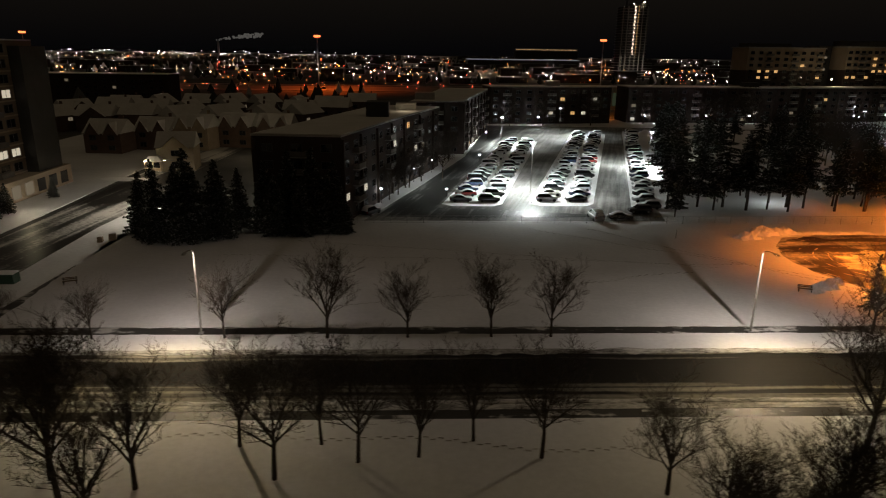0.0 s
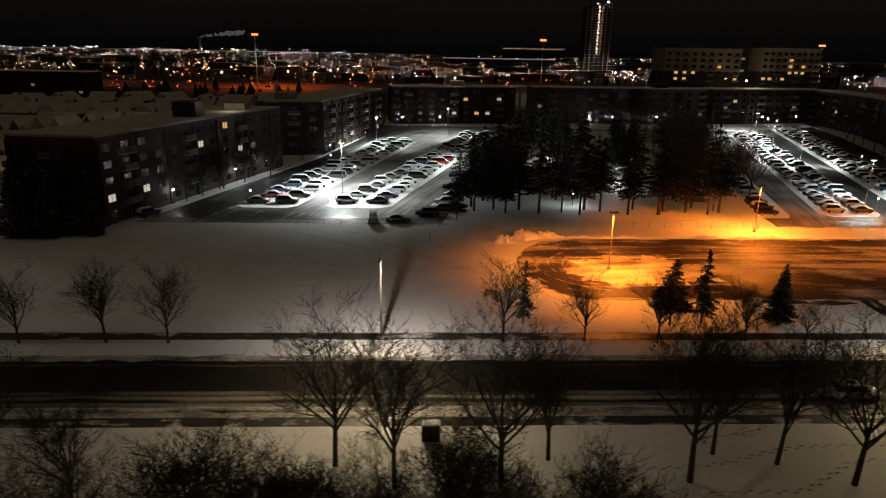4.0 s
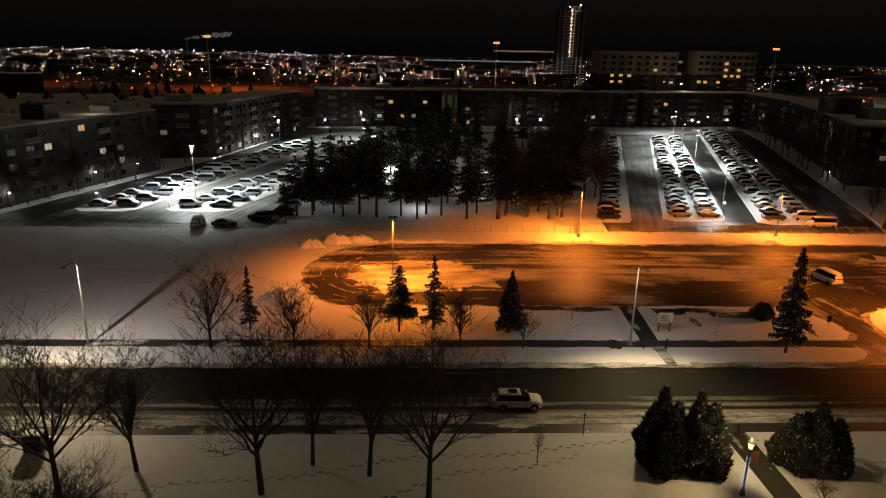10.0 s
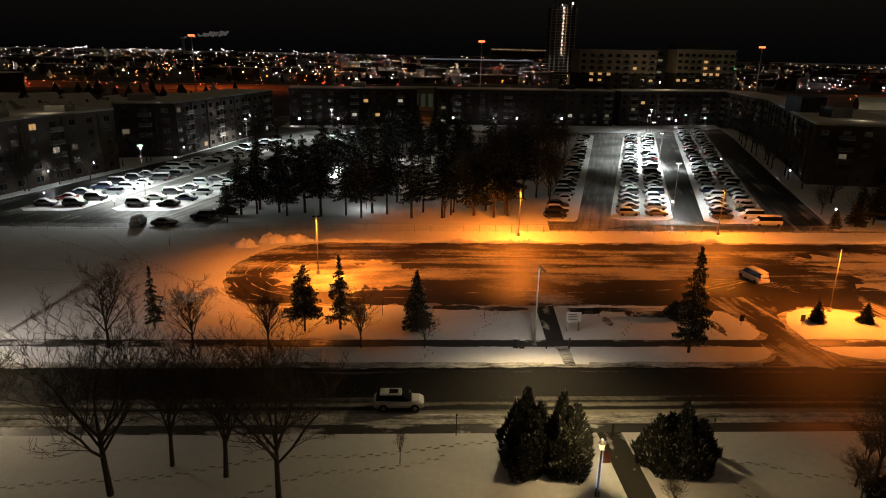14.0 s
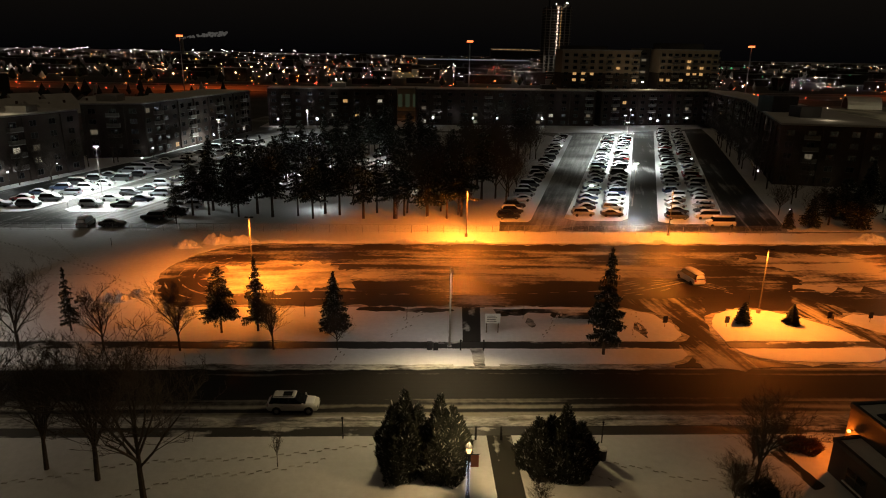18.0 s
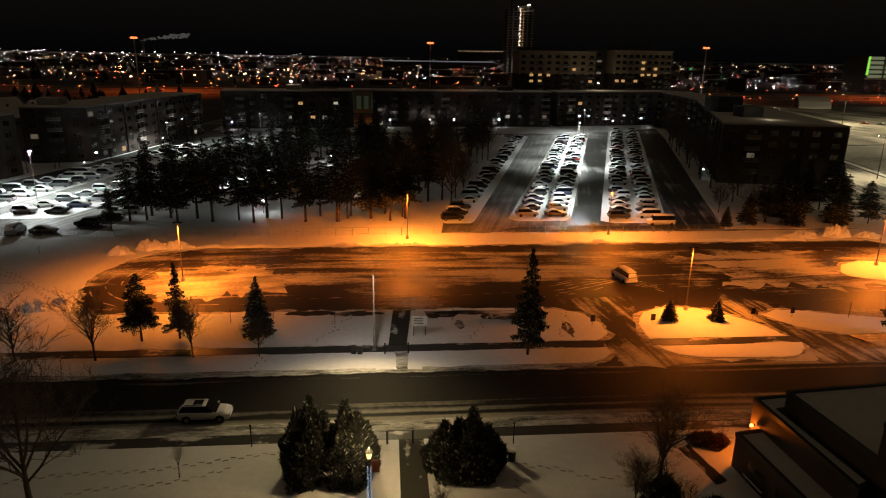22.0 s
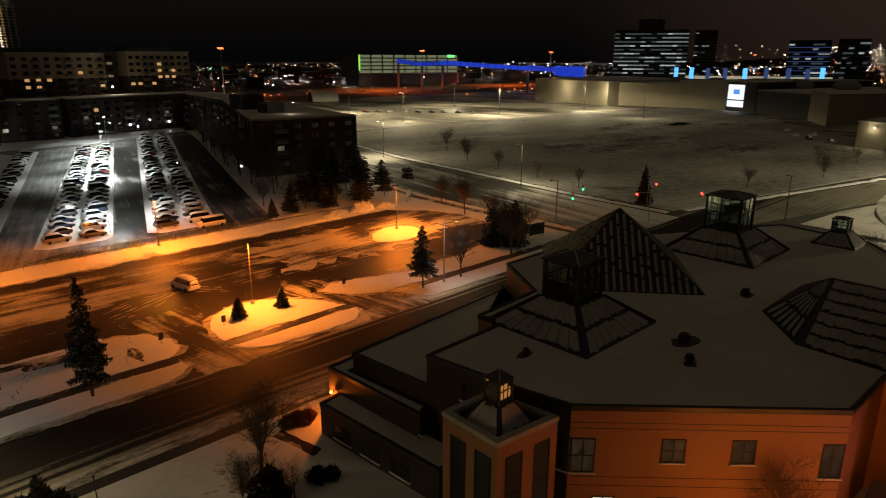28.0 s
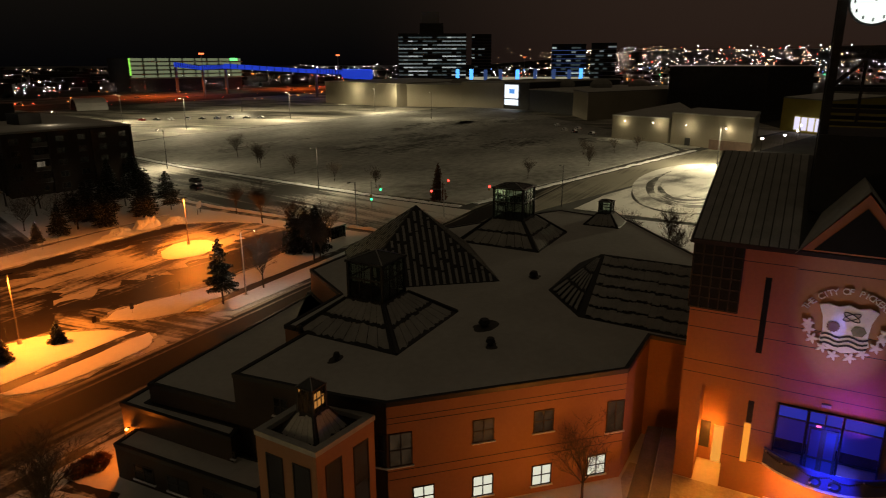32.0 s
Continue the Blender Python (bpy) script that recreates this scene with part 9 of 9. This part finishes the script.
SP_WHITE = glow("far_white_light", (1.0, 0.90, 0.84), 15)
SP_WARM = glow("far_warm_light", (1.0, 0.62, 0.30), 10)
SP_RED = glow("far_red_light", (1.0, 0.07, 0.03), 8)
SP_ORANGE = glow("far_orange_light", (1.0, 0.26, 0.05), 9)
SP_BLUE = glow("far_blue_light", (0.15, 0.35, 1.0), 3)
SP_GREEN = glow("far_green_light", (0.1, 1.0, 0.3), 2.5)
sparks("far_white_lights", SP_WHITE, 1600, 1, (-48, 60), (700, 3000), (5, 12), 0.28, "far white street lights of the town", -0.12)
sparks("east_white_lights", SP_WHITE, 420, 12, (58, 100), (720, 2600), (4, 13), 0.28, "white lamps and shop lights of the eastern town", -0.1)
sparks("east_red_lights", SP_RED, 120, 14, (60, 95), (900, 2200), (4, 10), 0.32, "red lights of the eastern town", 0.0)
sparks("horizon_lights", SP_WHITE, 150, 2, (-48, -5), (2300, 3600), (5, 22), 0.6, "dense row of white lights on the horizon", -0.2)
sparks("far_warm_lights", SP_WARM, 1300, 3, (-48, 100), (680, 3400), (3, 10), 0.36, "far warm street lights of the town", -0.1)
sparks("highway_tail_lights", SP_RED, 330, 4, (-20, 75), (640, 1700), (1, 8), 0.55, "red lights of the far highway", 0.0)
sparks("far_orange_lights", SP_ORANGE, 520, 5, (-48, 95), (620, 2600), (3, 11), 0.6, "far orange street lights", -0.05)
sparks("near_town_lights", SP_WARM, 70, 12, (-35, 40), (640, 1100), (4, 9), 1.3, "large warm lights beyond the highway", -0.2)
sparks("street_lights_by_the_highway", SP_WHITE, 150, 31, (-14, 42), (640, 1000), (3, 9), 0.75, "white lamps of the streets beyond the highway", -0.15)
sparks("east_white_lights", SP_WHITE, 380, 6, (42, 100), (720, 3200), (6, 20), 0.6, "white lights of the eastern town", -0.1)
sparks("hill_lights", SP_WHITE, 380, 7, (72, 100), (2600, 3600), (10, 85), 0.62, "white lights climbing a far hill", -0.2)
sparks("hill_warm_lights", SP_WARM, 320, 8, (66, 100), (2400, 3600), (10, 80), 0.62, "warm lights climbing a far hill", -0.2)
sparks("hill_red_lights", SP_RED, 50, 9, (74, 92), (2200, 3400), (20, 75), 0.7, "red lights on the far hill")
sparks("far_blue_lights", SP_BLUE, 26, 10, (60, 98), (800, 1800), (8, 25), 0.9, "scattered blue lights")
sparks("far_green_lights", SP_GREEN, 18, 11, (20, 98), (800, 2200), (6, 18), 0.9, "scattered green lights")
sparks("highway_traffic", SP_RED, 110, 21, (-42, 48), (535, 640), (1, 2.5), 0.75, "red tail lights of the highway traffic")
sparks("highway_lamps", SP_ORANGE, 90, 22, (-42, 60), (560, 690), (2, 8), 0.8, "orange lamps along the highway")
hill = Mesh()
hp = []
for i in range(25):
    a = radians(62 + i * 2)
    hp.append((60 + 3700 * math.sin(a), 3700 * math.cos(a), 10 + 75 * (1 - math.cos(min(1, i / 10) * math.pi)) / 2))
hill.add([(x, y, -1) for x, y, z in hp] + hp, [(i, i + 1, 26 + i - 0, 25 + i) for i in range(24)])
setting("far_hill", hill, TOWN, "dark far hill on the horizon", "hill")
# moving traffic stands as small lit cars on the highway
for i in range(13):
    x = -260 + i * 96 + far.uniform(-15, 15)
    car(far.choice(("sedan", "suv")), far.choice(("grey", "black", "silver")), x, far.choice((528, 540, 560, 574)), 0 if i % 2 else 180, True, "cars on the highway", "car on the distant highway", 0.1)
